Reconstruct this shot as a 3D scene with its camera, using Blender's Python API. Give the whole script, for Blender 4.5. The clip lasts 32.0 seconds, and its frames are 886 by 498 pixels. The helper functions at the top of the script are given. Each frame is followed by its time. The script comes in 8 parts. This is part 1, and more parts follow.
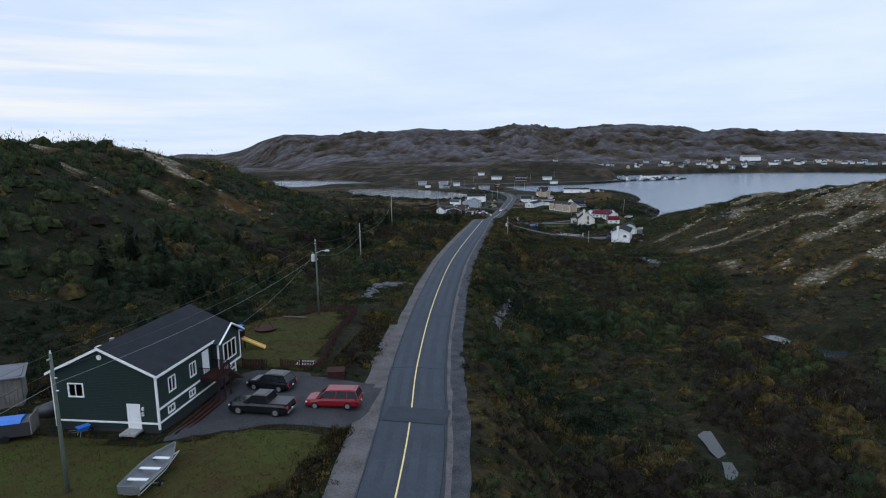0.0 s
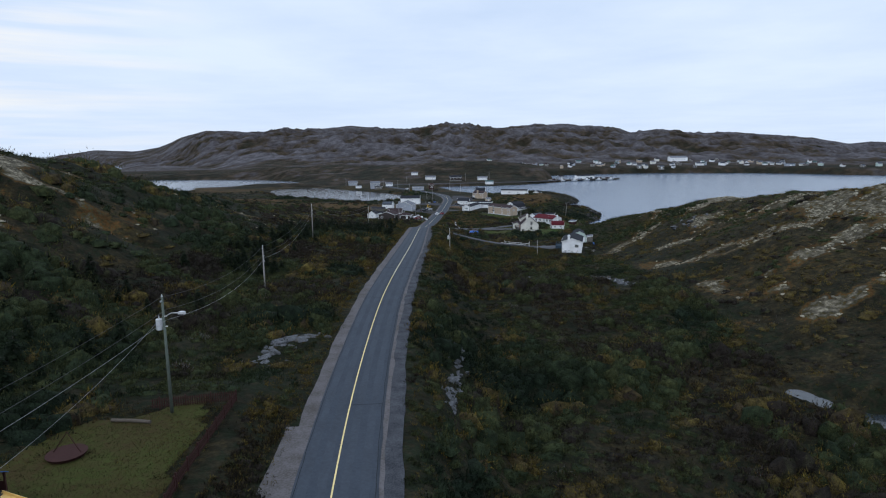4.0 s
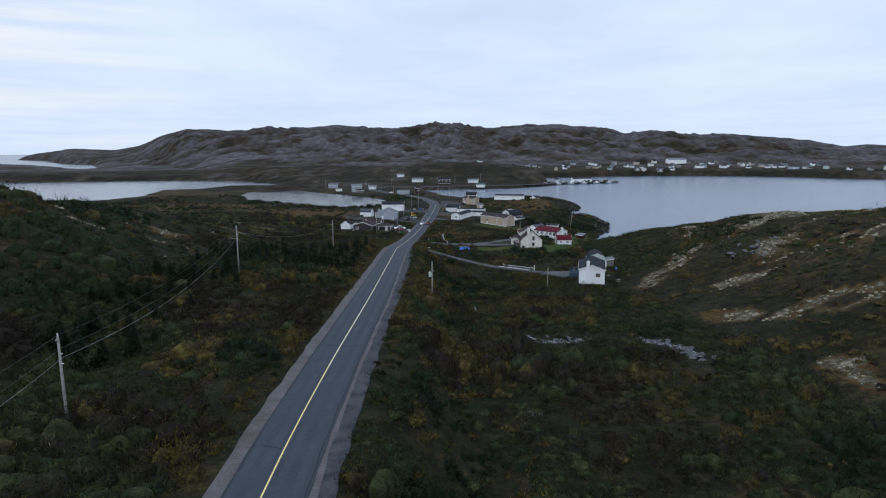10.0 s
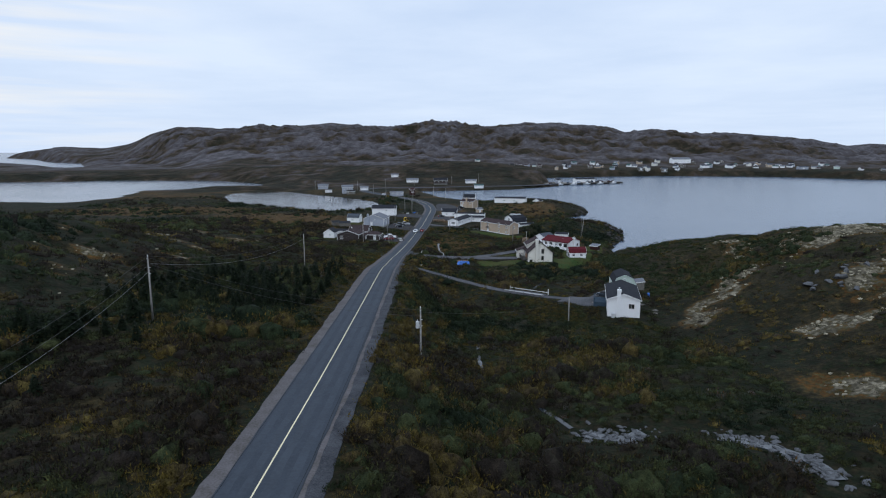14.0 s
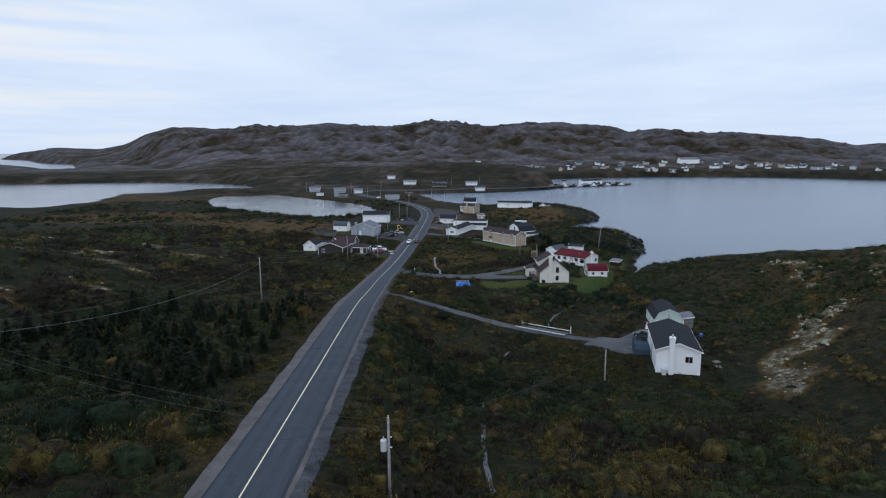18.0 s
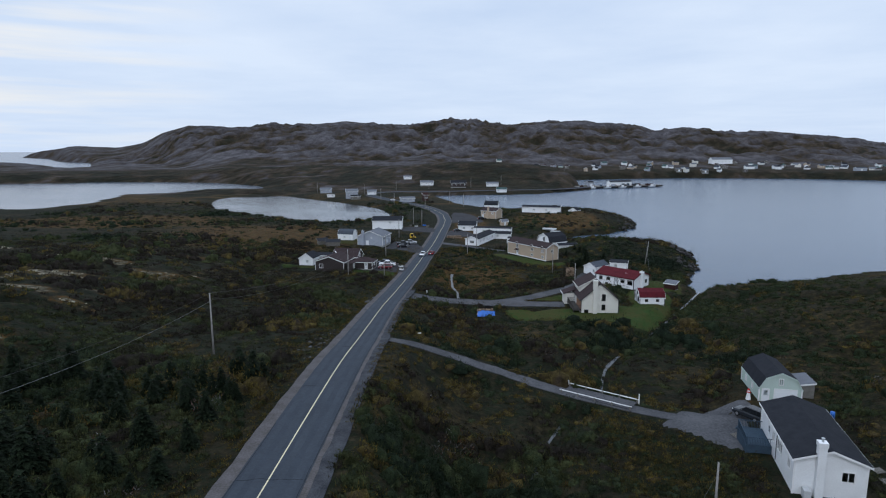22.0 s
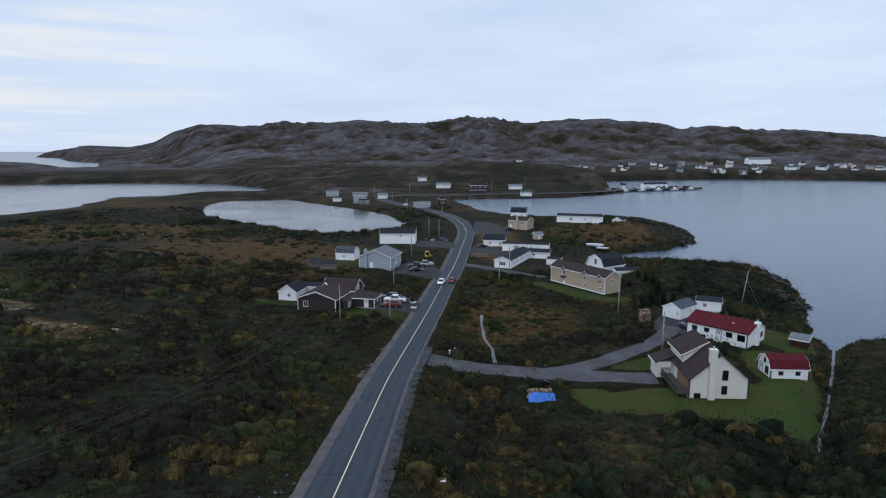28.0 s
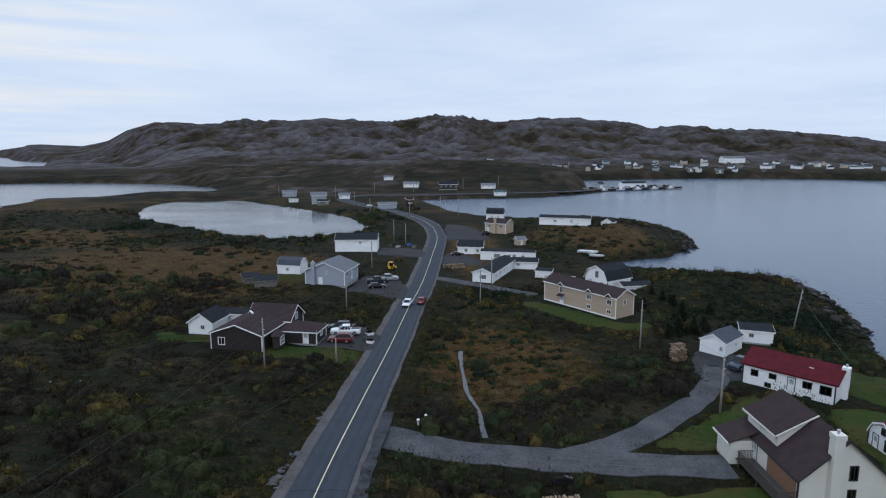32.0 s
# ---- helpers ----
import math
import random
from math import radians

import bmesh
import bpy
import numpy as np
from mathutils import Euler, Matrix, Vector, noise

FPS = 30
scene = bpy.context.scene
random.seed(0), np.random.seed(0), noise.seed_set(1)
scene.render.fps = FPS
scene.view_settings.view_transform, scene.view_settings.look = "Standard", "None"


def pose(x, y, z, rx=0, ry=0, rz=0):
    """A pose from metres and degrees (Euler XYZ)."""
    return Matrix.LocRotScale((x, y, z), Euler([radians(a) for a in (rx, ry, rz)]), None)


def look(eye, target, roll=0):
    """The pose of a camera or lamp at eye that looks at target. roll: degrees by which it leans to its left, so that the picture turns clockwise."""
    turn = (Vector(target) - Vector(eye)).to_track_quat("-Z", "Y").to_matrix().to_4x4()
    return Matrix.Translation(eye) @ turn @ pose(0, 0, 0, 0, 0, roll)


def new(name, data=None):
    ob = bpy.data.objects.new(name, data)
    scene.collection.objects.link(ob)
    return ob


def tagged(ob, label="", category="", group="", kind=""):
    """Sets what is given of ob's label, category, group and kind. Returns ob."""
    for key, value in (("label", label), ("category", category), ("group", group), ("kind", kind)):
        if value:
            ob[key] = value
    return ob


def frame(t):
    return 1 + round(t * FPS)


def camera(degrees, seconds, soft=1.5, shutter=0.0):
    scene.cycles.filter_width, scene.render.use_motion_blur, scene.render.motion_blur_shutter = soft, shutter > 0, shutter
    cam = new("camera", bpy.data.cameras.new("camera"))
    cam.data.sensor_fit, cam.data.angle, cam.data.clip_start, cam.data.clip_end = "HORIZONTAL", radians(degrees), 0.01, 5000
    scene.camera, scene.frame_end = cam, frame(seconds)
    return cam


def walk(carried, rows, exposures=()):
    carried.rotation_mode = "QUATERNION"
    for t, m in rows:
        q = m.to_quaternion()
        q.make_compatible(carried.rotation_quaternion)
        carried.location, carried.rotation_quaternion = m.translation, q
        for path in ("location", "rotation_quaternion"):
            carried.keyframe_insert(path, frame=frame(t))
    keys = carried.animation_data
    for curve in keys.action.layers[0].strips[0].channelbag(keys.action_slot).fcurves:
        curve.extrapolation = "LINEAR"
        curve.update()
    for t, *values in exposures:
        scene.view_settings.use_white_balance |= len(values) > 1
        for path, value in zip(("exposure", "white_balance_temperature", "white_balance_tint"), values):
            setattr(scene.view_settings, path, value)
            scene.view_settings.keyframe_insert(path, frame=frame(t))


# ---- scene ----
cam = camera(72.1, 32.0, soft=1.15)
PATH = [
    (0, (-0.191, 3.162, 45.469), (-0.449, 5.119, 45.145), -1.1),
    (0.5, (-0.571, 7.145, 45.479), (-0.837, 9.101, 45.154), -1.2),
    (1, (-1.076, 11.002, 45.489), (-1.341, 12.957, 45.164), -1.2),
    (1.5, (-1.833, 14.991, 45.422), (-2.09, 16.948, 45.098), -1.0),
    (2, (-2.153, 18.495, 45.628), (-2.355, 20.458, 45.301), -0.9),
    (2.5, (-2.686, 22.017, 45.733), (-2.791, 23.987, 45.404), -0.8),
    (3, (-3.363, 25.718, 45.76), (-3.423, 27.689, 45.429), -0.4),
    (3.5, (-3.583, 29.564, 45.721), (-3.627, 31.536, 45.389), -0.6),
    (5.5, (-3.011, 44.48, 45.753), (-3.035, 46.452, 45.422), -0.4),
    (6, (-3.059, 48.657, 45.75), (-3.077, 50.63, 45.421), -0.4),
    (6.5, (-3.078, 52.823, 45.682), (-3.093, 54.795, 45.351), -0.3),
    (7, (-3.025, 57.269, 45.541), (-3.038, 59.242, 45.21), -0.3),
    (7.5, (-3.029, 61.865, 45.548), (-3.038, 63.837, 45.216), -0.2),
    (8, (-3.002, 66.398, 45.549), (-3.01, 68.37, 45.219), -0.2),
    (8.5, (-3.003, 71.074, 45.456), (-3.008, 73.047, 45.126), -0.2),
    (9, (-2.911, 75.552, 45.465), (-2.915, 77.525, 45.135), -0.3),
    (9.5, (-2.708, 80.33, 45.386), (-2.711, 82.302, 45.055), -0.3),
    (10, (-2.487, 84.66, 45.361), (-2.491, 86.633, 45.03), -0.3),
    (10.5, (-2.666, 88.942, 45.372), (-2.666, 90.914, 45.041), -0.4),
    (11, (-2.505, 93.278, 45.443), (-2.505, 95.25, 45.112), -0.4),
    (11.5, (-2.318, 97.895, 45.493), (-2.316, 99.868, 45.161), -0.4),
    (12, (-2.157, 102.339, 45.452), (-2.157, 104.312, 45.12), -0.3),
    (12.5, (-2.226, 106.612, 45.396), (-2.224, 108.584, 45.064), -0.3),
    (13, (-2.309, 110.825, 45.378), (-2.305, 112.798, 45.047), -0.3),
    (13.5, (-2.099, 115.446, 45.313), (-2.094, 117.419, 44.981), -0.3),
    (14, (-2.018, 119.831, 45.317), (-2.011, 121.803, 44.982), -0.2),
    (14.5, (-1.727, 124.761, 45.099), (-1.721, 126.733, 44.766), -0.2),
    (16.5, (-0.92, 141.369, 45.083), (-0.916, 143.34, 44.749), -0.3),
    (17, (-0.735, 146.431, 44.88), (-0.729, 148.403, 44.546), -0.3),
    (17.5, (-0.533, 150.634, 45.018), (-0.527, 152.606, 44.684), -0.3),
    (18, (-0.445, 155.236, 44.976), (-0.44, 157.208, 44.642), -0.3),
    (18.5, (-0.36, 160.033, 44.809), (-0.355, 162.005, 44.476), -0.3),
    (19, (-0.141, 164.824, 44.758), (-0.136, 166.796, 44.423), -0.3),
    (19.5, (-0.271, 169.397, 44.619), (-0.263, 171.368, 44.285), -0.2),
    (20, (-0.055, 173.948, 44.487), (-0.059, 175.92, 44.153), -0.3),
    (20.5, (0.017, 178.401, 44.476), (-0.01, 180.372, 44.142), -0.2),
    (21, (0.103, 182.921, 44.39), (0.069, 184.893, 44.056), -0.2),
    (21.5, (-0.095, 187.217, 44.412), (-0.138, 189.188, 44.076), -0.2),
    (22, (-0.339, 191.409, 44.373), (-0.395, 193.38, 44.037), -0.2),
    (22.5, (-0.395, 195.436, 44.53), (-0.472, 197.406, 44.194), -0.3),
    (23, (-0.695, 199.993, 44.494), (-0.791, 201.962, 44.157), -0.2),
    (23.5, (-1.148, 204.501, 44.512), (-1.25, 206.47, 44.175), -0.2),
    (24, (-1.458, 209.079, 44.52), (-1.57, 211.047, 44.181), -0.1),
    (24.5, (-2.053, 213.456, 44.254), (-2.169, 215.425, 43.92), -0.2),
    (25, (-2.552, 217.983, 44.404), (-2.669, 219.951, 44.068), -0.2),
    (25.5, (-2.877, 222.265, 44.351), (-2.996, 224.233, 44.016), -0.2),
    (27.5, (-4.53, 240.042, 43.53), (-4.642, 242.011, 43.196), -0.2),
    (28, (-4.897, 244.282, 43.507), (-5.0, 246.25, 43.17), -0.2),
    (28.5, (-5.152, 248.605, 43.17), (-5.234, 250.575, 42.834), -0.2),
    (29, (-5.325, 253.075, 42.889), (-5.382, 255.045, 42.553), -0.2),
    (29.5, (-5.468, 257.725, 42.529), (-5.506, 259.696, 42.192), -0.2),
    (30, (-5.505, 262.498, 42.045), (-5.534, 264.469, 41.709), -0.3),
    (30.5, (-5.792, 267.078, 41.609), (-5.809, 269.05, 41.273), -0.2),
    (31, (-5.835, 271.952, 40.998), (-5.844, 273.924, 40.663), -0.2),
    (31.5, (-6.04, 276.999, 40.521), (-6.045, 278.97, 40.184), -0.1),
    (32, (-6.235, 281.976, 39.824), (-6.236, 283.947, 39.489), -0.1),
]
walk(cam, [(t, look(eye, target, roll)) for t, eye, target, roll in PATH], [(0.0, 0.06, 6000, 8), (12.0, 0.02, 6000, 8), (32.0, -0.07, 6000, 8)])

# ---- light ----
world = bpy.data.worlds.new("overcast_sky")
scene.world = world
world.use_nodes = True


def sky():
    nt = world.node_tree
    N, K = nt.nodes, nt.links
    N.clear()
    out = N.new("ShaderNodeOutputWorld")
    bg = N.new("ShaderNodeBackground")
    sk = N.new("ShaderNodeTexSky")
    sk.sky_type, sk.sun_disc, sk.sun_elevation, sk.sun_rotation = "NISHITA", False, radians(36), radians(-150)
    sk.air_density, sk.dust_density = 1.0, 2.0
    dim = N.new("ShaderNodeVectorMath")
    dim.operation = "SCALE"
    dim.inputs["Scale"].default_value = 0.10
    K.new(sk.outputs[0], dim.inputs[0])
    tc = N.new("ShaderNodeTexCoord")
    sep = N.new("ShaderNodeSeparateXYZ")
    K.new(tc.outputs["Generated"], sep.inputs[0])
    # cloud sheet: the direction laid on a flat ceiling, so bands crowd towards the horizon
    h = N.new("ShaderNodeMath")
    h.operation = "MAXIMUM"
    K.new(sep.outputs["Z"], h.inputs[0])
    h.inputs[1].default_value = 0.0
    h2 = N.new("ShaderNodeMath")
    h2.operation = "ADD"
    K.new(h.outputs[0], h2.inputs[0])
    h2.inputs[1].default_value = 0.06
    dv = N.new("ShaderNodeVectorMath")
    dv.operation = "DIVIDE"
    K.new(tc.outputs["Generated"], dv.inputs[0])
    cmb = N.new("ShaderNodeCombineXYZ")
    for i in range(3):
        K.new(h2.outputs[0], cmb.inputs[i])
    K.new(cmb.outputs[0], dv.inputs[1])
    ns = N.new("ShaderNodeTexNoise")
    ns.inputs["Scale"].default_value, ns.inputs["Detail"].default_value, ns.inputs["Roughness"].default_value = 0.55, 6, 0.55
    K.new(dv.outputs[0], ns.inputs["Vector"])
    rp = N.new("ShaderNodeValToRGB")
    rp.color_ramp.elements[0].position, rp.color_ramp.elements[0].color = 0.33, SKY_DARK
    rp.color_ramp.elements[1].position, rp.color_ramp.elements[1].color = 0.68, SKY_LIGHT
    K.new(ns.outputs["Fac"], rp.inputs[0])
    # towards the horizon the sheet thins to a pale band
    hz = N.new("ShaderNodeMapRange")
    hz.inputs["From Min"].default_value, hz.inputs["From Max"].default_value = 0.0, 0.35
    hz.inputs["To Min"].default_value, hz.inputs["To Max"].default_value = 0.75, 0.0
    K.new(sep.outputs["Z"], hz.inputs["Value"])
    m1 = N.new("ShaderNodeMix")
    m1.data_type = "RGBA"
    K.new(hz.outputs[0], m1.inputs[0])
    K.new(rp.outputs[0], m1.inputs[6])
    m1.inputs[7].default_value = SKY_LOW
    # the thin bright break in the clouds over the western sea
    sd = N.new("ShaderNodeVectorMath")
    sd.operation = "DOT_PRODUCT"
    K.new(tc.outputs["Generated"], sd.inputs[0])
    sd.inputs[1].default_value = BREAK_WAY
    gl = N.new("ShaderNodeMapRange")
    gl.inputs["From Min"].default_value, gl.inputs["From Max"].default_value = 0.93, 1.0
    K.new(sd.outputs["Value"], gl.inputs["Value"])
    st = N.new("ShaderNodeTexNoise")
    st.inputs["Scale"].default_value, st.inputs["Detail"].default_value = 2.2, 5
    sq = N.new("ShaderNodeMapping")
    sq.inputs["Scale"].default_value = (1, 1, 16)
    K.new(tc.outputs["Generated"], sq.inputs[0])
    K.new(sq.outputs[0], st.inputs["Vector"])
    sr = N.new("ShaderNodeMapRange")
    sr.inputs["From Min"].default_value, sr.inputs["From Max"].default_value = 0.45, 0.68
    K.new(st.outputs["Fac"], sr.inputs["Value"])
    gm = N.new("ShaderNodeMath")
    gm.operation = "MULTIPLY"
    K.new(gl.outputs[0], gm.inputs[0])
    K.new(sr.outputs[0], gm.inputs[1])
    m2 = N.new("ShaderNodeMix")
    m2.data_type = "RGBA"
    K.new(gm.outputs[0], m2.inputs[0])
    K.new(m1.outputs[2], m2.inputs[6])
    m2.inputs[7].default_value = (1.0, 0.93, 0.84, 1)
    m3 = N.new("ShaderNodeMix")
    m3.data_type = "RGBA"
    m3.inputs[0].default_value = 0.97
    K.new(dim.outputs[0], m3.inputs[6])
    K.new(m2.outputs[2], m3.inputs[7])
    K.new(m3.outputs[2], bg.inputs["Color"])
    # an overcast sky is brighter overhead than near the horizon
    zen = N.new("ShaderNodeMapRange")
    zen.interpolation_type = "SMOOTHSTEP"
    zen.inputs["From Min"].default_value, zen.inputs["From Max"].default_value = 0.22, 0.85
    zen.inputs["To Min"].default_value, zen.inputs["To Max"].default_value = 1.0, ZENITH
    K.new(sep.outputs["Z"], zen.inputs["Value"])
    K.new(zen.outputs[0], bg.inputs["Strength"])
    K.new(bg.outputs[0], out.inputs[0])


SKY_DARK, SKY_LIGHT, SKY_LOW = (0.595, 0.69, 0.86, 1), (0.845, 0.895, 0.985, 1), (0.71, 0.79, 0.925, 1)
ZENITH = 1.4
BREAK_WAY = Vector((-0.66, 0.74, 0.10)).normalized()
sky()
sun = new("sun", bpy.data.lights.new("sun", "SUN"))
sun.data.energy, sun.data.angle, sun.data.color = 0.75, radians(50), (1.0, 0.97, 0.94)
sun.matrix_world = look((-35, -61, 51), (0, 0, 0))
scene.view_settings.exposure = 0.0

# ---- materials ----


def mat(name, color, rough=0.8, metal=0.0, vary=0.25, scale=3.0, bump=0.0, bscale=20.0, second=None, line=0.0, spec=0.5, coords="Object", shift=0.0):
    """A surface with two scales of mottling towards a second colour, relief, and courses of boards where line gives their height."""
    m = bpy.data.materials.new(name)
    m.use_nodes = True
    N, K = m.node_tree.nodes, m.node_tree.links
    p = N["Principled BSDF"]
    p.inputs["Roughness"].default_value, p.inputs["Metallic"].default_value = rough, metal
    p.inputs["Specular IOR Level"].default_value = spec if rough < 0.7 else spec * 0.2
    tc = N.new("ShaderNodeTexCoord")
    a, b = N.new("ShaderNodeTexNoise"), N.new("ShaderNodeTexNoise")
    for n, s in ((a, scale), (b, scale * 11)):
        n.inputs["Scale"].default_value, n.inputs["Detail"].default_value = s, 4
        K.new(tc.outputs[coords], n.inputs["Vector"])
    mx = N.new("ShaderNodeMath")
    mx.operation = "ADD"
    K.new(a.outputs["Fac"], mx.inputs[0])
    K.new(b.outputs["Fac"], mx.inputs[1])
    rg = N.new("ShaderNodeMapRange")
    rg.inputs["From Min"].default_value, rg.inputs["From Max"].default_value = 0.75, 1.3
    K.new(mx.outputs[0], rg.inputs["Value"])
    c2 = second or tuple(c * (1 - vary) for c in color)
    mix = N.new("ShaderNodeMix")
    mix.data_type = "RGBA"
    K.new(rg.outputs[0], mix.inputs[0])
    mix.inputs[6].default_value, mix.inputs[7].default_value = (*color, 1), (*c2, 1)
    col = mix.outputs[2]
    if shift:
        oi = N.new("ShaderNodeObjectInfo")
        hs = N.new("ShaderNodeHueSaturation")
        r2 = N.new("ShaderNodeMapRange")
        r2.inputs["To Min"].default_value, r2.inputs["To Max"].default_value = 1 - shift, 1 + shift
        K.new(oi.outputs["Random"], r2.inputs["Value"])
        K.new(r2.outputs[0], hs.inputs["Value"])
        K.new(col, hs.inputs["Color"])
        col = hs.outputs[0]
    K.new(col, p.inputs["Base Color"])
    height = None
    if bump:
        bn = N.new("ShaderNodeTexNoise")
        bn.inputs["Scale"].default_value, bn.inputs["Detail"].default_value = bscale, 5
        K.new(tc.outputs[coords], bn.inputs["Vector"])
        height = bn.outputs["Fac"]
    if line:
        sp = N.new("ShaderNodeSeparateXYZ")
        K.new(tc.outputs["Object"], sp.inputs[0])
        dv = N.new("ShaderNodeMath")
        dv.operation = "DIVIDE"
        dv.inputs[1].default_value = line
        K.new(sp.outputs["Z"], dv.inputs[0])
        fr = N.new("ShaderNodeMath")
        fr.operation = "FRACT"
        K.new(dv.outputs[0], fr.inputs[0])
        height = fr.outputs[0]
        bump = bump or 0.6
    if height is not None:
        bp = N.new("ShaderNodeBump")
        bp.inputs["Strength"].default_value, bp.inputs["Distance"].default_value = bump, 0.03
        K.new(height, bp.inputs["Height"])
        K.new(bp.outputs[0], p.inputs["Normal"])
    return m


def siding(name, color, **k):
    return mat(name, color, 0.55, vary=0.1, scale=0.6, line=0.14, **k)


def glass():
    m = bpy.data.materials.new("window_glass")
    m.use_nodes = True
    p = m.node_tree.nodes["Principled BSDF"]
    p.inputs["Base Color"].default_value = (0.75, 0.8, 0.82, 1)
    p.inputs["Roughness"].default_value, p.inputs["Transmission Weight"].default_value = 0.03, 1.0
    return m


def water(name, rough, scale, strength, color):
    m = bpy.data.materials.new(name)
    m.use_nodes = True
    N, K = m.node_tree.nodes, m.node_tree.links
    p = N["Principled BSDF"]
    p.inputs["Base Color"].default_value = (*color, 1)
    p.inputs["Roughness"].default_value, p.inputs["IOR"].default_value = rough, 1.33
    tc, mp = N.new("ShaderNodeTexCoord"), N.new("ShaderNodeMapping")
    mp.inputs["Scale"].default_value = (1, 2.2, 1)
    K.new(tc.outputs["Object"], mp.inputs[0])
    n, n2 = N.new("ShaderNodeTexNoise"), N.new("ShaderNodeTexNoise")
    n.inputs["Scale"].default_value, n.inputs["Detail"].default_value = scale, 4
    n2.inputs["Scale"].default_value, n2.inputs["Detail"].default_value = 0.012, 3
    K.new(mp.outputs[0], n.inputs["Vector"])
    K.new(mp.outputs[0], n2.inputs["Vector"])
    r = N.new("ShaderNodeMapRange")
    r.inputs["From Min"].default_value, r.inputs["From Max"].default_value = 0.35, 0.65
    r.inputs["To Min"].default_value, r.inputs["To Max"].default_value = strength * 0.4, strength
    K.new(n2.outputs["Fac"], r.inputs["Value"])
    b = N.new("ShaderNodeBump")
    b.inputs["Distance"].default_value = 0.12
    K.new(r.outputs[0], b.inputs["Strength"])
    K.new(n.outputs["Fac"], b.inputs["Height"])
    K.new(b.outputs[0], p.inputs["Normal"])
    return m


def ramp_mat(name, stops, attr, rough=0.9, mottling=0.35, scale=0.8, bump=0.0, bscale=8.0, spec=0.06, blend=0.0, bscale2=0.9, depth=0.3):
    """Colour picked by a number stored on the mesh (which kind of plant or soil), mottled at two scales."""
    m = bpy.data.materials.new(name)
    m.use_nodes = True
    N, K = m.node_tree.nodes, m.node_tree.links
    p = N["Principled BSDF"]
    p.inputs["Roughness"].default_value, p.inputs["Specular IOR Level"].default_value = rough, spec
    at = N.new("ShaderNodeAttribute")
    at.attribute_name = attr
    rp = N.new("ShaderNodeValToRGB")
    e = rp.color_ramp.elements
    e[0].position, e[0].color = stops[0][0], (*stops[0][1], 1)
    e[1].position, e[1].color = stops[-1][0], (*stops[-1][1], 1)
    for pos, c in stops[1:-1]:
        x = e.new(pos)
        x.color = (*c, 1)
    tc = N.new("ShaderNodeTexCoord")
    if blend:
        # neighbouring kinds break into one another in small patches
        bn = N.new("ShaderNodeTexNoise")
        bn.inputs["Scale"].default_value, bn.inputs["Detail"].default_value, bn.inputs["Roughness"].default_value = bscale2, 6, 0.65
        K.new(tc.outputs["Object"], bn.inputs["Vector"])
        br = N.new("ShaderNodeMapRange")
        br.inputs["From Min"].default_value, br.inputs["From Max"].default_value = 0.25, 0.75
        br.inputs["To Min"].default_value, br.inputs["To Max"].default_value = -blend, blend
        K.new(bn.outputs["Fac"], br.inputs["Value"])
        ad = N.new("ShaderNodeMath")
        ad.operation = "ADD"
        K.new(at.outputs["Fac"], ad.inputs[0])
        K.new(br.outputs[0], ad.inputs[1])
        K.new(ad.outputs[0], rp.inputs[0])
    else:
        K.new(at.outputs["Fac"], rp.inputs[0])
    v = rp.outputs[0]
    for s, amt in ((scale, mottling), (scale * 7, mottling * 0.8)):
        n = N.new("ShaderNodeTexNoise")
        n.inputs["Scale"].default_value, n.inputs["Detail"].default_value = s, 4
        K.new(tc.outputs["Object"], n.inputs["Vector"])
        r = N.new("ShaderNodeMapRange")
        r.inputs["From Min"].default_value, r.inputs["From Max"].default_value = 0.3, 0.7
        r.inputs["To Min"].default_value, r.inputs["To Max"].default_value = 1 - amt, 1 + amt
        K.new(n.outputs["Fac"], r.inputs["Value"])
        h = N.new("ShaderNodeHueSaturation")
        K.new(r.outputs[0], h.inputs["Value"])
        K.new(v, h.inputs["Color"])
        v = h.outputs[0]
    K.new(v, p.inputs["Base Color"])
    if bump:
        n = N.new("ShaderNodeTexNoise")
        n.inputs["Scale"].default_value, n.inputs["Detail"].default_value = bscale, 6
        K.new(tc.outputs["Object"], n.inputs["Vector"])
        b = N.new("ShaderNodeBump")
        b.inputs["Strength"].default_value, b.inputs["Distance"].default_value = bump, depth
        K.new(n.outputs["Fac"], b.inputs["Height"])
        K.new(b.outputs[0], p.inputs["Normal"])
    return m


# soil and low cover: 0 dark heath .. 1 bare stone
GROUND = ramp_mat("heath_ground", [
    (0.0, (0.009, 0.012, 0.006)), (0.15, (0.016, 0.014, 0.008)), (0.28, (0.024, 0.020, 0.010)),
    (0.39, (0.037, 0.029, 0.012)), (0.45, (0.058, 0.030, 0.010)), (0.52, (0.062, 0.031, 0.010)), (0.57, (0.044, 0.038, 0.013)), (0.66, (0.050, 0.044, 0.030)),
    (0.78, (0.105, 0.092, 0.066)), (0.9, (0.19, 0.168, 0.12)), (1.0, (0.27, 0.24, 0.175))], "cover", mottling=0.4, scale=0.35, bump=0.9, bscale=1.6, blend=0.3)
# far rock: the greyish-purple upper stops also hold distance haze as colour
BEDROCK = ramp_mat("bare_bedrock", [
    (0.0, (0.013, 0.014, 0.009)), (0.2, (0.022, 0.018, 0.011)), (0.34, (0.040, 0.030, 0.020)),
    (0.46, (0.046, 0.040, 0.038)), (0.62, (0.060, 0.055, 0.058)), (0.8, (0.078, 0.073, 0.078)), (1.0, (0.10, 0.095, 0.10))], "cover", mottling=0.4, scale=0.07, bump=0.8, bscale=0.09, blend=0.28, bscale2=0.05, depth=6.0)
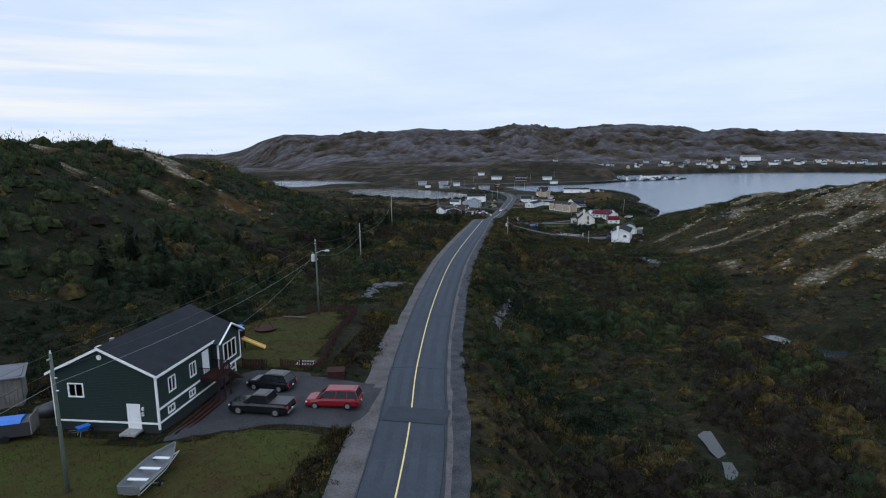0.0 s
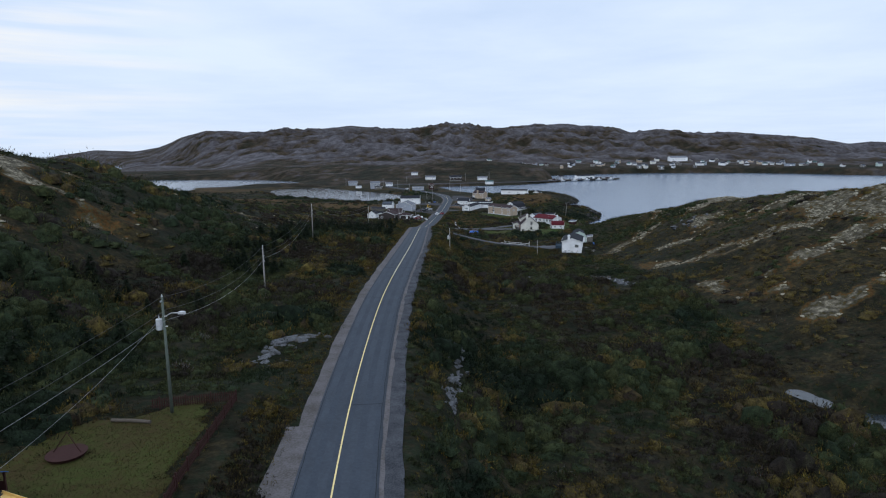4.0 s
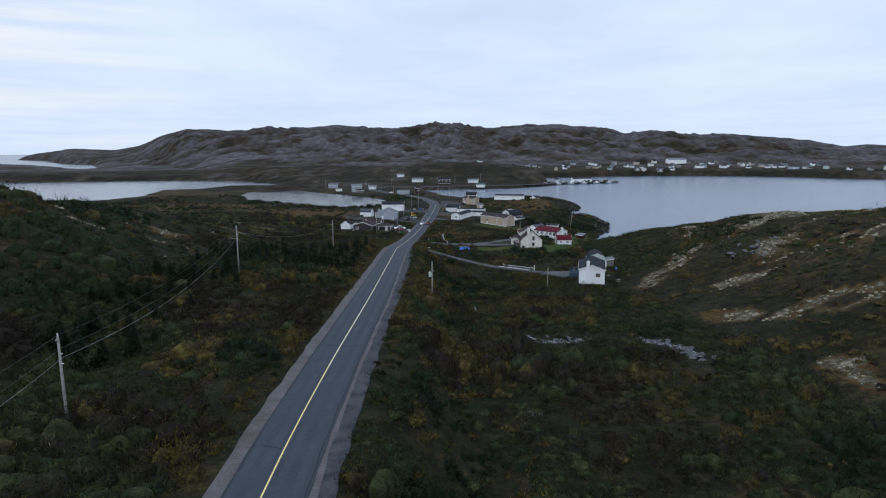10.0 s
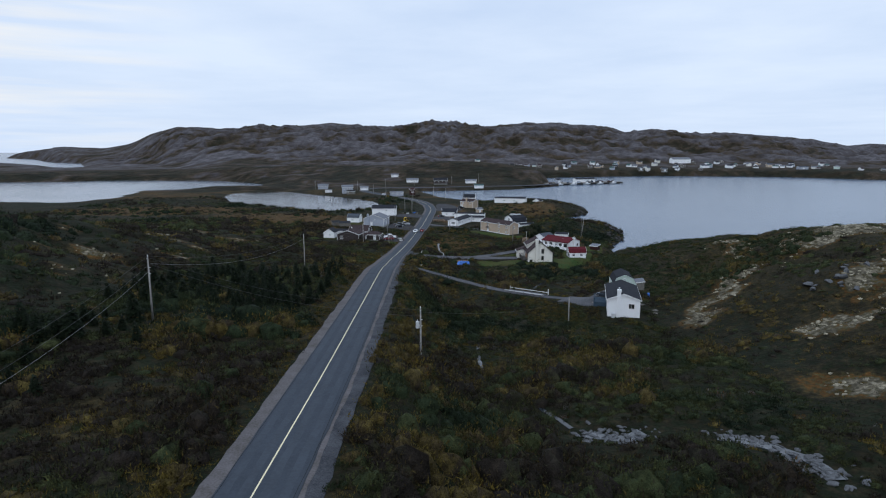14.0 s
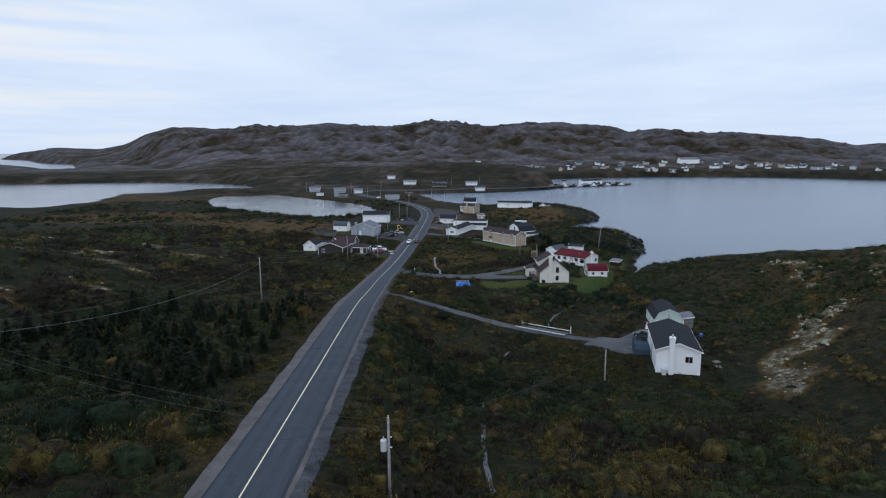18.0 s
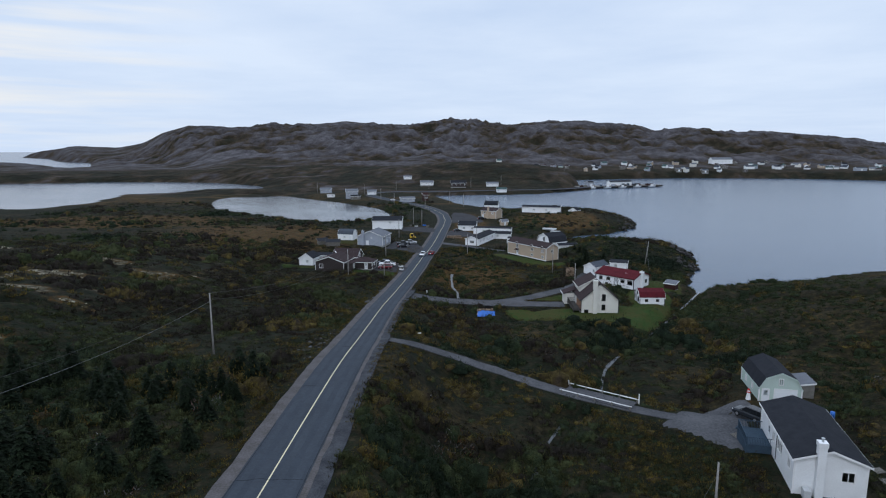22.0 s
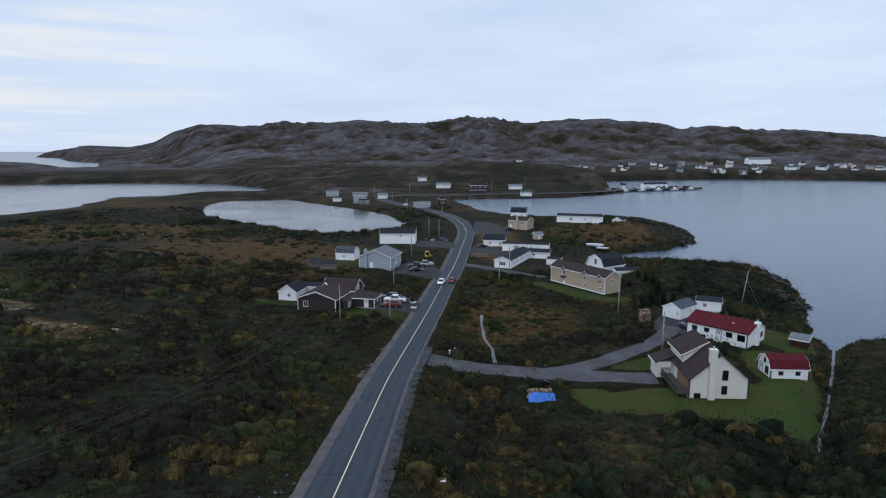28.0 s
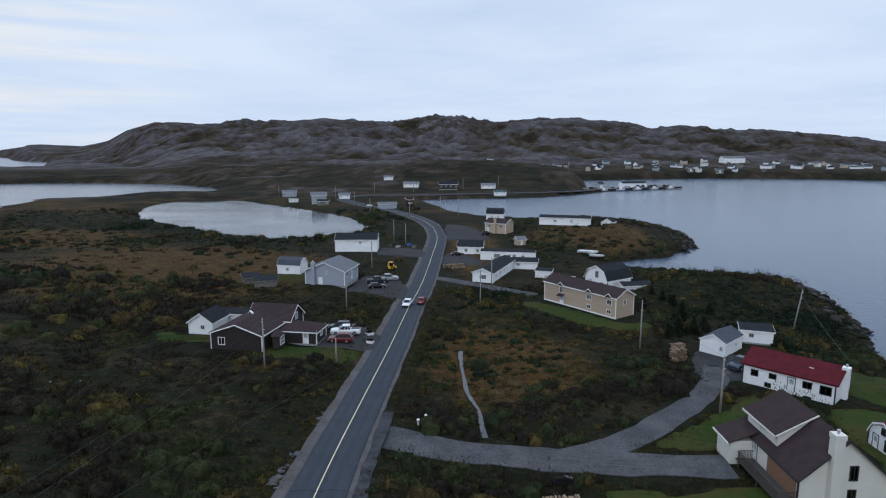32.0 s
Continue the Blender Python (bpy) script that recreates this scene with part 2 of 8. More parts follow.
LEAF = ramp_mat("shrub_leaves", [
    (0.0, (0.0082, 0.0132, 0.0078)), (0.2, (0.0178, 0.025, 0.012)), (0.36, (0.041, 0.045, 0.017)),
    (0.5, (0.0145, 0.0122, 0.0102)), (0.62, (0.026, 0.0198, 0.0132)), (0.74, (0.086, 0.067, 0.017)),
    (0.86, (0.10, 0.07, 0.012)), (0.95, (0.065, 0.028, 0.014)), (1.0, (0.11, 0.105, 0.10))], "tint", mottling=0.55, scale=1.2, bump=1.0, bscale=6.0, depth=0.22)
ASPHALT = mat("asphalt", (0.044, 0.053, 0.067), 0.85, vary=0.25, scale=0.35, bump=0.3, bscale=60, coords="Object")
PATCH = mat("newer_asphalt", (0.039, 0.046, 0.057), 0.85, vary=0.3, scale=0.8, bump=0.3, bscale=60)
WORN = mat("wheel_worn_asphalt", (0.047, 0.056, 0.070), 0.8, vary=0.25, scale=0.3, bump=0.2, bscale=60)
YELLOW = mat("yellow_road_paint", (0.78, 0.62, 0.28), 0.7, vary=0.3, scale=2)
CREAMLINE = mat("faded_road_paint", (0.76, 0.68, 0.46), 0.7, vary=0.3, scale=2)
TAR = mat("dark_crack", (0.018, 0.019, 0.021), 0.9, vary=0.3, scale=2)
GRAVEL = mat("roadside_gravel", (0.115, 0.108, 0.112), 0.95, vary=0.45, scale=0.5, bump=0.9, bscale=14, second=(0.062, 0.056, 0.052))
DARKGRAVEL = mat("crushed_stone", (0.066, 0.069, 0.077), 0.95, vary=0.4, scale=0.7, bump=0.9, bscale=14, second=(0.020, 0.022, 0.027))
LANEGRIT = mat("pale_lane_gravel", (0.095, 0.096, 0.102), 0.95, vary=0.4, scale=0.28, bump=0.35, bscale=14, second=(0.044, 0.045, 0.050))
DRIVE = mat("driveway_grit", (0.050, 0.050, 0.055), 0.95, vary=0.4, scale=0.5, bump=0.7, bscale=20)
LAWN = mat("mown_grass", (0.037, 0.046, 0.010), 0.95, scale=0.2, bump=1.0, bscale=7, second=(0.038, 0.026, 0.010))
LUSH = mat("green_grass", (0.020, 0.046, 0.009), 0.95, scale=0.13, bump=1.0, bscale=7, second=(0.050, 0.042, 0.012))
ROCK = mat("grey_rock", (0.125, 0.13, 0.14), 0.9, scale=0.9, bump=1.0, bscale=3, second=(0.03, 0.03, 0.028))
DARKROCK = mat("wet_shore_rock", (0.034, 0.031, 0.029), 0.7, scale=0.4, bump=1.0, bscale=2, second=(0.018, 0.018, 0.018))
LICHEN = mat("lichened_stone", (0.33, 0.30, 0.22), 0.95, scale=0.6, bump=1.0, bscale=5, second=(0.09, 0.08, 0.06))
SEA = water("sea_water", 0.22, 0.35, 0.7, (0.045, 0.075, 0.12))
LAKEWATER = water("rippled_lake_water", 0.18, 0.5, 0.9, (0.06, 0.08, 0.11))
STILL = water("still_water", 0.06, 1.2, 0.3, (0.02, 0.025, 0.03))
FOAM = mat("rushing_water", (0.020, 0.024, 0.031), 0.3, second=(0.075, 0.082, 0.09), scale=0.8, bump=0.8, bscale=6)
GREEN = siding("dark_green_siding", (0.012, 0.028, 0.026))
WHITE = siding("white_siding", (0.84, 0.85, 0.86))
CREAM = siding("cream_siding", (0.70, 0.68, 0.62))
TAN = siding("tan_siding", (0.42, 0.33, 0.24))
GREY = siding("blue_grey_siding", (0.33, 0.36, 0.42))
BROWN = siding("dark_brown_siding", (0.026, 0.018, 0.017))
MINT = siding("pale_green_siding", (0.50, 0.60, 0.55))
OLDWOOD = mat("weathered_boards", (0.20, 0.19, 0.175), 0.9, scale=1.2, bump=0.5, bscale=9, second=(0.10, 0.095, 0.085))
REDBROWN = mat("red_brown_stain", (0.042, 0.019, 0.017), 0.8, scale=1.5, bump=0.3, bscale=12)
DECK = mat("deck_boards", (0.075, 0.07, 0.066), 0.85, scale=1.5, bump=0.3, bscale=12)
BLUEDECK = mat("blue_stained_boards", (0.045, 0.07, 0.10), 0.8, scale=1.5)
TRIM = mat("white_trim_paint", (0.80, 0.80, 0.80), 0.5, vary=0.12, scale=2)
DARKTRIM = mat("dark_trim_paint", (0.03, 0.03, 0.035), 0.5, vary=0.2, scale=2)
SHINGLE = mat("charcoal_shingles", (0.026, 0.028, 0.034), 0.95, scale=1.0, bump=0.6, bscale=9, second=(0.016, 0.018, 0.023))
BROWNROOF = mat("brown_shingles", (0.050, 0.036, 0.036), 0.95, scale=1.0, bump=0.6, bscale=9, second=(0.032, 0.024, 0.026))
SLATE = mat("slate_blue_shingles", (0.072, 0.082, 0.10), 0.95, scale=1.0, bump=0.6, bscale=9, second=(0.05, 0.058, 0.072))
GREYROOF = mat("grey_shingles", (0.15, 0.16, 0.18), 0.95, scale=1.0, bump=0.6, bscale=9, second=(0.12, 0.125, 0.14))
REDROOF = mat("dark_red_shingles", (0.095, 0.014, 0.020), 0.9, scale=1.0, bump=0.6, bscale=9, second=(0.055, 0.010, 0.014))
GREENROOF = mat("blue_green_shingles", (0.06, 0.10, 0.10), 0.95, scale=1.0, bump=0.6, bscale=9)
CONCRETE = mat("concrete", (0.30, 0.30, 0.29), 0.9, scale=1.0, bump=0.4, bscale=10)
GLASS = glass()
DOORPAINT = mat("white_door_paint", (0.76, 0.78, 0.80), 0.4, vary=0.06, scale=2)
POLE = mat("weathered_pole", (0.30, 0.29, 0.275), 0.9, scale=2, bump=0.5, bscale=15, second=(0.17, 0.16, 0.15))
POLEGREEN = mat("treated_pole", (0.115, 0.135, 0.115), 0.9, scale=2, bump=0.5, bscale=15)
ALU = mat("galvanised_metal", (0.55, 0.57, 0.58), 0.4, 0.9, vary=0.15, scale=4)
DULLGREY = mat("dull_grey_metal", (0.16, 0.17, 0.18), 0.6, 0.3, vary=0.25, scale=3)
CAN = mat("grey_enamel", (0.50, 0.51, 0.52), 0.4, vary=0.15, scale=4)
WIRE = mat("cable", (0.05, 0.05, 0.052), 0.6, vary=0.1)
BRIGHTWIRE = mat("bright_cable", (0.22, 0.22, 0.23), 0.5, vary=0.1)
RUBBER = mat("tyre_rubber", (0.015, 0.015, 0.016), 0.9, vary=0.2)
RIM = mat("alloy_rim", (0.5, 0.5, 0.52), 0.35, 0.8, vary=0.2, scale=6)
BARK = mat("bark", (0.10, 0.085, 0.07), 0.95, scale=4, bump=0.8, bscale=12)
FIREWOOD = mat("split_firewood", (0.27, 0.20, 0.14), 0.9, scale=3, second=(0.10, 0.07, 0.05), shift=0.5)
TARP = mat("blue_tarpaulin", (0.03, 0.15, 0.55), 0.45, vary=0.25, scale=1.5, bump=0.6, bscale=4)
PLASTICYELLOW = mat("yellow_plastic", (0.75, 0.50, 0.16), 0.4, vary=0.1)
BRICKMIX = mat("brown_brick", (0.26, 0.15, 0.10), 0.9, scale=3, line=0.08)
TAILRED = mat("red_lens", (0.40, 0.02, 0.02), 0.2, vary=0.1)
LAMPLENS = mat("clear_lens", (0.7, 0.72, 0.74), 0.1, vary=0.05)


def paint(name, c, rough=0.25):
    m = mat(name, c, rough, vary=0.08, scale=3, spec=0.3)
    m.node_tree.nodes["Principled BSDF"].inputs["Coat Weight"].default_value = 0.15
    return m


CARS = {"red": paint("red_car_paint", (0.18, 0.010, 0.018)), "black": paint("black_car_paint", (0.008, 0.009, 0.012)), "white": paint("white_car_paint", (0.75, 0.76, 0.78)),
        "charcoal": paint("charcoal_car_paint", (0.02, 0.024, 0.03)), "maroon": paint("maroon_car_paint", (0.11, 0.012, 0.018)), "silver": paint("silver_car_paint", (0.30, 0.31, 0.33)),
        "blue": paint("dark_blue_car_paint", (0.02, 0.035, 0.06)), "yellow": paint("yellow_machine_paint", (0.62, 0.40, 0.03), 0.5), "hull": paint("white_hull_paint", (0.68, 0.70, 0.72), 0.35)}

# ---- mesh tools ----


class Geo:
    """Collects boxes, prisms and tubes into one mesh."""

    def __init__(self):
        self.v, self.f = [], []

    def add(self, verts, faces, m=None):
        n = len(self.v)
        self.v += [tuple(m @ Vector(p)) if m else tuple(p) for p in verts]
        self.f += [tuple(i + n for i in f) for f in faces]
        return self

    def box(self, x0, x1, y0, y1, z0, z1, m=None):
        v = [(x, y, z) for z in (z0, z1) for y in (y0, y1) for x in (x0, x1)]
        return self.add(v, [(0, 2, 3, 1), (4, 5, 7, 6), (0, 1, 5, 4), (2, 6, 7, 3), (0, 4, 6, 2), (1, 3, 7, 5)], m)

    def prism(self, poly, a, b, axis="x", m=None):
        """A polygon of (u, w) swept from a to b along x (u=y, w=z), along y (u=x, w=z) or along z (u=x, w=y)."""
        at = {"x": lambda t, u, w: (t, u, w), "y": lambda t, u, w: (u, t, w), "z": lambda t, u, w: (u, w, t)}[axis]
        n = len(poly)
        v = [at(t, u, w) for t in (a, b) for u, w in poly]
        return self.add(v, [tuple(range(n))[::-1], tuple(range(n, 2 * n))] + [(i, (i + 1) % n, n + (i + 1) % n, n + i) for i in range(n)], m)

    def tube(self, pts, r, sides=8, r2=None):
        """A round bar along points, tapering from r to r2."""
        r2 = r if r2 is None else r2
        pts = [Vector(p) for p in pts]
        n0 = len(self.v)
        for i, p in enumerate(pts):
            d = (pts[min(i + 1, len(pts) - 1)] - pts[max(i - 1, 0)]).normalized()
            a = d.orthogonal().normalized()
            if abs(d.z) < 0.95:
                a = d.cross(Vector((0, 0, 1))).normalized()
            b = d.cross(a)
            rr = r + (r2 - r) * i / max(1, len(pts) - 1)
            self.v += [tuple(p + rr * (math.cos(2 * math.pi * k / sides) * a + math.sin(2 * math.pi * k / sides) * b)) for k in range(sides)]
        for i in range(len(pts) - 1):
            for k in range(sides):
                self.f.append((n0 + i * sides + k, n0 + i * sides + (k + 1) % sides, n0 + (i + 1) * sides + (k + 1) % sides, n0 + (i + 1) * sides + k))
        self.f.append(tuple(n0 + k for k in range(sides))[::-1])
        self.f.append(tuple(n0 + (len(pts) - 1) * sides + k for k in range(sides)))
        return self

    def sheet(self, quad, th):
        """A slab: four corners and the thickness below them."""
        q = [Vector(p) for p in quad]
        n = (q[1] - q[0]).cross(q[2] - q[0]).normalized()
        if n.z < 0:
            n = -n
        v = q + [p - n * th for p in q]
        return self.add(v, [(0, 1, 2, 3), (7, 6, 5, 4), (0, 4, 5, 1), (1, 5, 6, 2), (2, 6, 7, 3), (3, 7, 4, 0)])

    def mesh(self, name, material, smooth=False):
        me = bpy.data.meshes.new(name)
        me.from_pydata(self.v, [], self.f)
        bm = bmesh.new()
        bm.from_mesh(me)
        bmesh.ops.remove_doubles(bm, verts=bm.verts, dist=1e-4)
        bmesh.ops.recalc_face_normals(bm, faces=bm.faces)
        bm.to_mesh(me)
        bm.free()
        if smooth:
            me.polygons.foreach_set("use_smooth", [True] * len(me.polygons))
        me.materials.append(material)
        return me


def part(name, g, material, parent, label="", smooth=False, m=None):
    """One mesh object under a thing or a part."""
    ob = new(name, g.mesh(name, material, smooth) if isinstance(g, Geo) else g)
    ob.parent = parent
    if m:
        ob.matrix_basis = m
    if label:
        tagged(ob, label)
    return ob


def thing(name, label, category, m=None, group="", kind="", data=None):
    ob = new(name, data)
    if m:
        ob.matrix_basis = m
    return tagged(ob, label, category, group, kind)


def np_mesh(name, verts, quads, material, attr=None, values=None, smooth=True):
    """A large mesh from arrays: vertices, quads (or triangles), and one number a vertex."""
    me = bpy.data.meshes.new(name)
    k = quads.shape[1]
    me.vertices.add(len(verts))
    me.vertices.foreach_set("co", verts.astype(np.float32).ravel())
    me.loops.add(quads.size)
    me.loops.foreach_set("vertex_index", quads.astype(np.int32).ravel())
    me.polygons.add(len(quads))
    me.polygons.foreach_set("loop_start", np.arange(0, quads.size, k, dtype=np.int32))
    me.update(calc_edges=True)
    me.polygons.foreach_set("use_smooth", np.full(len(quads), smooth))
    if attr:
        a = me.attributes.new(attr, "FLOAT", "POINT")
        a.data.foreach_set("value", values.astype(np.float32))
    me.materials.append(material)
    me.validate()
    return me


RNG = np.random.default_rng(7)

# ---- the lie of the land ----


def lattice(ix, iy, seed):
    n = (ix.astype(np.int64) * 374761393 + iy.astype(np.int64) * 668265263 + seed * 1442695041) & 0xFFFFFFFF
    n = ((n ^ (n >> 13)) * 1274126177) & 0xFFFFFFFF
    return ((n ^ (n >> 16)) & 0xFFFF) / 65535.0


def vnoise(x, y, seed=0):
    """Smooth noise, 0 to 1."""
    x, y = np.asarray(x, float), np.asarray(y, float)
    ix, iy = np.floor(x), np.floor(y)
    fx, fy = x - ix, y - iy
    fx, fy = fx * fx * (3 - 2 * fx), fy * fy * (3 - 2 * fy)
    a, b = lattice(ix, iy, seed), lattice(ix + 1, iy, seed)
    c, d = lattice(ix, iy + 1, seed), lattice(ix + 1, iy + 1, seed)
    return (a * (1 - fx) + b * fx) * (1 - fy) + (c * (1 - fx) + d * fx) * fy


def fbm(x, y, octaves=4, seed=0):
    t, amp, s = 0, 1.0, 0
    for o in range(octaves):
        t = t + amp * vnoise(x * 2**o, y * 2**o, seed + o * 17)
        s += amp
        amp *= 0.5
    return t / s


def ss(t):
    t = np.clip(t, 0, 1)
    return t * t * (3 - 2 * t)


def along(line, X, Y):
    """The distance to a line of (x, y, z), and the line's z at its nearest place."""
    best, z = np.full(np.shape(X), 1e9), np.zeros(np.shape(X))
    for (x0, y0, z0), (x1, y1, z1) in zip(line, line[1:]):
        dx, dy = x1 - x0, y1 - y0
        t = np.clip(((X - x0) * dx + (Y - y0) * dy) / (dx * dx + dy * dy), 0, 1)
        d = np.hypot(X - x0 - t * dx, Y - y0 - t * dy)
        z = np.where(d < best, z0 + t * (z1 - z0), z)
        best = np.minimum(best, d)
    return best, z


def basin(poly, X, Y):
    """The distance to a shore, negative inside the water."""
    d, _ = along([(x, y, 0) for x, y in poly + poly[:1]], X, Y)
    inside = np.zeros(np.shape(X), bool)
    for (x0, y0), (x1, y1) in zip(poly, poly[1:] + poly[:1]):
        if y0 != y1:
            inside ^= ((y0 > Y) != (y1 > Y)) & (X < (x1 - x0) * (Y - y0) / (y1 - y0) + x0)
    return np.where(inside, -d, d)


def smooth_line(pts, step=4.0):
    """The line rounded through its points."""
    P = [Vector(p) for p in pts]
    P = [2 * P[0] - P[1], *P, 2 * P[-1] - P[-2]]
    out = []
    for a, b, c, d in zip(P, P[1:], P[2:], P[3:]):
        n = max(1, round((c - b).length / step))
        for i in range(n):
            t = i / n
            out.append(0.5 * (2 * b + (c - a) * t + (2 * a - 5 * b + 4 * c - d) * t * t + (3 * b - 3 * c + d - a) * t**3))
    return [tuple(p) for p in out] + [tuple(P[-2])]


ROAD = smooth_line([(-2, -120, 22.2), (-5, -20, 22.1), (-8.7, 40, 22), (-11.8, 67.5, 21.8), (-14.0, 94, 21.5), (-15.4, 125, 21.3), (-15.6, 150, 21), (-15.3, 186, 20.1),
                    (-16.1, 225, 17.6), (-17.0, 268, 14.8), (-17.9, 295, 11.2), (-18.8, 330, 6.8), (-18.9, 346, 4.8), (-18.1, 364, 3.6), (-16.2, 392, 2.8), (-14.5, 418, 2.6),
                    (-12.2, 444, 2.6), (-10, 488, 2.8), (-8.7, 527, 2.9), (-11, 560, 2.9)])
FARROAD = smooth_line([(-11, 560, 2.9), (-17, 588, 2.7), (-29, 622, 2.4), (-46, 650, 2.6), (-62, 676, 2.8), (-76, 706, 3), (-74, 728, 3.2), (-56, 742, 3.2), (-23, 744, 3), (15, 757, 3), (66, 768, 3), (104, 790, 2.4), (132, 820, 2)])
LANE_A = smooth_line([(-14.9, 293, 11.35), (-13.2, 293.2, 11.15), (-8, 293.6, 9.9), (-3, 293.2, 8.5), (2.5, 291.6, 7.3), (9, 288.5, 6.2), (17, 283, 5.7), (27, 276.5, 5.7), (36, 270.5, 6.5)], 2)
LANE_B = smooth_line([(-14.7, 354.2, 3.75), (-8, 351.9, 3.3), (0, 350.2, 3.05), (12, 348.6, 3.0), (27, 347.2, 3.2)], 2)
LANE_B2 = smooth_line([(8, 349.4, 3.0), (15.5, 353, 2.95), (22.5, 358.5, 2.9), (32, 367.6, 2.9), (38, 376, 3.0), (41, 382, 3.0)], 2)
LANE_C = smooth_line([(-11, 453, 2.6), (-5, 450, 2.5), (4, 442.5, 2.5), (17, 431, 2.7)], 2)
RY = [p[1] for p in ROAD]
BAY = [(-25, 735), (-12, 690), (2, 640), (14, 622), (34, 606), (62, 602), (88, 588), (100, 560), (99, 535), (91, 516), (78, 500), (62, 492), (48, 484), (60, 472), (76, 464), (88, 450), (93, 434), (86, 410),
       (77, 392), (74, 381), (83, 376), (98, 382), (130, 392), (190, 392), (300, 370), (700, 340), (1600, 320), (1600, 700), (900, 790), (640, 850), (560, 905), (505, 965), (438, 998), (317, 1024), (215, 1006), (142, 980), (130, 910), (128, 850), (112, 808), (72, 752), (15, 742)]
POND = [(-182, 630), (-198, 674), (-198, 710), (-178, 724), (-156, 724), (-132, 698), (-104, 672), (-84, 652), (-60, 618), (-42, 582), (-46, 552), (-72, 536), (-100, 546), (-142, 586), (-168, 608)]
LAKE = [(-560, 640), (-400, 616), (-294, 600), (-284, 650), (-303, 731), (-268, 746), (-258, 768), (-236, 796), (-200, 794), (-204, 822), (-222, 848), (-283, 898), (-340, 911), (-415, 916), (-500, 890), (-640, 870)]
WEST = [(-690, 1300), (-735, 1322), (-864, 1463), (-1036, 1651), (-1500, 1900), (-3200, 2200), (-3200, 4900), (-1300, 4900), (-1600, 3000), (-1793, 2680), (-1653, 2545), (-1505, 2420), (-1207, 2008), (-1075, 1877), (-985, 1812), (-890, 1650), (-800, 1500), (-710, 1365)]
STREAM = smooth_line([(34, 167, 14.0), (36.2, 173.5, 13.8), (35.4, 178.3, 13.6), (33, 181.4, 13.4), (29, 183.6, 13.2), (24, 187.2, 12.7), (19, 185, 12.2), (15, 187, 11.8), (10, 198, 11.2), (5, 212, 10), (5, 232, 8), (7, 252, 6.0), (13, 272, 4.6), (22, 286, 3.6), (28, 303, 3.0), (40, 321, 2.3), (51.5, 339, 1.7), (60.8, 354, 1.2), (69, 368, 0.6), (75, 378, 0.1), (84, 392, -0.3)], 3)
DITCH = smooth_line([(-0.7, 354.5, 2.0), (-0.9, 359, 1.95), (-1.2, 365.5, 1.9), (-2.5, 372, 1.8), (-3.0, 382, 1.7), (-3.1, 392, 1.65)], 2)


def rounded(pts, step=0.8):
    """A closed outline rounded through its points."""
    return [(p[0], p[1]) for p in smooth_line([(x, y, 0) for x, y in pts + pts[:1]], step)[:-1]]


POOL = rounded([(42.7, 115.6), (45.5, 116), (48, 111), (50, 108.5), (53.4, 108), (51, 103.8), (48.4, 104.8), (46.4, 108.6)])
POOL2 = rounded([(20.8, 74.6), (22.4, 76.2), (22.9, 73), (22.9, 69), (22.2, 65.6), (21.0, 65.4), (21.6, 68.6), (21.3, 71)])


def skyline(x):
    xs = [-2600, -1281, -1107, -985, -902, -835, -755, -622, -459, -312, -150, -23, 126, 321, 469, 518, 604, 714, 829, 960, 1076, 1177, 1241, 1400, 2600]
    zs = [12, 20, 44, 37, 53, 81, 100, 91, 94, 108, 93, 110, 94, 108, 91, 78, 89, 74, 75, 68, 56, 38, 44, 36, 30]
    return np.interp(x, xs, zs)


def bump(X, Y, x, y, rx, ry, h):
    return h * np.exp(-(((X - x) / rx) ** 2 + ((Y - y) / ry) ** 2))


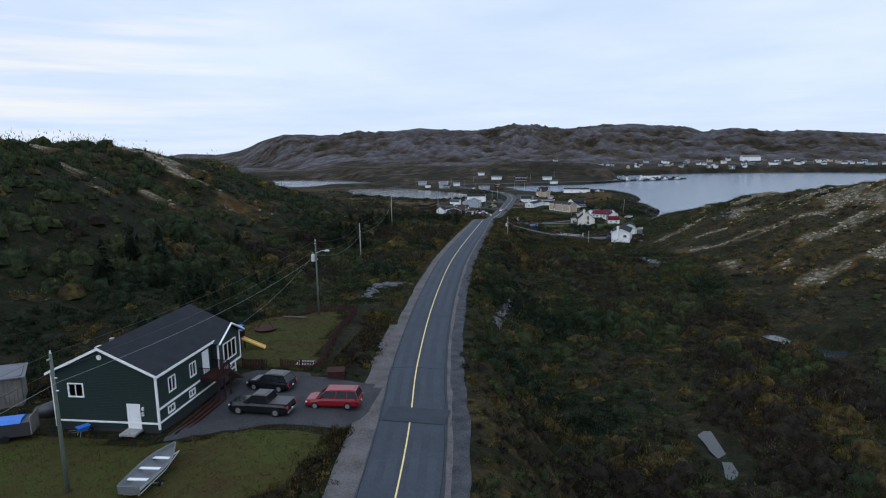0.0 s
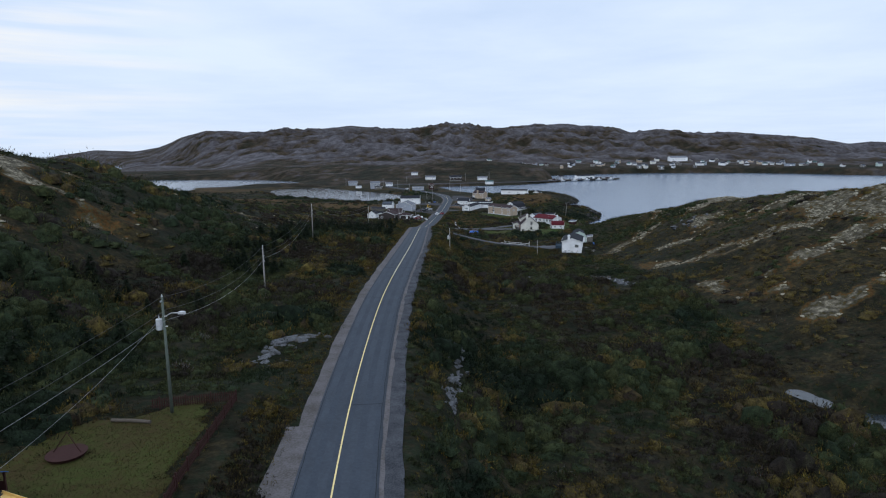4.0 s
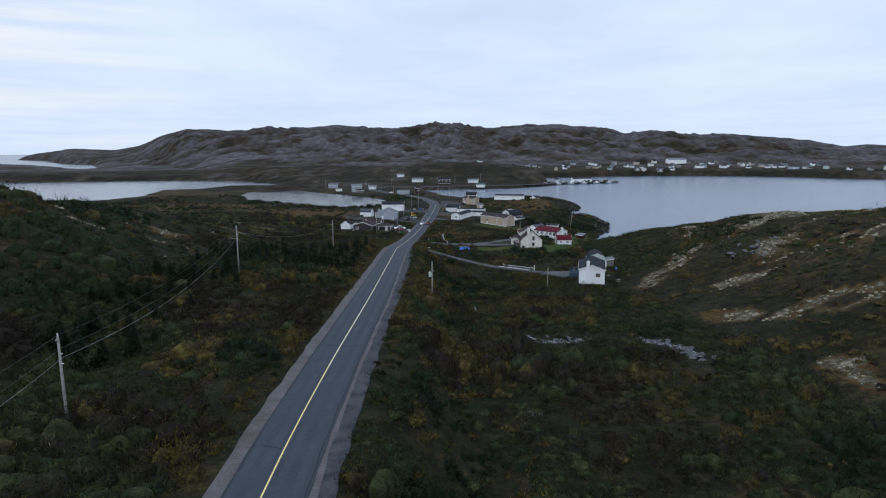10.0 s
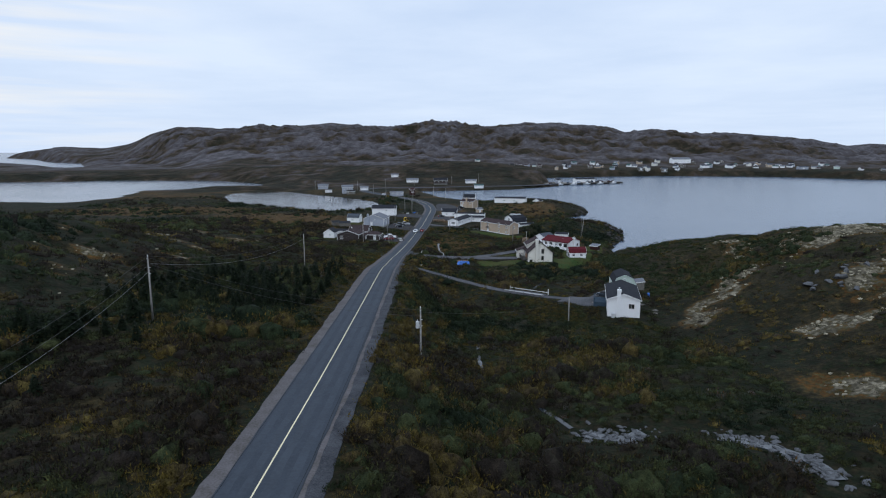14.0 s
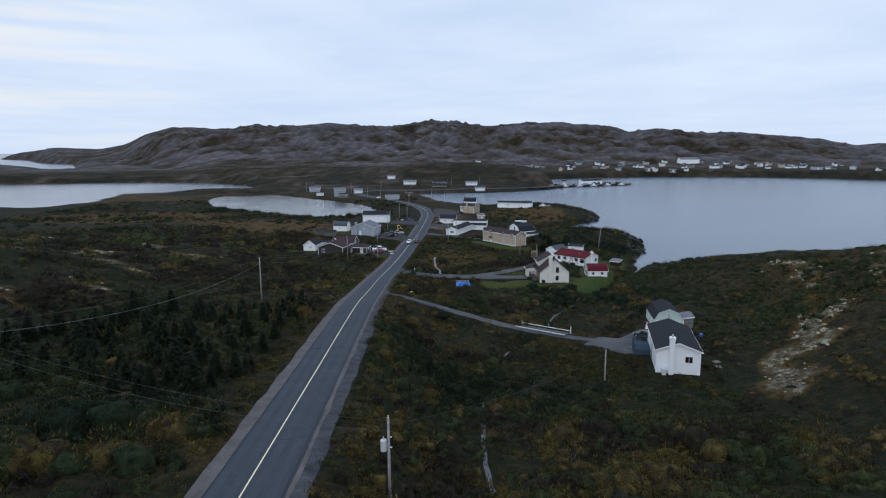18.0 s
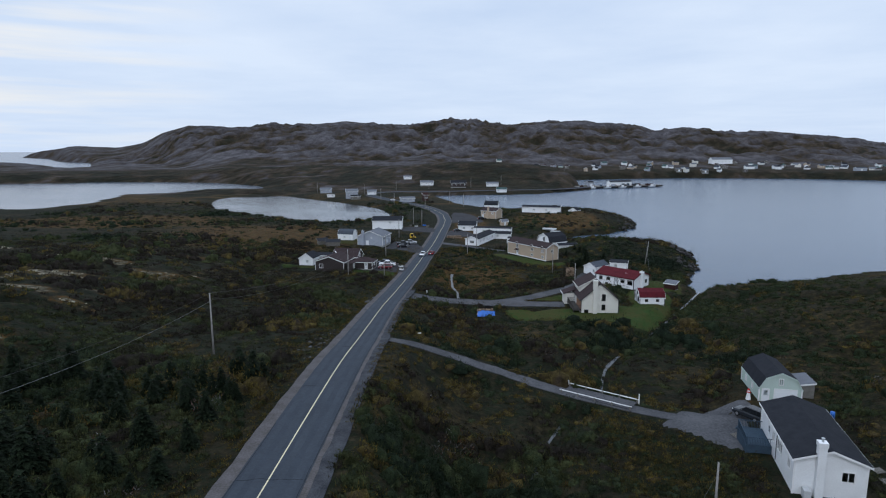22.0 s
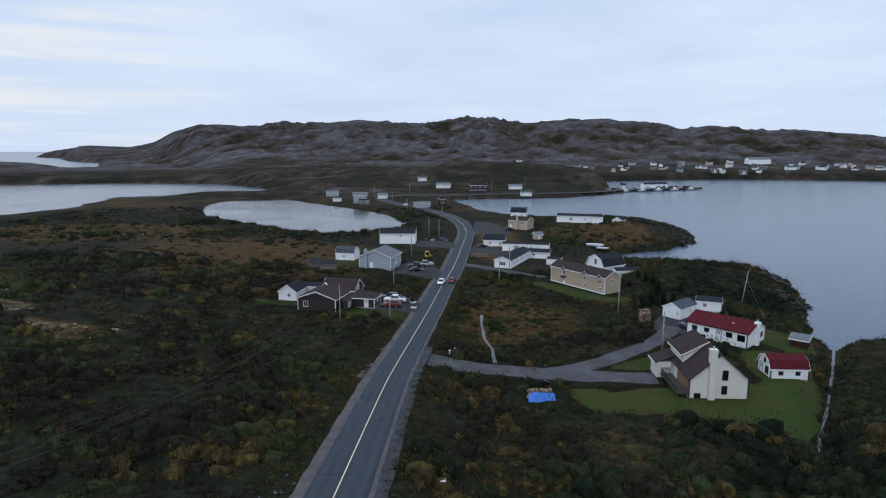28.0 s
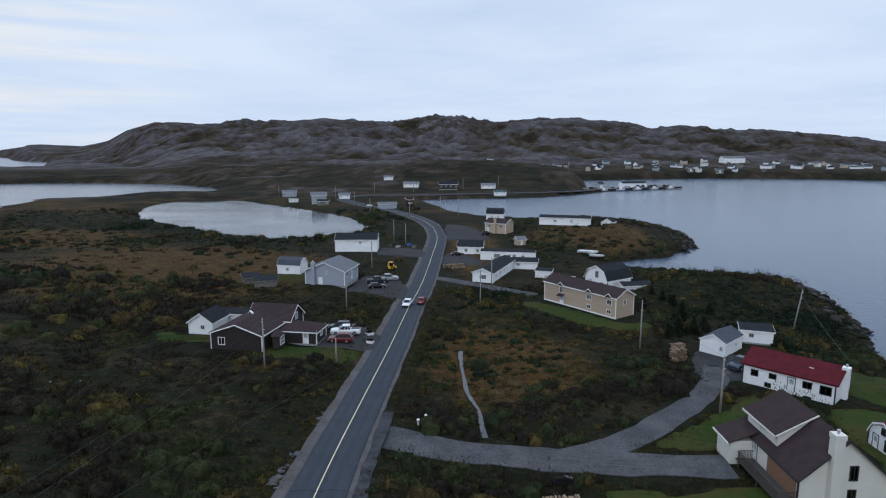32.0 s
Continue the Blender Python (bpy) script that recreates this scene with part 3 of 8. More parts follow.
def land(X, Y):
    """The height of the ground without small relief."""
    X, Y = np.asarray(X, float), np.asarray(Y, float)
    zr, xr = np.interp(Y, RY, [p[2] for p in ROAD]), np.interp(Y, RY, [p[0] for p in ROAD])
    s = X - xr
    zv = np.interp(Y, [-60, 60, 115, 145, 177, 205, 230, 255, 285, 310, 340, 390, 430, 600], [11, 11.2, 11.2, 13, 13.6, 11.2, 8.2, 6, 4.9, 3.6, 2.6, 2.0, 2.6, 3])
    zl = np.interp(Y, [-60, 40, 66, 83, 100, 137, 206, 245, 281, 330, 375, 395, 440, 490, 560, 700], [23, 22.6, 22.5, 23.2, 22, 20.4, 20.4, 16.5, 12.2, 7.5, 4.4, 3.9, 3.8, 3, 2.8, 3])
    up = np.interp(Y, [-100, 140, 190, 216, 250, 280, 350, 430, 520, 600], [28, 28.3, 24.3, 18.8, 15.5, 14, 8.5, 3, 0.5, 0])
    rise = np.interp(Y, [-100, 100, 160, 200, 225, 255, 308, 345, 365, 390, 420], [20, 22, 20, 21, 22, 20.5, 15.5, 9, 5.5, 1.5, 0])
    left = zr + (zl - zr) * ss((-s - 5) / 16) + up * ss((-X - 46) / 70) * (1 - 0.35 * ss((-X - 150) / 250))
    right = zr + (zv - zr) * ss((s - 5.5) / 13) + rise * ss((X - 41) / 62) * (1 - 0.5 * ss((X - 130) / 160))
    near = np.where(s < 0, left, right)
    near = near + bump(X, Y, 62, 548, 30, 34, 5.0) + bump(X, Y, 40, 500, 14, 20, 1.5) + bump(X, Y, 62, 432, 26, 22, 4.2)
    # the country beyond the bay
    far = 2.6 + 5 * ss((Y - 770) / 160) + bump(X, Y, 30, 890, 120, 70, 17) + bump(X, Y, -150, 960, 170, 90, 10) + bump(X, Y, -420, 1060, 160, 90, 3)
    ax = X * 1900 / np.maximum(Y, 900)
    crest = 1900 + 420 * ss((-ax - 760) / 260)
    begin = 960 + 640 * ss((-ax - 560) / 420)
    t = ss((Y - begin) / (crest - begin))
    far = far + (skyline(ax) - 7) * t * (1 - 0.7 * ss((Y - crest - 60) / 900))
    rel = (fbm(X / 150, Y / 95, 5, 40) - 0.5) * 36 + (0.3 - np.abs(fbm(X / 70, Y / 44, 5, 90) - 0.5) * 2.4) * 28 + (0.25 - np.abs(fbm(X / 30, Y / 24, 4, 95) - 0.5) * 2) * 12
    far = far + rel * ss((Y - 960) / 480) * (0.12 + 0.88 * ss((X + 820) / 330 + (Y - 1500) / 300)) * (1 - 0.85 * ss((Y - 1650) / 230))
    far = far + (fbm(X / 60, Y / 34, 4, 141) - 0.45) * 13 * ss((Y - 690) / 80) * ss((1080 - Y) / 120) * ss((np.abs(X + 20) - 60) / 120)
    w = ss((Y - 600) / 120)
    z = near * (1 - w) + far * w
    for shore, level, soft in ((BAY, 0.0, 5.0), (WEST, 0.0, 14.0), (POND, 0.8, 7.0), (LAKE, 2.0, 12.0)):
        d = basin(shore, X, Y) + (fbm(X / 9, Y / 9, 3, 5) - 0.5) * 5
        bank = level + 0.15 + np.maximum(z - level - 0.15, 0.25) * (1 - np.exp(-np.maximum(d, 0) / soft))
        z = np.where(d < 0, level - np.minimum(0.3 - 0.22 * d, 4), np.where((d < 40) & (z > -0.1), bank, z))
    return z


def pressed(z, X, Y, line, half, fade, drop):
    d, zl = along(line, X, Y)
    return np.where(d < half + fade, zl - drop + (z - zl + drop) * ss((d - half) / fade), z)


PADS = []


def ground(X, Y):
    """The height of the ground sheet."""
    X, Y = np.asarray(X, float), np.asarray(Y, float)
    z = land(X, Y)
    rough = (fbm(X / 14, Y / 14, 3, 3) - 0.5) * 2.4 + (fbm(X / 4, Y / 4, 3, 8) - 0.5) * 0.9
    s = X - np.interp(Y, RY, [p[0] for p in ROAD])
    slopes = np.where(s < 0, ss((-s - 34) / 18), ss((X - 52) / 18)) * ss((430 - Y) / 60)
    z = z + slopes * ((fbm(X / 34, Y / 26, 3, 203) - 0.5) * 5.0 - 1.6 * ss((0.10 - np.abs(fbm(X / 46, Y / 34, 2, 207) - 0.5)) / 0.10))
    z = z + rough * np.where(z > 1.0, 1, 0.15) * (1 - 0.6 * ss((Y - 370) / 40) - 0.25 * ss((Y - 540) / 60))
    for x, y, rx, ry, turn, level, fade in PADS:
        c, s = math.cos(radians(turn)), math.sin(radians(turn))
        u, v = (X - x) * c + (Y - y) * s, -(X - x) * s + (Y - y) * c
        d = np.hypot(np.maximum(np.abs(u) - rx, 0), np.maximum(np.abs(v) - ry, 0))
        z = level + (z - level) * ss(d / fade)
    for line, half, fade in ((STREAM, 0.9, 4.0), (DITCH, 0.7, 3.0)):
        z = pressed(z, X, Y, line, half, fade, 0.35)
    z = pressed(z, X, Y, ROAD, 4.6, 4.5, 0.12)
    z = pressed(z, X, Y, FARROAD, 4.0, 5.0, 0.12)
    for line, half, fade in ((LANE_A, 2.2, 3.5), (LANE_B, 3.4, 4), (LANE_B2, 2.6, 4), (LANE_C, 2.4, 4)):
        z = pressed(z, X, Y, line, half, fade, 0.12)
    d, zl = along(ROAD, X, Y)
    z = np.where(d < 4.2, np.minimum(z, zl - 0.12), z)
    for shore, level in ((POOL, 11.0), (POOL2, 11.0)):
        d = basin(shore, X, Y)
        z = np.where(d < 0, level - 0.3, np.where(d < 4, level + 0.1 + (z - level - 0.1) * ss(d / 4), z))
    return z


SHEET = {}


def heights(xs, ys):
    """The height of the built ground sheet."""
    gx, gy, Z = SHEET["x"], SHEET["y"], SHEET["z"]
    i, j = np.clip(np.searchsorted(gx, xs) - 1, 0, len(gx) - 2), np.clip(np.searchsorted(gy, ys) - 1, 0, len(gy) - 2)
    u, v = (xs - gx[i]) / (gx[i + 1] - gx[i]), (ys - gy[j]) / (gy[j + 1] - gy[j])
    return (Z[j, i] * (1 - u) + Z[j, i + 1] * u) * (1 - v) + (Z[j + 1, i] * (1 - u) + Z[j + 1, i + 1] * u) * v


def gz(x, y):
    return float(heights(np.array([x]), np.array([y]))[0])


# level yards: x, y, half sizes, turn, height, fade
PADS += [(-34.8, 55.4, 8.5, 11, 0, 22.7, 6), (-24, 55, 7, 5, 0, 22.1, 4), (-27, 76, 6, 13, 10, 22.5, 6), (-30, 42, 10, 5, 0, 22.4, 5),
         (40.6, 259.2, 5, 9, -13, 7.1, 6), (47.5, 282, 5, 6, -9, 6.9, 5), (34, 270, 4, 3, 0, 6.3, 4),
         (33, 342, 10, 8, 0, 3.1, 6), (50, 351, 6, 5, 0, 2.9, 4), (61.3, 366.6, 2.6, 2.6, -38, 2.75, 3), (49, 371, 10, 7, -36, 3.0, 5), (46, 388, 9, 6, 0, 3.0, 5),
         (27, 418, 14, 7, -54, 3.0, 5), (12, 457, 8, 14, -20, 2.5, 5), (16, 478, 11, 5, 0, 2.6, 5), (36, 440, 8, 8, 30, 3.0, 5),
         (-43, 393, 12, 9, 0, 3.8, 5), (-26, 394, 6, 7, 0, 3.3, 5), (-37, 442, 8, 8, 0, 3.9, 5), (-24, 441, 7, 8, 0, 3.0, 5), (-50, 453, 6, 5, 0, 4.0, 5), (-37, 497, 10, 6, 0, 3.0, 5), (-22, 500, 8, 8, 0, 2.8, 5),
         (17, 540, 8, 7, -20, 3.0, 5), (20, 588, 7, 6, 0, 2.6, 6), (47, 547, 14, 6, -16, 5.6, 6), (66, 547, 6, 4, 0, 4.6, 5)]


def spaced(a, b, step, grow, far):
    """Coordinates at even steps between a and b, then wider and wider to far on both sides."""
    mid = list(np.arange(a, b + 1e-6, step))
    lo, hi, s = [], [], step
    x = a
    while x > far[0]:
        s = min(s * grow, 11.0 if x > -1250 else 80)
        x -= s
        lo.append(x)
    s, x = step, b
    while x < far[1]:
        s = min(s * grow, 11.0 if x < 2050 else 80)
        x += s
        hi.append(x)
    return np.array(lo[::-1] + mid + hi)


# veins of pale lichened stone on the eastern hillside, and bare knolls on the western one
VEINS = [([(50.8, 242, 0), (60.8, 255.4, 0), (72, 266, 0)], 4.6), ([(62, 217, 0), (72, 224, 0), (81, 232, 0)], 5.0), ([(49, 201, 0), (54, 195, 0), (58, 186, 0)], 3.8),
         ([(46.5, 171, 0), (53.5, 166, 0), (54, 153.5, 0), (59, 149, 0)], 3.2), ([(62, 185, 0), (72, 179, 0), (84, 181, 0), (96, 187, 0)], 5.0),
         ([(64, 157, 0), (77, 159.5, 0), (90, 165, 0)], 4.2), ([(60, 136, 0), (70, 137, 0), (84, 142, 0)], 4.0), ([(80, 280, 0), (85, 296, 0), (86, 308, 0)], 3.6)]
BARE = [(-77, 154, 4.5), (-88, 148, 3.5), (-70, 275, 5), (-76, 304, 6), (-98, 333, 9), (-79, 263, 4)]


def stony(X, Y):
    """Where pale lichened stone breaks through the heath of the eastern hillside."""
    hill = ss((X - 44) / 8) * ss((340 - Y) / 40) * ss((Y - 20) / 30)
    broken = fbm(X / 5, Y / 3.4, 4, 61)
    near = np.zeros(np.shape(X))
    for vein, w in VEINS:
        near = np.maximum(near, ss((w * (0.25 + 1.5 * broken) - along(vein, X, Y)[0]) / 1.6))
    upper = ss((X - 74) / 14) * ss((fbm(X / 15, Y / 8, 5, 61) - 0.53) / 0.07)
    return hill * np.maximum(near * ss((broken - 0.36) / 0.12), upper)


def knolls(X, Y):
    """Where stone shows on the western hillside."""
    out = ss((-X - 58) / 30) * ss((420 - Y) / 60) * ss((Y - 60) / 60) * ss((fbm(X / 12, Y / 7, 4, 62) - 0.62) / 0.05)
    for x, y, r in BARE:
        out = np.maximum(out, ss((r - np.hypot(X - x, Y - y)) / 4) * ss((fbm(X / 5, Y / 3, 3, 63) - 0.45) / 0.1))
    return out


def cover(X, Y, Z):
    """Which kind of ground lies where: 0 dark heath to 1 bare pale stone."""
    n1, n2, n3 = fbm(X / 23, Y / 23, 4, 11), fbm(X / 7, Y / 7, 3, 21), fbm(X / 60, Y / 60, 3, 31)
    c = 0.04 + 0.27 * ss((n1 - 0.38) / 0.3) * ss((n2 - 0.3) / 0.5)
    # the heathy hillside with lichened stone
    hill = ss((X - 48) / 26) * ss((405 - Y) / 40) * ss((Y - 20) / 30)
    c = np.where(hill > 0.05, c * (1 - hill) + hill * (0.16 + 0.13 * ss((n1 - 0.34) / 0.35)), c)
    c = np.maximum(c, stony(X, Y) * (0.60 + 0.2 * n2))
    c = np.maximum(c, 0.76 * knolls(X, Y))
    # peat bog between the houses and the lake
    bog = np.exp(-(((X + 88) / 42) ** 2 + ((Y - 455) / 38) ** 2)) + np.exp(-(((X + 190) / 60) ** 2 + ((Y - 520) / 30) ** 2)) + 0.6 * np.exp(-(((X - 5) / 16) ** 2 + ((Y - 385) / 22) ** 2))
    c = np.where(bog > 0.12, c + (0.45 + 0.07 * n2 - c) * ss((bog - 0.12) / 0.3), c)
    cape = np.exp(-(((X - 52) / 22) ** 2 + ((Y - 520) / 26) ** 2)) + 0.8 * np.exp(-(((X - 5) / 9) ** 2 + ((Y - 505) / 60) ** 2))
    c = np.where(cape > 0.1, c + (0.42 + 0.16 * n2 - c) * ss((cape - 0.1) / 0.4), c)
    isth = ss((Y - 600) / 40) * ss((980 - Y) / 100)
    c = c + (0.08 + 0.34 * ss((n3 - 0.40) / 0.2) * ss((n2 - 0.25) / 0.4) + 0.25 * ss((fbm(X / 30, Y / 12, 4, 143) - 0.55) / 0.06) - c) * isth
    hillf = bump(X, Y, 30, 890, 130, 80, 1)
    c = c * (1 - 0.2 * np.minimum(hillf, 1)) + 0.06 * hillf
    rock = ss((Y - 960) / 200)
    # hollows of the relief darker: heath, plus crag shade put into the colour
    stone = 0.5 * ss((fbm(X / 55, Y / 40, 6, 71) - 0.36) / 0.22) + 0.5 * ss((0.62 - np.abs(fbm(X / 70, Y / 44, 5, 90) - 0.5) * 4) / 0.5)
    c = c + (0.10 + 0.12 * n3 + 0.60 * stone - c) * rock
    db = basin(BAY, X, Y)
    c = np.where((db > -6) & (db < 5) & (Y < 700), 0.02 + 0.16 * n2, c)
    return c


def build_ground():
    gx = spaced(-70, 100, 1.5, 1.04, (-3000, 3000))
    gy = spaced(24, 430, 1.5, 1.025, (-150, 4200))
    X, Y = np.meshgrid(gx, gy)
    Z = ground(X, Y)
    C = cover(X, Y, Z)
    v = np.stack([X.ravel(), Y.ravel(), Z.ravel()], 1)
    SHEET.update(x=gx, y=gy, z=Z)
    a, b = X.shape
    i = np.arange(a * b).reshape(a, b)
    q = np.stack([i[:-1, :-1], i[:-1, 1:], i[1:, 1:], i[1:, :-1]], -1).reshape(-1, 4)
    me = np_mesh("ground", v, q, GROUND, "cover", C.ravel())
    me.materials.append(BEDROCK)
    me.polygons.foreach_set("material_index", (v[q[:, 0], 1] > 690 + 60 * fbm(v[q[:, 0], 0] / 40, v[q[:, 0], 1] / 40, 3, 88)).astype(np.int32))
    thing("ground", "dark autumn heath, bog and bare grey rock", "ground", kind="structure", data=me)


build_ground()


def flat(name, poly, z, material, label, category, grow=0.0):
    """A level sheet of water over its basin."""
    bm = bmesh.new()
    c = Vector((sum(p[0] for p in poly) / len(poly), sum(p[1] for p in poly) / len(poly)))
    pts = [c + (Vector(p) - c).normalized() * ((Vector(p) - c).length + grow) for p in poly]
    bm.faces.new([bm.verts.new((p.x, p.y, z)) for p in pts])
    bmesh.ops.recalc_face_normals(bm, faces=bm.faces)
    if bm.faces[:][0].normal.z < 0:
        bmesh.ops.reverse_faces(bm, faces=bm.faces)
    bmesh.ops.triangulate(bm, faces=bm.faces)
    me = bpy.data.meshes.new(name)
    bm.to_mesh(me)
    bm.free()
    me.materials.append(material)
    return thing(name, label, category, kind="structure", data=me)


flat("sea", [(-9000, -160), (9000, -160), (9000, 14000), (-9000, 14000)], 0.0, SEA, "grey-blue rippled sea water under cloud", "sea")


def still(name, poly, z, label, category, grow, step):
    """Level water over a basin of any outline, reaching a little under its banks."""
    xs = np.arange(min(p[0] for p in poly) - 12, max(p[0] for p in poly) + 12, step)
    ys = np.arange(min(p[1] for p in poly) - 12, max(p[1] for p in poly) + 12, step)
    X, Y = np.meshgrid(xs, ys)
    i = np.arange(X.size).reshape(X.shape)
    q = np.stack([i[:-1, :-1], i[:-1, 1:], i[1:, 1:], i[1:, :-1]], -1).reshape(-1, 4)
    keep = basin(poly, X, Y).ravel()[q].min(1) < grow
    thing(name, label, category, kind="structure", data=np_mesh(name, np.stack([X.ravel(), Y.ravel(), np.full(X.size, z)], 1), q[keep], LAKEWATER if category == "lake" else STILL))


still("pond_water", POND, 0.8, "still pond mirroring the pale sky", "pond", 5, 4)
still("lake_water", LAKE, 2.0, "still lake beyond the bog", "lake", 8, 6)
flat("pool_water", POOL, 11.0, STILL, "small still pool in the heath", "pool", 0.4)
flat("pool_water", POOL2, 11.0, STILL, "narrow still pool among shrubs", "pool", 0.3)


def ribbon(line, offs, lift, bottom=0.3, wob=0.0, seed=0):
    """A strip along a line between two offsets (left is negative), lifted over it, with sides that go into the ground."""
    P = np.array(line)
    T = np.gradient(P[:, :2], axis=0)
    T /= np.linalg.norm(T, axis=1)[:, None]
    R = np.stack([T[:, 1], -T[:, 0]], 1)
    rows = []
    for k, o in enumerate(offs):
        side = -1 if k == 0 else 1
        w = o + (wob * side * (fbm(P[:, 1] / 3.1 + 50 * k, P[:, 0] / 3.1 + 9, 3, seed + k) - 0.4) * 2 if wob and k in (0, len(offs) - 1) else 0)
        rows.append(np.column_stack([P[:, :2] + R * np.reshape(w, (-1, 1)), P[:, 2] + lift]))
    rows = [rows[0] - (0, 0, bottom)] + rows + [rows[-1] - (0, 0, bottom)]
    n, m = len(rows), len(P)
    v = np.concatenate(rows)
    i = np.arange(n * m).reshape(n, m)
    q = np.stack([i[:-1, :-1], i[:-1, 1:], i[1:, 1:], i[1:, :-1]], -1).reshape(-1, 4)[:, ::-1]
    return v, q


def strip(name, line, offs, lift, material, label, category, wob=0.0, parent=None, seed=0, bottom=0.3):
    v, q = ribbon(line, offs, lift, bottom, wob, seed)
    me = np_mesh(name, v, q, material, smooth=False)
    if parent:
        return part(name, me, material, parent, label)
    return thing(name, label, category, kind="structure", data=me)


FINE = smooth_line(ROAD, 1.5)
strip("road_shoulder", FINE, (-4.15, 0, 3.7), -0.035, GRAVEL, "pale gravel road shoulder, worn", "shoulder", 0.26, seed=3)
strip("gravel_verge", [p for p in FINE if 15 < p[1] < 84], (-5.0, -3.6), -0.05, GRAVEL, "broad pale gravel edge beside the driveway", "verge", 0.4, seed=15)
strip("gravel_verge", [p for p in FINE if p[1] < 362], (3.5, 5.1), -0.055, DARKGRAVEL, "dark crushed stone verge beside the road", "verge", 0.3, seed=13)
road = strip("road", FINE, (-2.85, 0, 3.2), 0.0, ASPHALT, "grey two-lane asphalt road, weathered", "road", 0.08)
for o in (-2.15, -0.85, 0.9, 2.3):
    strip("wheel_track", FINE, (o - 0.32, o + 0.32), 0.004, WORN, "paler worn wheel track", "", 0.12, road, bottom=0.003, seed=int(o * 10) + 40)
strip("centre_line", [p for p in FINE if p[1] < 151], (-0.06, 0.06), 0.008, YELLOW, "solid yellow centre line", "", 0.0, road, bottom=0.007)
strip("centre_line", [p for p in FINE if p[1] > 149.4], (-0.06, 0.06), 0.008, CREAMLINE, "faded cream centre line", "", 0.0, road, bottom=0.007)
strip("patched_edge", [p for p in FINE if 25 < p[1] < 215], (3.12, 3.3), 0.004, PATCH, "broken dark asphalt edge", "", 0.12, road, seed=9)
CRACKED = smooth_line(ROAD, 0.6)
for o, a, b in ((-2.72, 20, 250), (3.08, 20, 420)):
    strip("edge_crack", [(p[0] + 0.16 * (float(fbm(p[1] / 2.4, o, 3, 71)) - 0.5), p[1], p[2]) for p in CRACKED if a < p[1] < b], (o - 0.022, o + 0.022), 0.009, TAR, "thin dark crack along the asphalt edge", "", 0.0, road, bottom=0.008)
for y0, o0, o1 in ((66, -2.7, 3.1), (88, 0.2, 3.1), (131, -2.7, -0.2), (158, -2.7, 3.1), (207, 0.1, 3.0), (238, -2.7, 3.1), (262, -2.7, 0.0), (284, -1.4, 3.1), (301, -2.7, 3.1), (318, 0.1, 3.1), (338, -2.7, 3.1)):
    bx, bz = float(np.interp(y0, RY, [p[0] for p in ROAD])), float(np.interp(y0, RY, [p[2] for p in ROAD]))
    slope = float(np.interp(y0 + 1, RY, [p[2] for p in ROAD])) - bz
    bend = [(bx + o, y0 + 1.1 * (float(fbm(o / 1.1, y0, 3, 83)) - 0.5)) for o in np.arange(o0, o1, 0.35)]
    strip("cross_crack", [(x, y, bz + slope * (y - y0)) for x, y in bend], (-0.025, 0.025), 0.010, TAR, "thin dark crack across the lanes", "", 0.0, road, bottom=0.009)
strip("cross_patch", [(-12.95 + 0.06 * i, 52.6 + i * 0.75, 21.98) for i in range(5)], (0.4, 6.1), 0.006, PATCH, "dark patch across the road", "", 0.1, road, bottom=0.005)
far_road = strip("road", smooth_line(FARROAD, 3), (-3.1, 0, 3.1), 0.0, ASPHALT, "grey asphalt road rounding the pond", "road")
strip("centre_line", [p for p in smooth_line(FARROAD, 3) if p[1] < 652], (-0.07, 0.07), 0.008, CREAMLINE, "faded cream centre line", "", 0.0, far_road, bottom=0.007)
strip("road_shoulder", smooth_line(FARROAD, 3), (-4.2, 0, 4.2), -0.04, GRAVEL, "gravel shoulder beside the far road", "shoulder", 0.5)
side_b = None
for line, w, label in ((LANE_A, 1.15, "gravel lane with grassy edges"), (LANE_B, 2.5, "broken asphalt side road with gravel"), (LANE_B2, 1.9, "gravel driveway to the red-roofed house"), (LANE_C, 1.9, "gravel lane to the tan building")):
    side = strip("side_road", line, (-w, 0, w), 0.0, LANEGRIT, label, "side road", 0.5, seed=int(w * 7))
    side_b = side if line is LANE_B else side_b


seams = random.Random(12)
for k in range(18):
    a, o = seams.randrange(8, len(LANE_B) - 6), seams.uniform(-2.0, 2.0)
    strip("paving_seam", [(p[0], p[1] + 0.15 * math.sin(i * 1.7 + k), p[2]) for i, p in enumerate(LANE_B[a:a + seams.randrange(3, 6)])], (o - seams.uniform(0.02, 0.10), o + 0.04), 0.012, GRAVEL, "pale broken seam in the old paving", "", 0.1, side_b, bottom=0.011, seed=k)


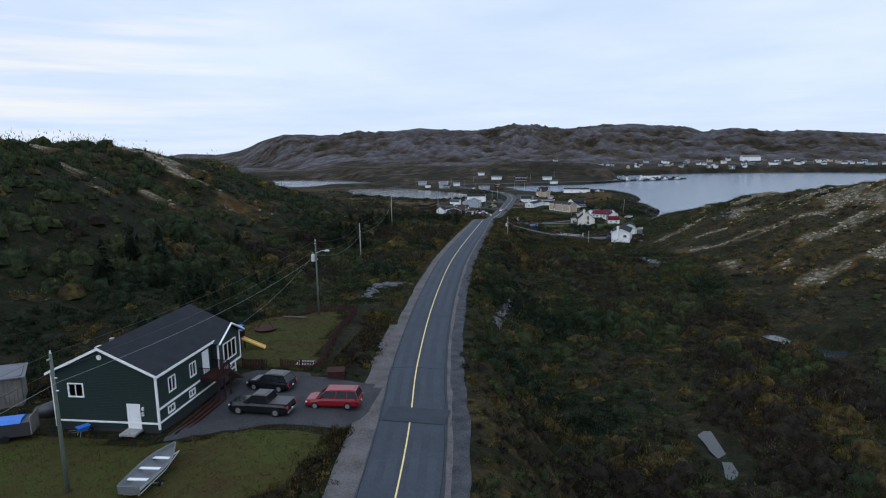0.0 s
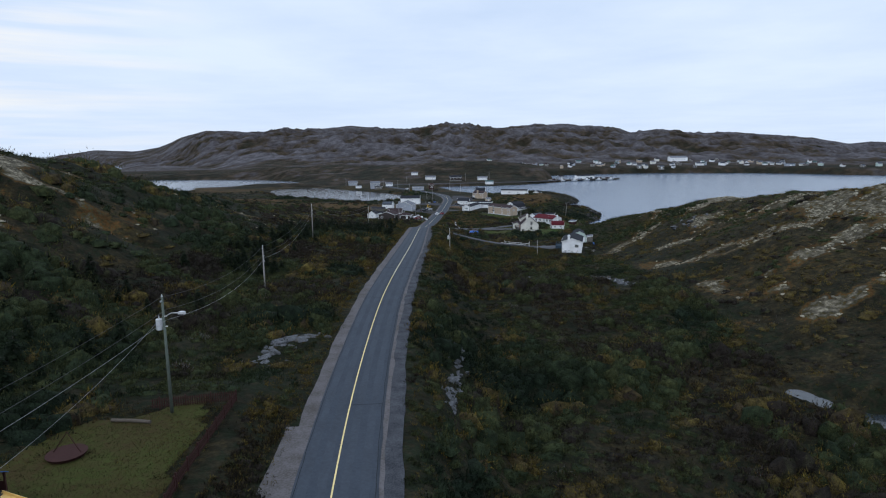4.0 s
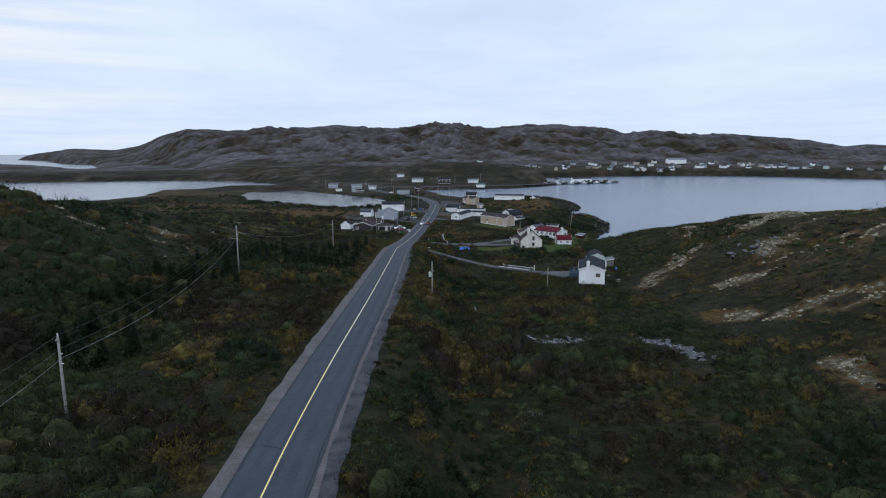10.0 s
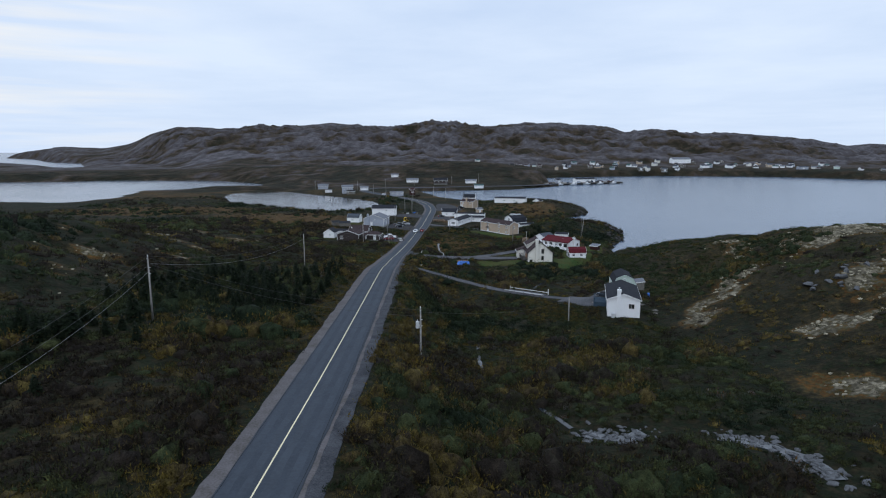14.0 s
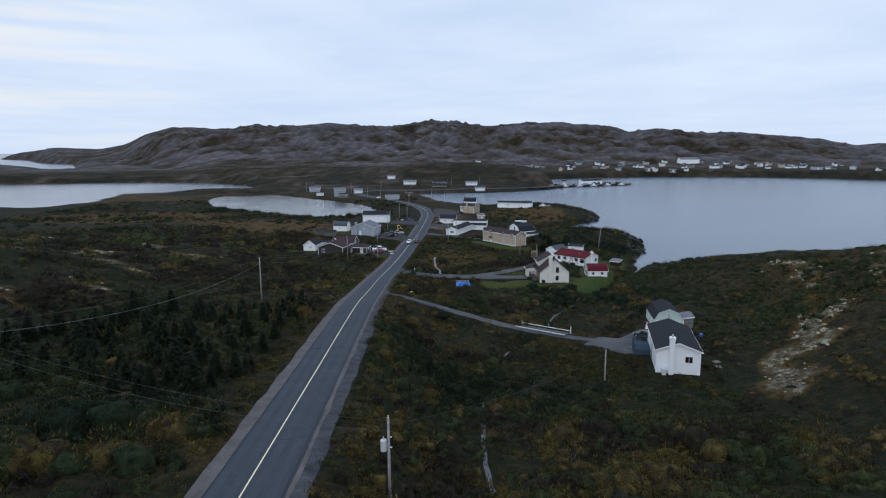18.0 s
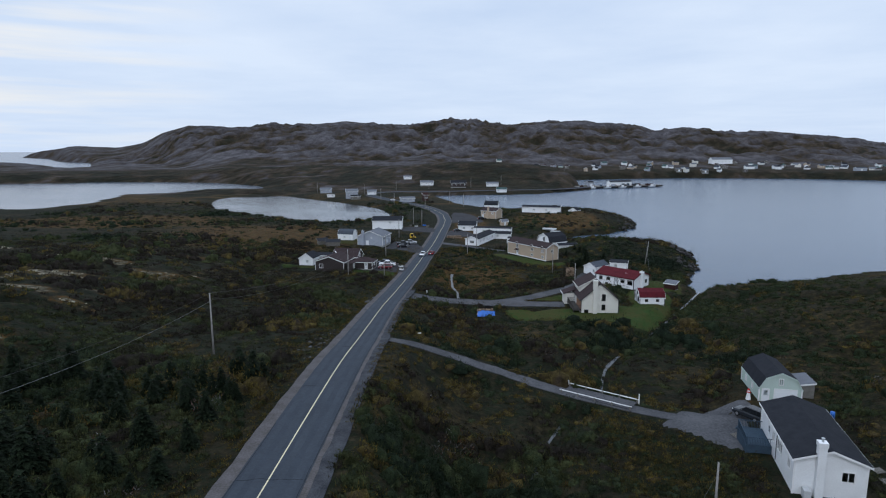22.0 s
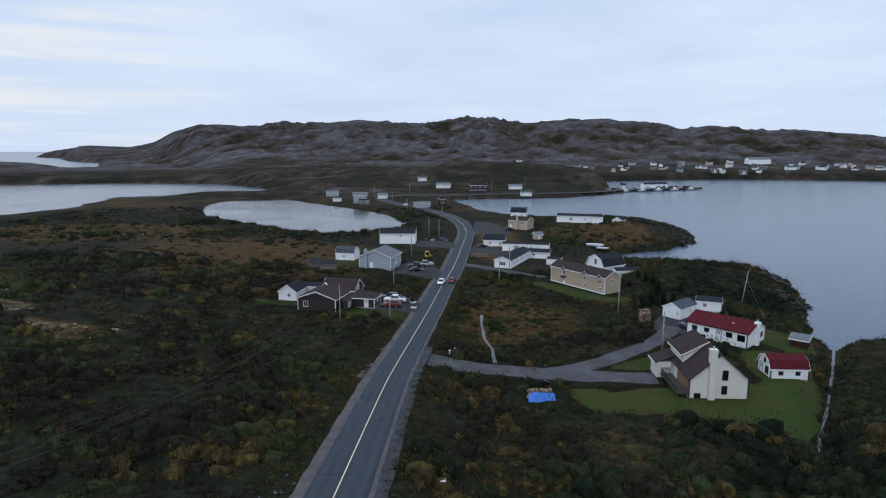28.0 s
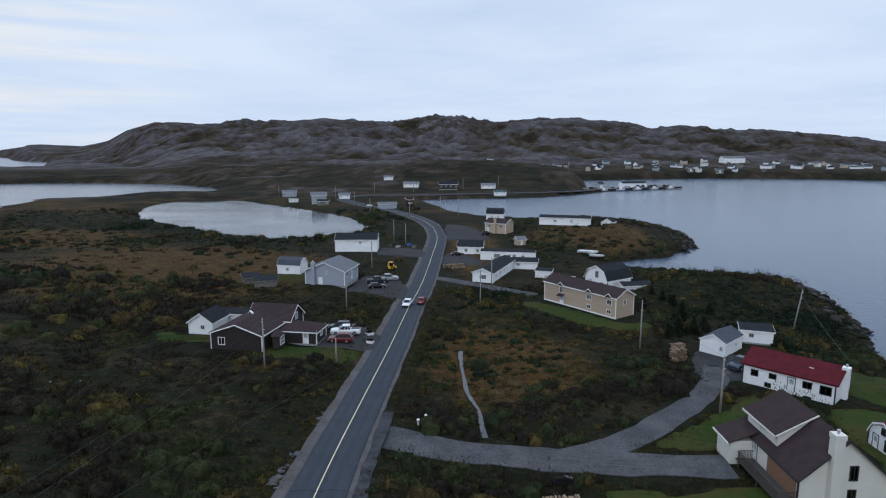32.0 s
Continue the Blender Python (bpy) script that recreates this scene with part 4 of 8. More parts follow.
def blob(name, pts, material, label, category, lift=0.09, step=1.0):
    """A sheet over the ground inside a rounded outline."""
    ring = smooth_line([(x, y, 0) for x, y in pts + pts[:1]], 2)
    poly = [(p[0], p[1]) for p in ring[:-1]]
    xs = np.arange(min(p[0] for p in poly), max(p[0] for p in poly) + step, step)
    ys = np.arange(min(p[1] for p in poly), max(p[1] for p in poly) + step, step)
    X, Y = np.meshgrid(xs, ys)
    d = basin(poly, X, Y) + (fbm(X / 4, Y / 4, 4, 77) - 0.5) * (3.4 if category == "lawn" else 1.4)
    Z = heights(X, Y) + lift - 0.5 * ss((d + 0.2) / 0.8)
    a, b = X.shape
    i = np.arange(a * b).reshape(a, b)
    q = np.stack([i[:-1, :-1], i[:-1, 1:], i[1:, 1:], i[1:, :-1]], -1).reshape(-1, 4)
    keep = d.ravel()[q].min(1) < 0.5
    return thing(name, label, category, kind="structure", data=np_mesh(name, np.stack([X, Y, Z], -1).reshape(-1, 3), q[keep], material))


GREENS = {
    "garden": [(-31, 63), (-22.6, 63.5), (-24.0, 75), (-25.4, 85.4), (-31.5, 84.5), (-36.5, 79), (-36, 68)],
    "yard": [(-44, 37), (-26, 33), (-17, 40), (-15.5, 49), (-22, 49.5), (-30, 45.5), (-44, 46)],
    "beige_lawn": [(10.5, 343.5), (13, 336.5), (21, 333.5), (28, 331), (35, 328), (42, 326), (48, 334), (54, 345), (57.5, 354), (56, 362), (47, 362), (44, 346), (41, 347.5), (30, 345), (27, 344), (18, 343)],
    "middle_lawn": [(17, 351.4), (24, 355.8), (33, 363.2), (40, 368), (41, 360), (36, 352), (27, 350.4)],
    "red_lawn": [(56, 360), (64, 366), (66, 380), (58, 382), (54, 376)],
    "brown_lawn": [(-34, 381), (-23, 382), (-22, 388), (-28, 389.5), (-36, 389), (-40, 384)],
    "white_lawn": [(-60, 391), (-50, 391), (-50, 394), (-62, 396)],
    "tan_lawn": [(13, 423), (19, 422), (31, 406), (36, 407), (38, 404), (30, 401), (20, 410), (13, 419)],
    "grey_lawn": [(-46, 446), (-42, 448), (-43, 456), (-54, 448), (-50, 441), (-44, 440)]}
DRIVES = {
    "house": [(-29.5, 46), (-22, 50), (-15, 51), (-14, 60.5), (-20, 61.5), (-29.5, 61.5)],
    "white": [(28, 272), (35.5, 262), (38, 268), (43, 276), (40, 278.5), (33, 277)],
    "brown": [(-30.5, 389.5), (-19.5, 389), (-18.5, 399), (-27, 402), (-29, 397)],
    "grey": [(-31, 434), (-15.5, 428), (-15, 438), (-20, 450), (-29, 450)],
    "long_white": [(-29, 487), (-13, 484), (-13, 496), (-20, 502), (-29, 501)],
    "mobile": [(-7, 472), (5, 470), (5, 484), (-5, 490)],
    "tan": [(-5, 520), (10, 520), (12, 534), (4, 560), (-5, 566)],
    "garage": [(34, 376), (42, 374), (47, 384), (40, 388)]}
for k, p in GREENS.items():
    blob("lawn", p, LUSH if k in ("beige_lawn", "middle_lawn", "red_lawn", "brown_lawn", "white_lawn", "tan_lawn") else LAWN, "short autumn lawn" if k in ("garden", "yard") else "green lawn round the house", "lawn")
for k, p in DRIVES.items():
    blob("driveway", p, LANEGRIT if k == "white" else DRIVE, "gravel driveway beside the house", "driveway", 0.12)

# ---- kinds of things ----


def panel(g, width, z0, z1, holes, th, m):
    """A wall panel from u=-width/2 to width/2 with rectangular openings through it; outside at y=0, inside at y=th."""
    us = sorted({-width / 2, width / 2, *[max(-width / 2, min(width / 2, h[0] + s * h[2] / 2)) for h in holes for s in (-1, 1)]})
    zs = sorted({z0, z1, *[max(z0, min(z1, h[1] + s)) for h in holes for s in (0, h[3])]})

    def solid(i, j):
        if not (0 <= i < len(us) - 1 and 0 <= j < len(zs) - 1):
            return False
        u, z = (us[i] + us[i + 1]) / 2, (zs[j] + zs[j + 1]) / 2
        return not any(abs(u - h[0]) < h[2] / 2 and h[1] < z < h[1] + h[3] for h in holes)

    for i in range(len(us) - 1):
        for j in range(len(zs) - 1):
            if not solid(i, j):
                continue
            a, b, c, d = us[i], us[i + 1], zs[j], zs[j + 1]
            g.add([(a, 0, c), (b, 0, c), (b, 0, d), (a, 0, d), (a, th, c), (b, th, c), (b, th, d), (a, th, d)], [(0, 1, 2, 3), (7, 6, 5, 4)]
                  + ([] if solid(i - 1, j) else [(0, 3, 7, 4)]) + ([] if solid(i + 1, j) else [(1, 5, 6, 2)])
                  + ([] if solid(i, j - 1) else [(0, 4, 5, 1)]) + ([] if solid(i, j + 1) else [(3, 2, 6, 7)]), m)
    return g


def opening(parent, kind, u, z, w, h, m, trim, proud=False):
    """A window, a door or a garage door set into its place."""
    y = -0.03 if proud else 0.0
    if kind in "wW":
        g = Geo()
        t = 0.08 if w > 0.7 else 0.06
        n, rows = (2 if w < 1.5 else 3), (2 if kind == "W" else 1)
        pw, ph = w / n, h / rows
        lights = [(-w / 2 + pw * (k + 0.5), ph * j + 0.025, pw - 0.06, ph - 0.05) for k in range(n) for j in range(rows)]
        panel(g, w + 2 * t, -t, h + t, lights, 0.13, pose(0, y - 0.05, 0))
        o = part("window", g, trim, parent, m=m @ pose(u, 0, z))
        part("pane", Geo().box(-w / 2, w / 2, y + 0.015, y + 0.03, 0, h), GLASS, o)
    else:
        g = Geo().box(-w / 2, w / 2, y - 0.02, y + 0.05, 0, h)
        if kind == "g":
            for k in range(1, 5):
                g.box(-w / 2 + 0.05, w / 2 - 0.05, y - 0.035, y - 0.02, h * k / 5 - 0.18, h * k / 5 - 0.03)
        else:
            for cx in (-w / 4, w / 4):
                g.box(cx - w * 0.17, cx + w * 0.17, y - 0.032, y - 0.02, 0.2, h * 0.45)
        d = part("garage_door" if kind == "g" else "door", g, DOORPAINT, parent, m=m @ pose(u, 0, z))
        fr = Geo().box(-w / 2 - 0.1, -w / 2, y - 0.05, y + 0.06, 0, h + 0.1).box(w / 2, w / 2 + 0.1, y - 0.05, y + 0.06, 0, h + 0.1).box(-w / 2, w / 2, y - 0.05, y + 0.06, h, h + 0.1)
        part("door_frame", fr, trim, d)
        if kind == "D":
            part("pane", Geo().box(-w * 0.28, w * 0.28, y - 0.045, y - 0.025, h * 0.55, h * 0.9), GLASS, d)
        part("door_handle", Geo().tube([(w * 0.38, y - 0.06, 1.0), (w * 0.38, y - 0.06, 1.15)], 0.02, 6), ALU, d)


def profile(kind, W, H, rise):
    """The gable's outline above the eaves, from -W/2 to W/2."""
    if kind == "gambrel":
        return [(-W / 2, H), (-W * 0.36, H + rise * 0.62), (0, H + rise), (W * 0.36, H + rise * 0.62), (W / 2, H)]
    if kind == "barrel":
        return [(-W / 2 * math.cos(math.pi * k / 8), H + rise * math.sin(math.pi * k / 8)) for k in range(9)]
    if kind == "shed":
        return [(-W / 2, H), (W / 2, H + rise), (W / 2, H)]
    if kind == "flat":
        return [(-W / 2, H), (-W / 2, H + 0.1), (W / 2, H + 0.1), (W / 2, H)]
    return [(-W / 2, H), (0, H + rise), (W / 2, H)]


def house(label, x, y, z, turn, L, W, H, rise, wall, roof, kind="gable", trim=TRIM, front=(), back=(), left=(), right=(), over=0.35, chimney=None, name="house", category="house",
          fascia=TRIM, corner=True, skirt=None, group="", far=False):
    """A wooden building: ridge along its own x, front towards its own -y. Openings: (kind, along, height, width, height) on each face, along counted from the face's middle."""
    t = thing(name, label, category, pose(x, y, z, 0, 0, turn), group)
    prof = profile(kind, W, H, rise)
    th = 0.14
    faces = {"front": (pose(0, -W / 2, 0), L, front), "back": (pose(0, W / 2, 0, 0, 0, 180), L, back), "right": (pose(L / 2, 0, 0, 0, 0, 90), W, right), "left": (pose(-L / 2, 0, 0, 0, 0, -90), W, left)}
    for k, (m, width, ops) in faces.items():
        holes = [(u, zz, w, h) for kd, u, zz, w, h in ops if zz + h < H - 0.02]
        g = panel(Geo(), width - (2 * th + 0.002 if k in ("front", "back") else 0.0), 0, H, holes, th, None)
        if k in ("left", "right") and kind not in ("hip",):
            pts = [(u, zz) for u, zz in prof]
            if kind == "shed" and k == "left":
                pts = [(-u, zz) for u, zz in pts]
            g.add([(u, yy, zz) for yy in (0, th) for u, zz in pts], [tuple(range(len(pts))), tuple(range(len(pts), 2 * len(pts)))[::-1]] + [(i, (i + 1) % len(pts), len(pts) + (i + 1) % len(pts), len(pts) + i) for i in range(len(pts))])
        w = part("wall", g, wall, t, m=m)
        for kd, u, zz, ww, hh in ops:
            opening(t, kd, u, zz, ww, hh, m, trim, proud=zz + hh >= H - 0.02)
    # roof
    g = Geo()
    ext, tk = L / 2 + over, 0.12
    f = Geo()
    if kind == "hip":
        e, r = H - over * rise / (W / 2), H + rise
        a, b, hx = L / 2 + over, W / 2 + over, max(L / 2 - W / 2, 0.2)
        base, top = [(-a, -b, e), (a, -b, e), (a, b, e), (-a, b, e)], [(-hx, 0, r), (hx, 0, r)]
        v = base + top + [(p[0], p[1], p[2] - tk) for p in base]
        g.add(v, [(0, 1, 5, 4), (2, 3, 4, 5), (1, 2, 5), (3, 0, 4), (9, 8, 7, 6), (0, 6, 7, 1), (1, 7, 8, 2), (2, 8, 9, 3), (3, 9, 6, 0)])
        for (p, q) in ((0, 1), (1, 2), (2, 3), (3, 0)):
            A, B = Vector(base[p]), Vector(base[q])
            n = (B - A).cross(Vector((0, 0, 1))).normalized() * 0.02
            f.add([A + n + Vector((0, 0, 0.0)), B + n, B + n - Vector((0, 0, 0.2)), A + n - Vector((0, 0, 0.2)), A - n, B - n, B - n - Vector((0, 0, 0.2)), A - n - Vector((0, 0, 0.2))],
                  [(0, 1, 2, 3), (7, 6, 5, 4), (0, 4, 5, 1), (3, 2, 6, 7), (0, 3, 7, 4), (1, 5, 6, 2)])
    elif kind == "flat":
        g.box(-ext, ext, -W / 2 - over, W / 2 + over, H + 0.1, H + 0.3)
        f.box(-ext - 0.02, ext + 0.02, -W / 2 - over - 0.03, -W / 2 - over, H + 0.02, H + 0.28)
    else:
        pr = prof[:2] if kind == "shed" else prof
        pr = [Vector((0, u, zz)) for u, zz in pr]
        d0, d1 = (pr[0] - pr[1]).normalized(), (pr[-1] - pr[-2]).normalized()
        pts = [pr[0] + d0 * over] + pr[1:-1] + [pr[-1] + d1 * over]
        up, lo = Vector((0, 0, tk + 0.04)), Vector((0, 0, 0.02))
        g.prism([((p + up).y, (p + up).z) for p in pts] + [((p + lo).y, (p + lo).z) for p in pts[::-1]], -ext, ext, "x")
        for a, b in zip(pts, pts[1:]):
            for sx in (-1, 1):
                xx = sx * (ext + 0.015)
                f.add([(xx + o, p.y, p.z + hh) for o in (-0.03, 0.03) for p, hh in ((a, 0.13), (b, 0.13), (b, -0.10), (a, -0.10))], [(0, 1, 2, 3), (7, 6, 5, 4), (0, 4, 5, 1), (1, 5, 6, 2), (2, 6, 7, 3), (3, 7, 4, 0)])
        for p in (pts[0], pts[-1]):
            s = -1 if p.y < 0 else 1
            f.box(-ext, ext, p.y - 0.03 + 0.02 * s, p.y + 0.03 + 0.02 * s, p.z - 0.10, p.z + 0.12)
    part("roof", g, roof, t)
    part("fascia_board", f, fascia, t)
    if corner and not far:
        for sx in (-1, 1):
            for sy in (-1, 1):
                part("corner_board", Geo().box(sx * L / 2 - 0.08, sx * L / 2 + 0.08, sy * W / 2 - 0.08, sy * W / 2 + 0.08, 0, H), trim, t)
    part("foundation", Geo().box(-L / 2 + 0.03, L / 2 - 0.03, -W / 2 + 0.03, W / 2 - 0.03, -1.6, 0.02), skirt or CONCRETE, t)
    if chimney:
        cx, cy, cw, top = chimney
        g = Geo().box(cx - cw / 2, cx + cw / 2, cy - cw / 2, cy + cw / 2, -0.5, top - 0.5).box(cx - cw / 2 - 0.06, cx + cw / 2 + 0.06, cy - cw / 2 - 0.06, cy + cw / 2 + 0.06, top - 0.5, top)
        c = part("chimney", g, wall, t)
        part("flue", Geo().tube([(cx, cy, top - 0.05), (cx, cy, top + 0.35)], 0.13, 8), ALU, c)
        part("flue_cap", Geo().tube([(cx, cy, top + 0.42), (cx, cy, top + 0.5)], 0.2, 8, 0.03), ALU, c)
    return t


def steps_and_deck(t, x0, x1, y0, y1, top, material, steps="", rail=True):
    """A raised deck under a house, with posts, balusters and stairs."""
    g = Geo()
    n = max(2, round((x1 - x0) / 0.15))
    for k in range(n):
        a = x0 + (x1 - x0) * k / n
        part("deck_board", Geo().box(a + 0.006, a + (x1 - x0) / n - 0.006, y0, y1, top - 0.05, top), material, t) if n < 30 else g.box(a + 0.006, a + (x1 - x0) / n - 0.006, y0, y1, top - 0.05, top)
    g.box(x0, x1, y0, y0 + 0.06, top - 0.3, top - 0.05).box(x0, x0 + 0.06, y0, y1, top - 0.3, top - 0.05).box(x1 - 0.06, x1, y0, y1, top - 0.3, top - 0.05)
    part("deck_frame", g, material, t)
    for px in (x0 + 0.08, (x0 + x1) / 2, x1 - 0.08):
        part("deck_post", Geo().box(px - 0.06, px + 0.06, y0 + 0.02, y0 + 0.14, -1.0, top + (1.0 if rail else 0)), material, t)
    if rail:
        r = Geo().box(x0, x1, y0 + 0.03, y0 + 0.12, top + 0.92, top + 0.98).box(x0, x1, y0 + 0.05, y0 + 0.10, top + 0.12, top + 0.17)
        for xx in (x0, x1):
            r.box(xx - 0.04, xx + 0.04, y0, y1, top + 0.92, top + 0.98)
            for k in range(1, round((y1 - y0) / 0.18)):
                yy = y0 + k * 0.18
                r.box(xx - 0.02, xx + 0.02, yy - 0.02, yy + 0.02, top, top + 0.94)
        for k in range(1, round((x1 - x0) / 0.18)):
            xx = x0 + k * 0.18
            r.box(xx - 0.02, xx + 0.02, y0 + 0.05, y0 + 0.09, top, top + 0.94)
        part("railing", r, material, t)
    if steps:
        n = max(2, round(top / 0.19))
        for k in range(n):
            zz = top - (k + 1) * top / (n + 0)
            if steps == "front":
                part("stair_tread", Geo().box(x0, x0 + 1.3, y0 - 0.28 * (k + 1), y0 - 0.28 * k, zz + 0.10, zz + 0.15), material, t)
            else:
                s = 1 if steps == "right" else -1
                xx = x1 if s > 0 else x0
                part("stair_tread", Geo().box(min(xx + s * 0.28 * k, xx + s * 0.28 * (k + 1)), max(xx + s * 0.28 * k, xx + s * 0.28 * (k + 1)), y0, y0 + 1.3, zz + 0.10, zz + 0.15), material, t)


def pole(x, y, h, label="weathered wooden power pole", lean=(0, 0), arm=True, can=False, lamp=False, material=POLE, z=None, guy=0):
    z = gz(x, y) if z is None else z
    t = thing("power_pole", label, "power pole", pose(x, y, z - 0.6, lean[0], lean[1], 0), "poles along the road")
    part("pole_shaft", Geo().tube([(0, 0, 0), (0, 0, h * 0.5), (0, 0, h + 0.6)], 0.16, 10, 0.10), material, t, smooth=True)
    if arm:
        part("bracket", Geo().box(-0.05, 0.05, -0.35, 0.05, h + 0.2, h + 0.3), ALU, t)
        i = part("insulator", Geo().tube([(0, 0, h + 0.6), (0, 0, h + 0.72), (0, 0, h + 0.82)], 0.07, 8, 0.04), CAN, t)
        for zz in (1.1, 2.0):
            part("wire_clamp", Geo().tube([(0.1, 0, h - zz), (0.28, 0, h - zz)], 0.05, 6), ALU, t)
    if can:
        c = part("transformer", Geo().tube([(-0.42, 0, h - 2.3), (-0.42, 0, h - 2.25), (-0.42, 0, h - 1.4), (-0.42, 0, h - 1.35)], 0.27, 14), CAN, t, "grey transformer can", True)
        part("bushing", Geo().tube([(-0.42, 0, h - 1.35), (-0.42, 0, h - 1.05)], 0.07, 8, 0.03), CAN, c)
        part("hanger", Geo().box(-0.2, 0.0, -0.06, 0.06, h - 2.0, h - 1.7), ALU, c)
    if lamp:
        part("lamp_arm", Geo().tube([(0, 0, h - 1.2), (0.7, -0.1, h - 0.8), (1.5, -0.2, h - 0.75)], 0.035, 6), ALU, t)
        part("lamp_head", Geo().prism([(1.4, h - 0.85), (2.0, h - 0.85), (1.95, h - 0.65), (1.5, h - 0.62)], -0.35, -0.05, "y"), CAN, t)
    for k in range(guy):
        s = -1 if k else 1
        part("guy_guard", Geo().tube([(s * (0.9 + 0.5 * k), 1.2, 0.6), (s * (0.45 + 0.2 * k), 0.7, 2.6)], 0.04, 6), PLASTICYELLOW, t, "yellow guy-wire guard")
    t["top"] = h
    return (x, y, z + h)


def wire(a, b, sag, label="sagging power cable between poles", r=0.013, material=WIRE, n=14):
    a, b = Vector(a), Vector(b)
    g = Geo()
    g.tube([a.lerp(b, i / n) - Vector((0, 0, 4 * sag * (i / n) * (1 - i / n))) for i in range(n + 1)], r, 4)
    thing("power_cable", label, "cable", group="cables along the road", data=g.mesh("power_cable", material, True))


def loft(g, rings):
    """A skin over rings of equal count, closed at both ends."""
    n0, k = len(g.v), len(rings[0])
    for r in rings:
        g.v += [tuple(p) for p in r]
    for i in range(len(rings) - 1):
        for j in range(k):
            g.f.append((n0 + i * k + j, n0 + i * k + (j + 1) % k, n0 + (i + 1) * k + (j + 1) % k, n0 + (i + 1) * k + j))
    g.f.append(tuple(n0 + j for j in range(k))[::-1])
    g.f.append(tuple(n0 + (len(rings) - 1) * k + j for j in range(k)))
    return g


CARTYPES = {
    # length, width, wheelbase, wheel radius; hood, belt and roof heights; windscreen base, roof front, roof rear, rear glass base (from the front)
    "van": (5.1, 1.95, 3.05, 0.34, 0.98, 1.08, 1.75, 1.15, 2.0, 4.75, 5.0),
    "suv": (4.7, 1.9, 2.75, 0.36, 1.02, 1.08, 1.72, 1.3, 2.1, 4.2, 4.6),
    "sedan": (4.6, 1.8, 2.7, 0.32, 0.90, 0.94, 1.45, 1.35, 2.2, 3.55, 4.1),
    "pickup": (5.8, 2.0, 3.6, 0.40, 1.15, 1.18, 1.88, 1.65, 2.4, 3.75, 3.95)}


def vehicle(kind, color, x, y, z, turn, label, cap=False, name=""):
    """A car, nose towards its own +x."""
    L, W, base, r, hood, belt, top, a, b, c, d = CARTYPES[kind]
    body = CARS[color]
    t = thing(name or {"pickup": "pickup_truck", "van": "minivan"}.get(kind, "car"), label, {"pickup": "pickup truck", "van": "minivan"}.get(kind, "car"), pose(x, y, z, 0, 0, turn), "parked vehicles")
    X = lambda s: L / 2 - s  # noqa: E731
    end = belt if kind != "sedan" else 0.95

    def ring(s, zt, w, zb=0.26):
        w /= 2
        return [(X(s), -w * 0.9, zb), (X(s), -w, zb + 0.15), (X(s), -w, zt - 0.25), (X(s), -w * 0.93, zt - 0.06), (X(s), -w * 0.8, zt), (X(s), w * 0.8, zt), (X(s), w * 0.93, zt - 0.06), (X(s), w, zt - 0.25), (X(s), w, zb + 0.15), (X(s), w * 0.9, zb)]

    g = loft(Geo(), [ring(0.0, hood - 0.28, W * 0.82, 0.34), ring(0.12, hood - 0.14, W * 0.93), ring(0.5, hood - 0.05, W), ring(a, hood, W), ring(a + 0.4, belt, W), ring(d - 0.1, belt, W), ring(L - 0.35, end, W), ring(L - 0.08, end - 0.08, W * 0.95), ring(L, end - 0.3, W * 0.85, 0.36)])
    part("body", g, body, t, smooth=False)
    wi, wt = W * 0.9, W * 0.74

    def cab(s0, s1, s2, s3, ins, lift, h):
        q = [(X(s0), -wi / 2 + ins, belt + lift), (X(s0), wi / 2 - ins, belt + lift), (X(s3), wi / 2 - ins, belt + lift), (X(s3), -wi / 2 + ins, belt + lift), (X(s1), -wt / 2 + ins, h), (X(s1), wt / 2 - ins, h), (X(s2), wt / 2 - ins, h), (X(s2), -wt / 2 + ins, h)]
        return Geo().add(q, [(3, 2, 1, 0), (4, 5, 6, 7), (0, 1, 5, 4), (1, 2, 6, 5), (2, 3, 7, 6), (3, 0, 4, 7)])

    part("cabin_glass", cab(a - 0.05, b, c, d, 0.0, -0.03, top - 0.10), CARGLASS, t, "dark tinted windows")
    rf = Geo().box(X(c) - 0.04, X(b) + 0.04, -wt / 2 - 0.03, wt / 2 + 0.03, top - 0.10, top - 0.03)
    rf.box(X(c) + 0.2, X(b) - 0.2, -wt / 2 + 0.12, wt / 2 - 0.12, top - 0.03, top)
    for s0, s1 in ((a - 0.05, b), (d, c), ((a + b) / 2 + (d - a) * 0.33, b + (c - b) * 0.38), ((a + b) / 2 + (d - a) * 0.62, b + (c - b) * 0.72)):
        for sy in (-1, 1):
            part("pillar", Geo().tube([(X(s0), sy * (wi / 2), belt - 0.03), (X(s1), sy * (wt / 2), top - 0.08)], 0.045, 4), body, t)
    part("roof_panel", rf, body, t)
    if kind == "pickup":
        if cap:
            q = Geo().box(X(L) + 0.06, X(d) - 0.08, -W * 0.45, W * 0.45, belt - 0.02, belt + 0.06)
            part("bed_cover", q, DARKTRIM, t, "flat black bed cover")
        else:
            part("bed_liner", Geo().box(X(L) + 0.1, X(d) - 0.1, -W * 0.40, W * 0.40, belt + 0.0, belt + 0.012), DARKTRIM, t)
    for sx in (-1, 1):
        for sy in (-1, 1):
            wx, wy = (L - base) / 2 * 0.05 + sx * base / 2, sy * (W / 2 - 0.09)
            ty = part("tyre", Geo().tube([(wx, wy - 0.11, r), (wx, wy + 0.11, r)], r, 18), RUBBER, t)
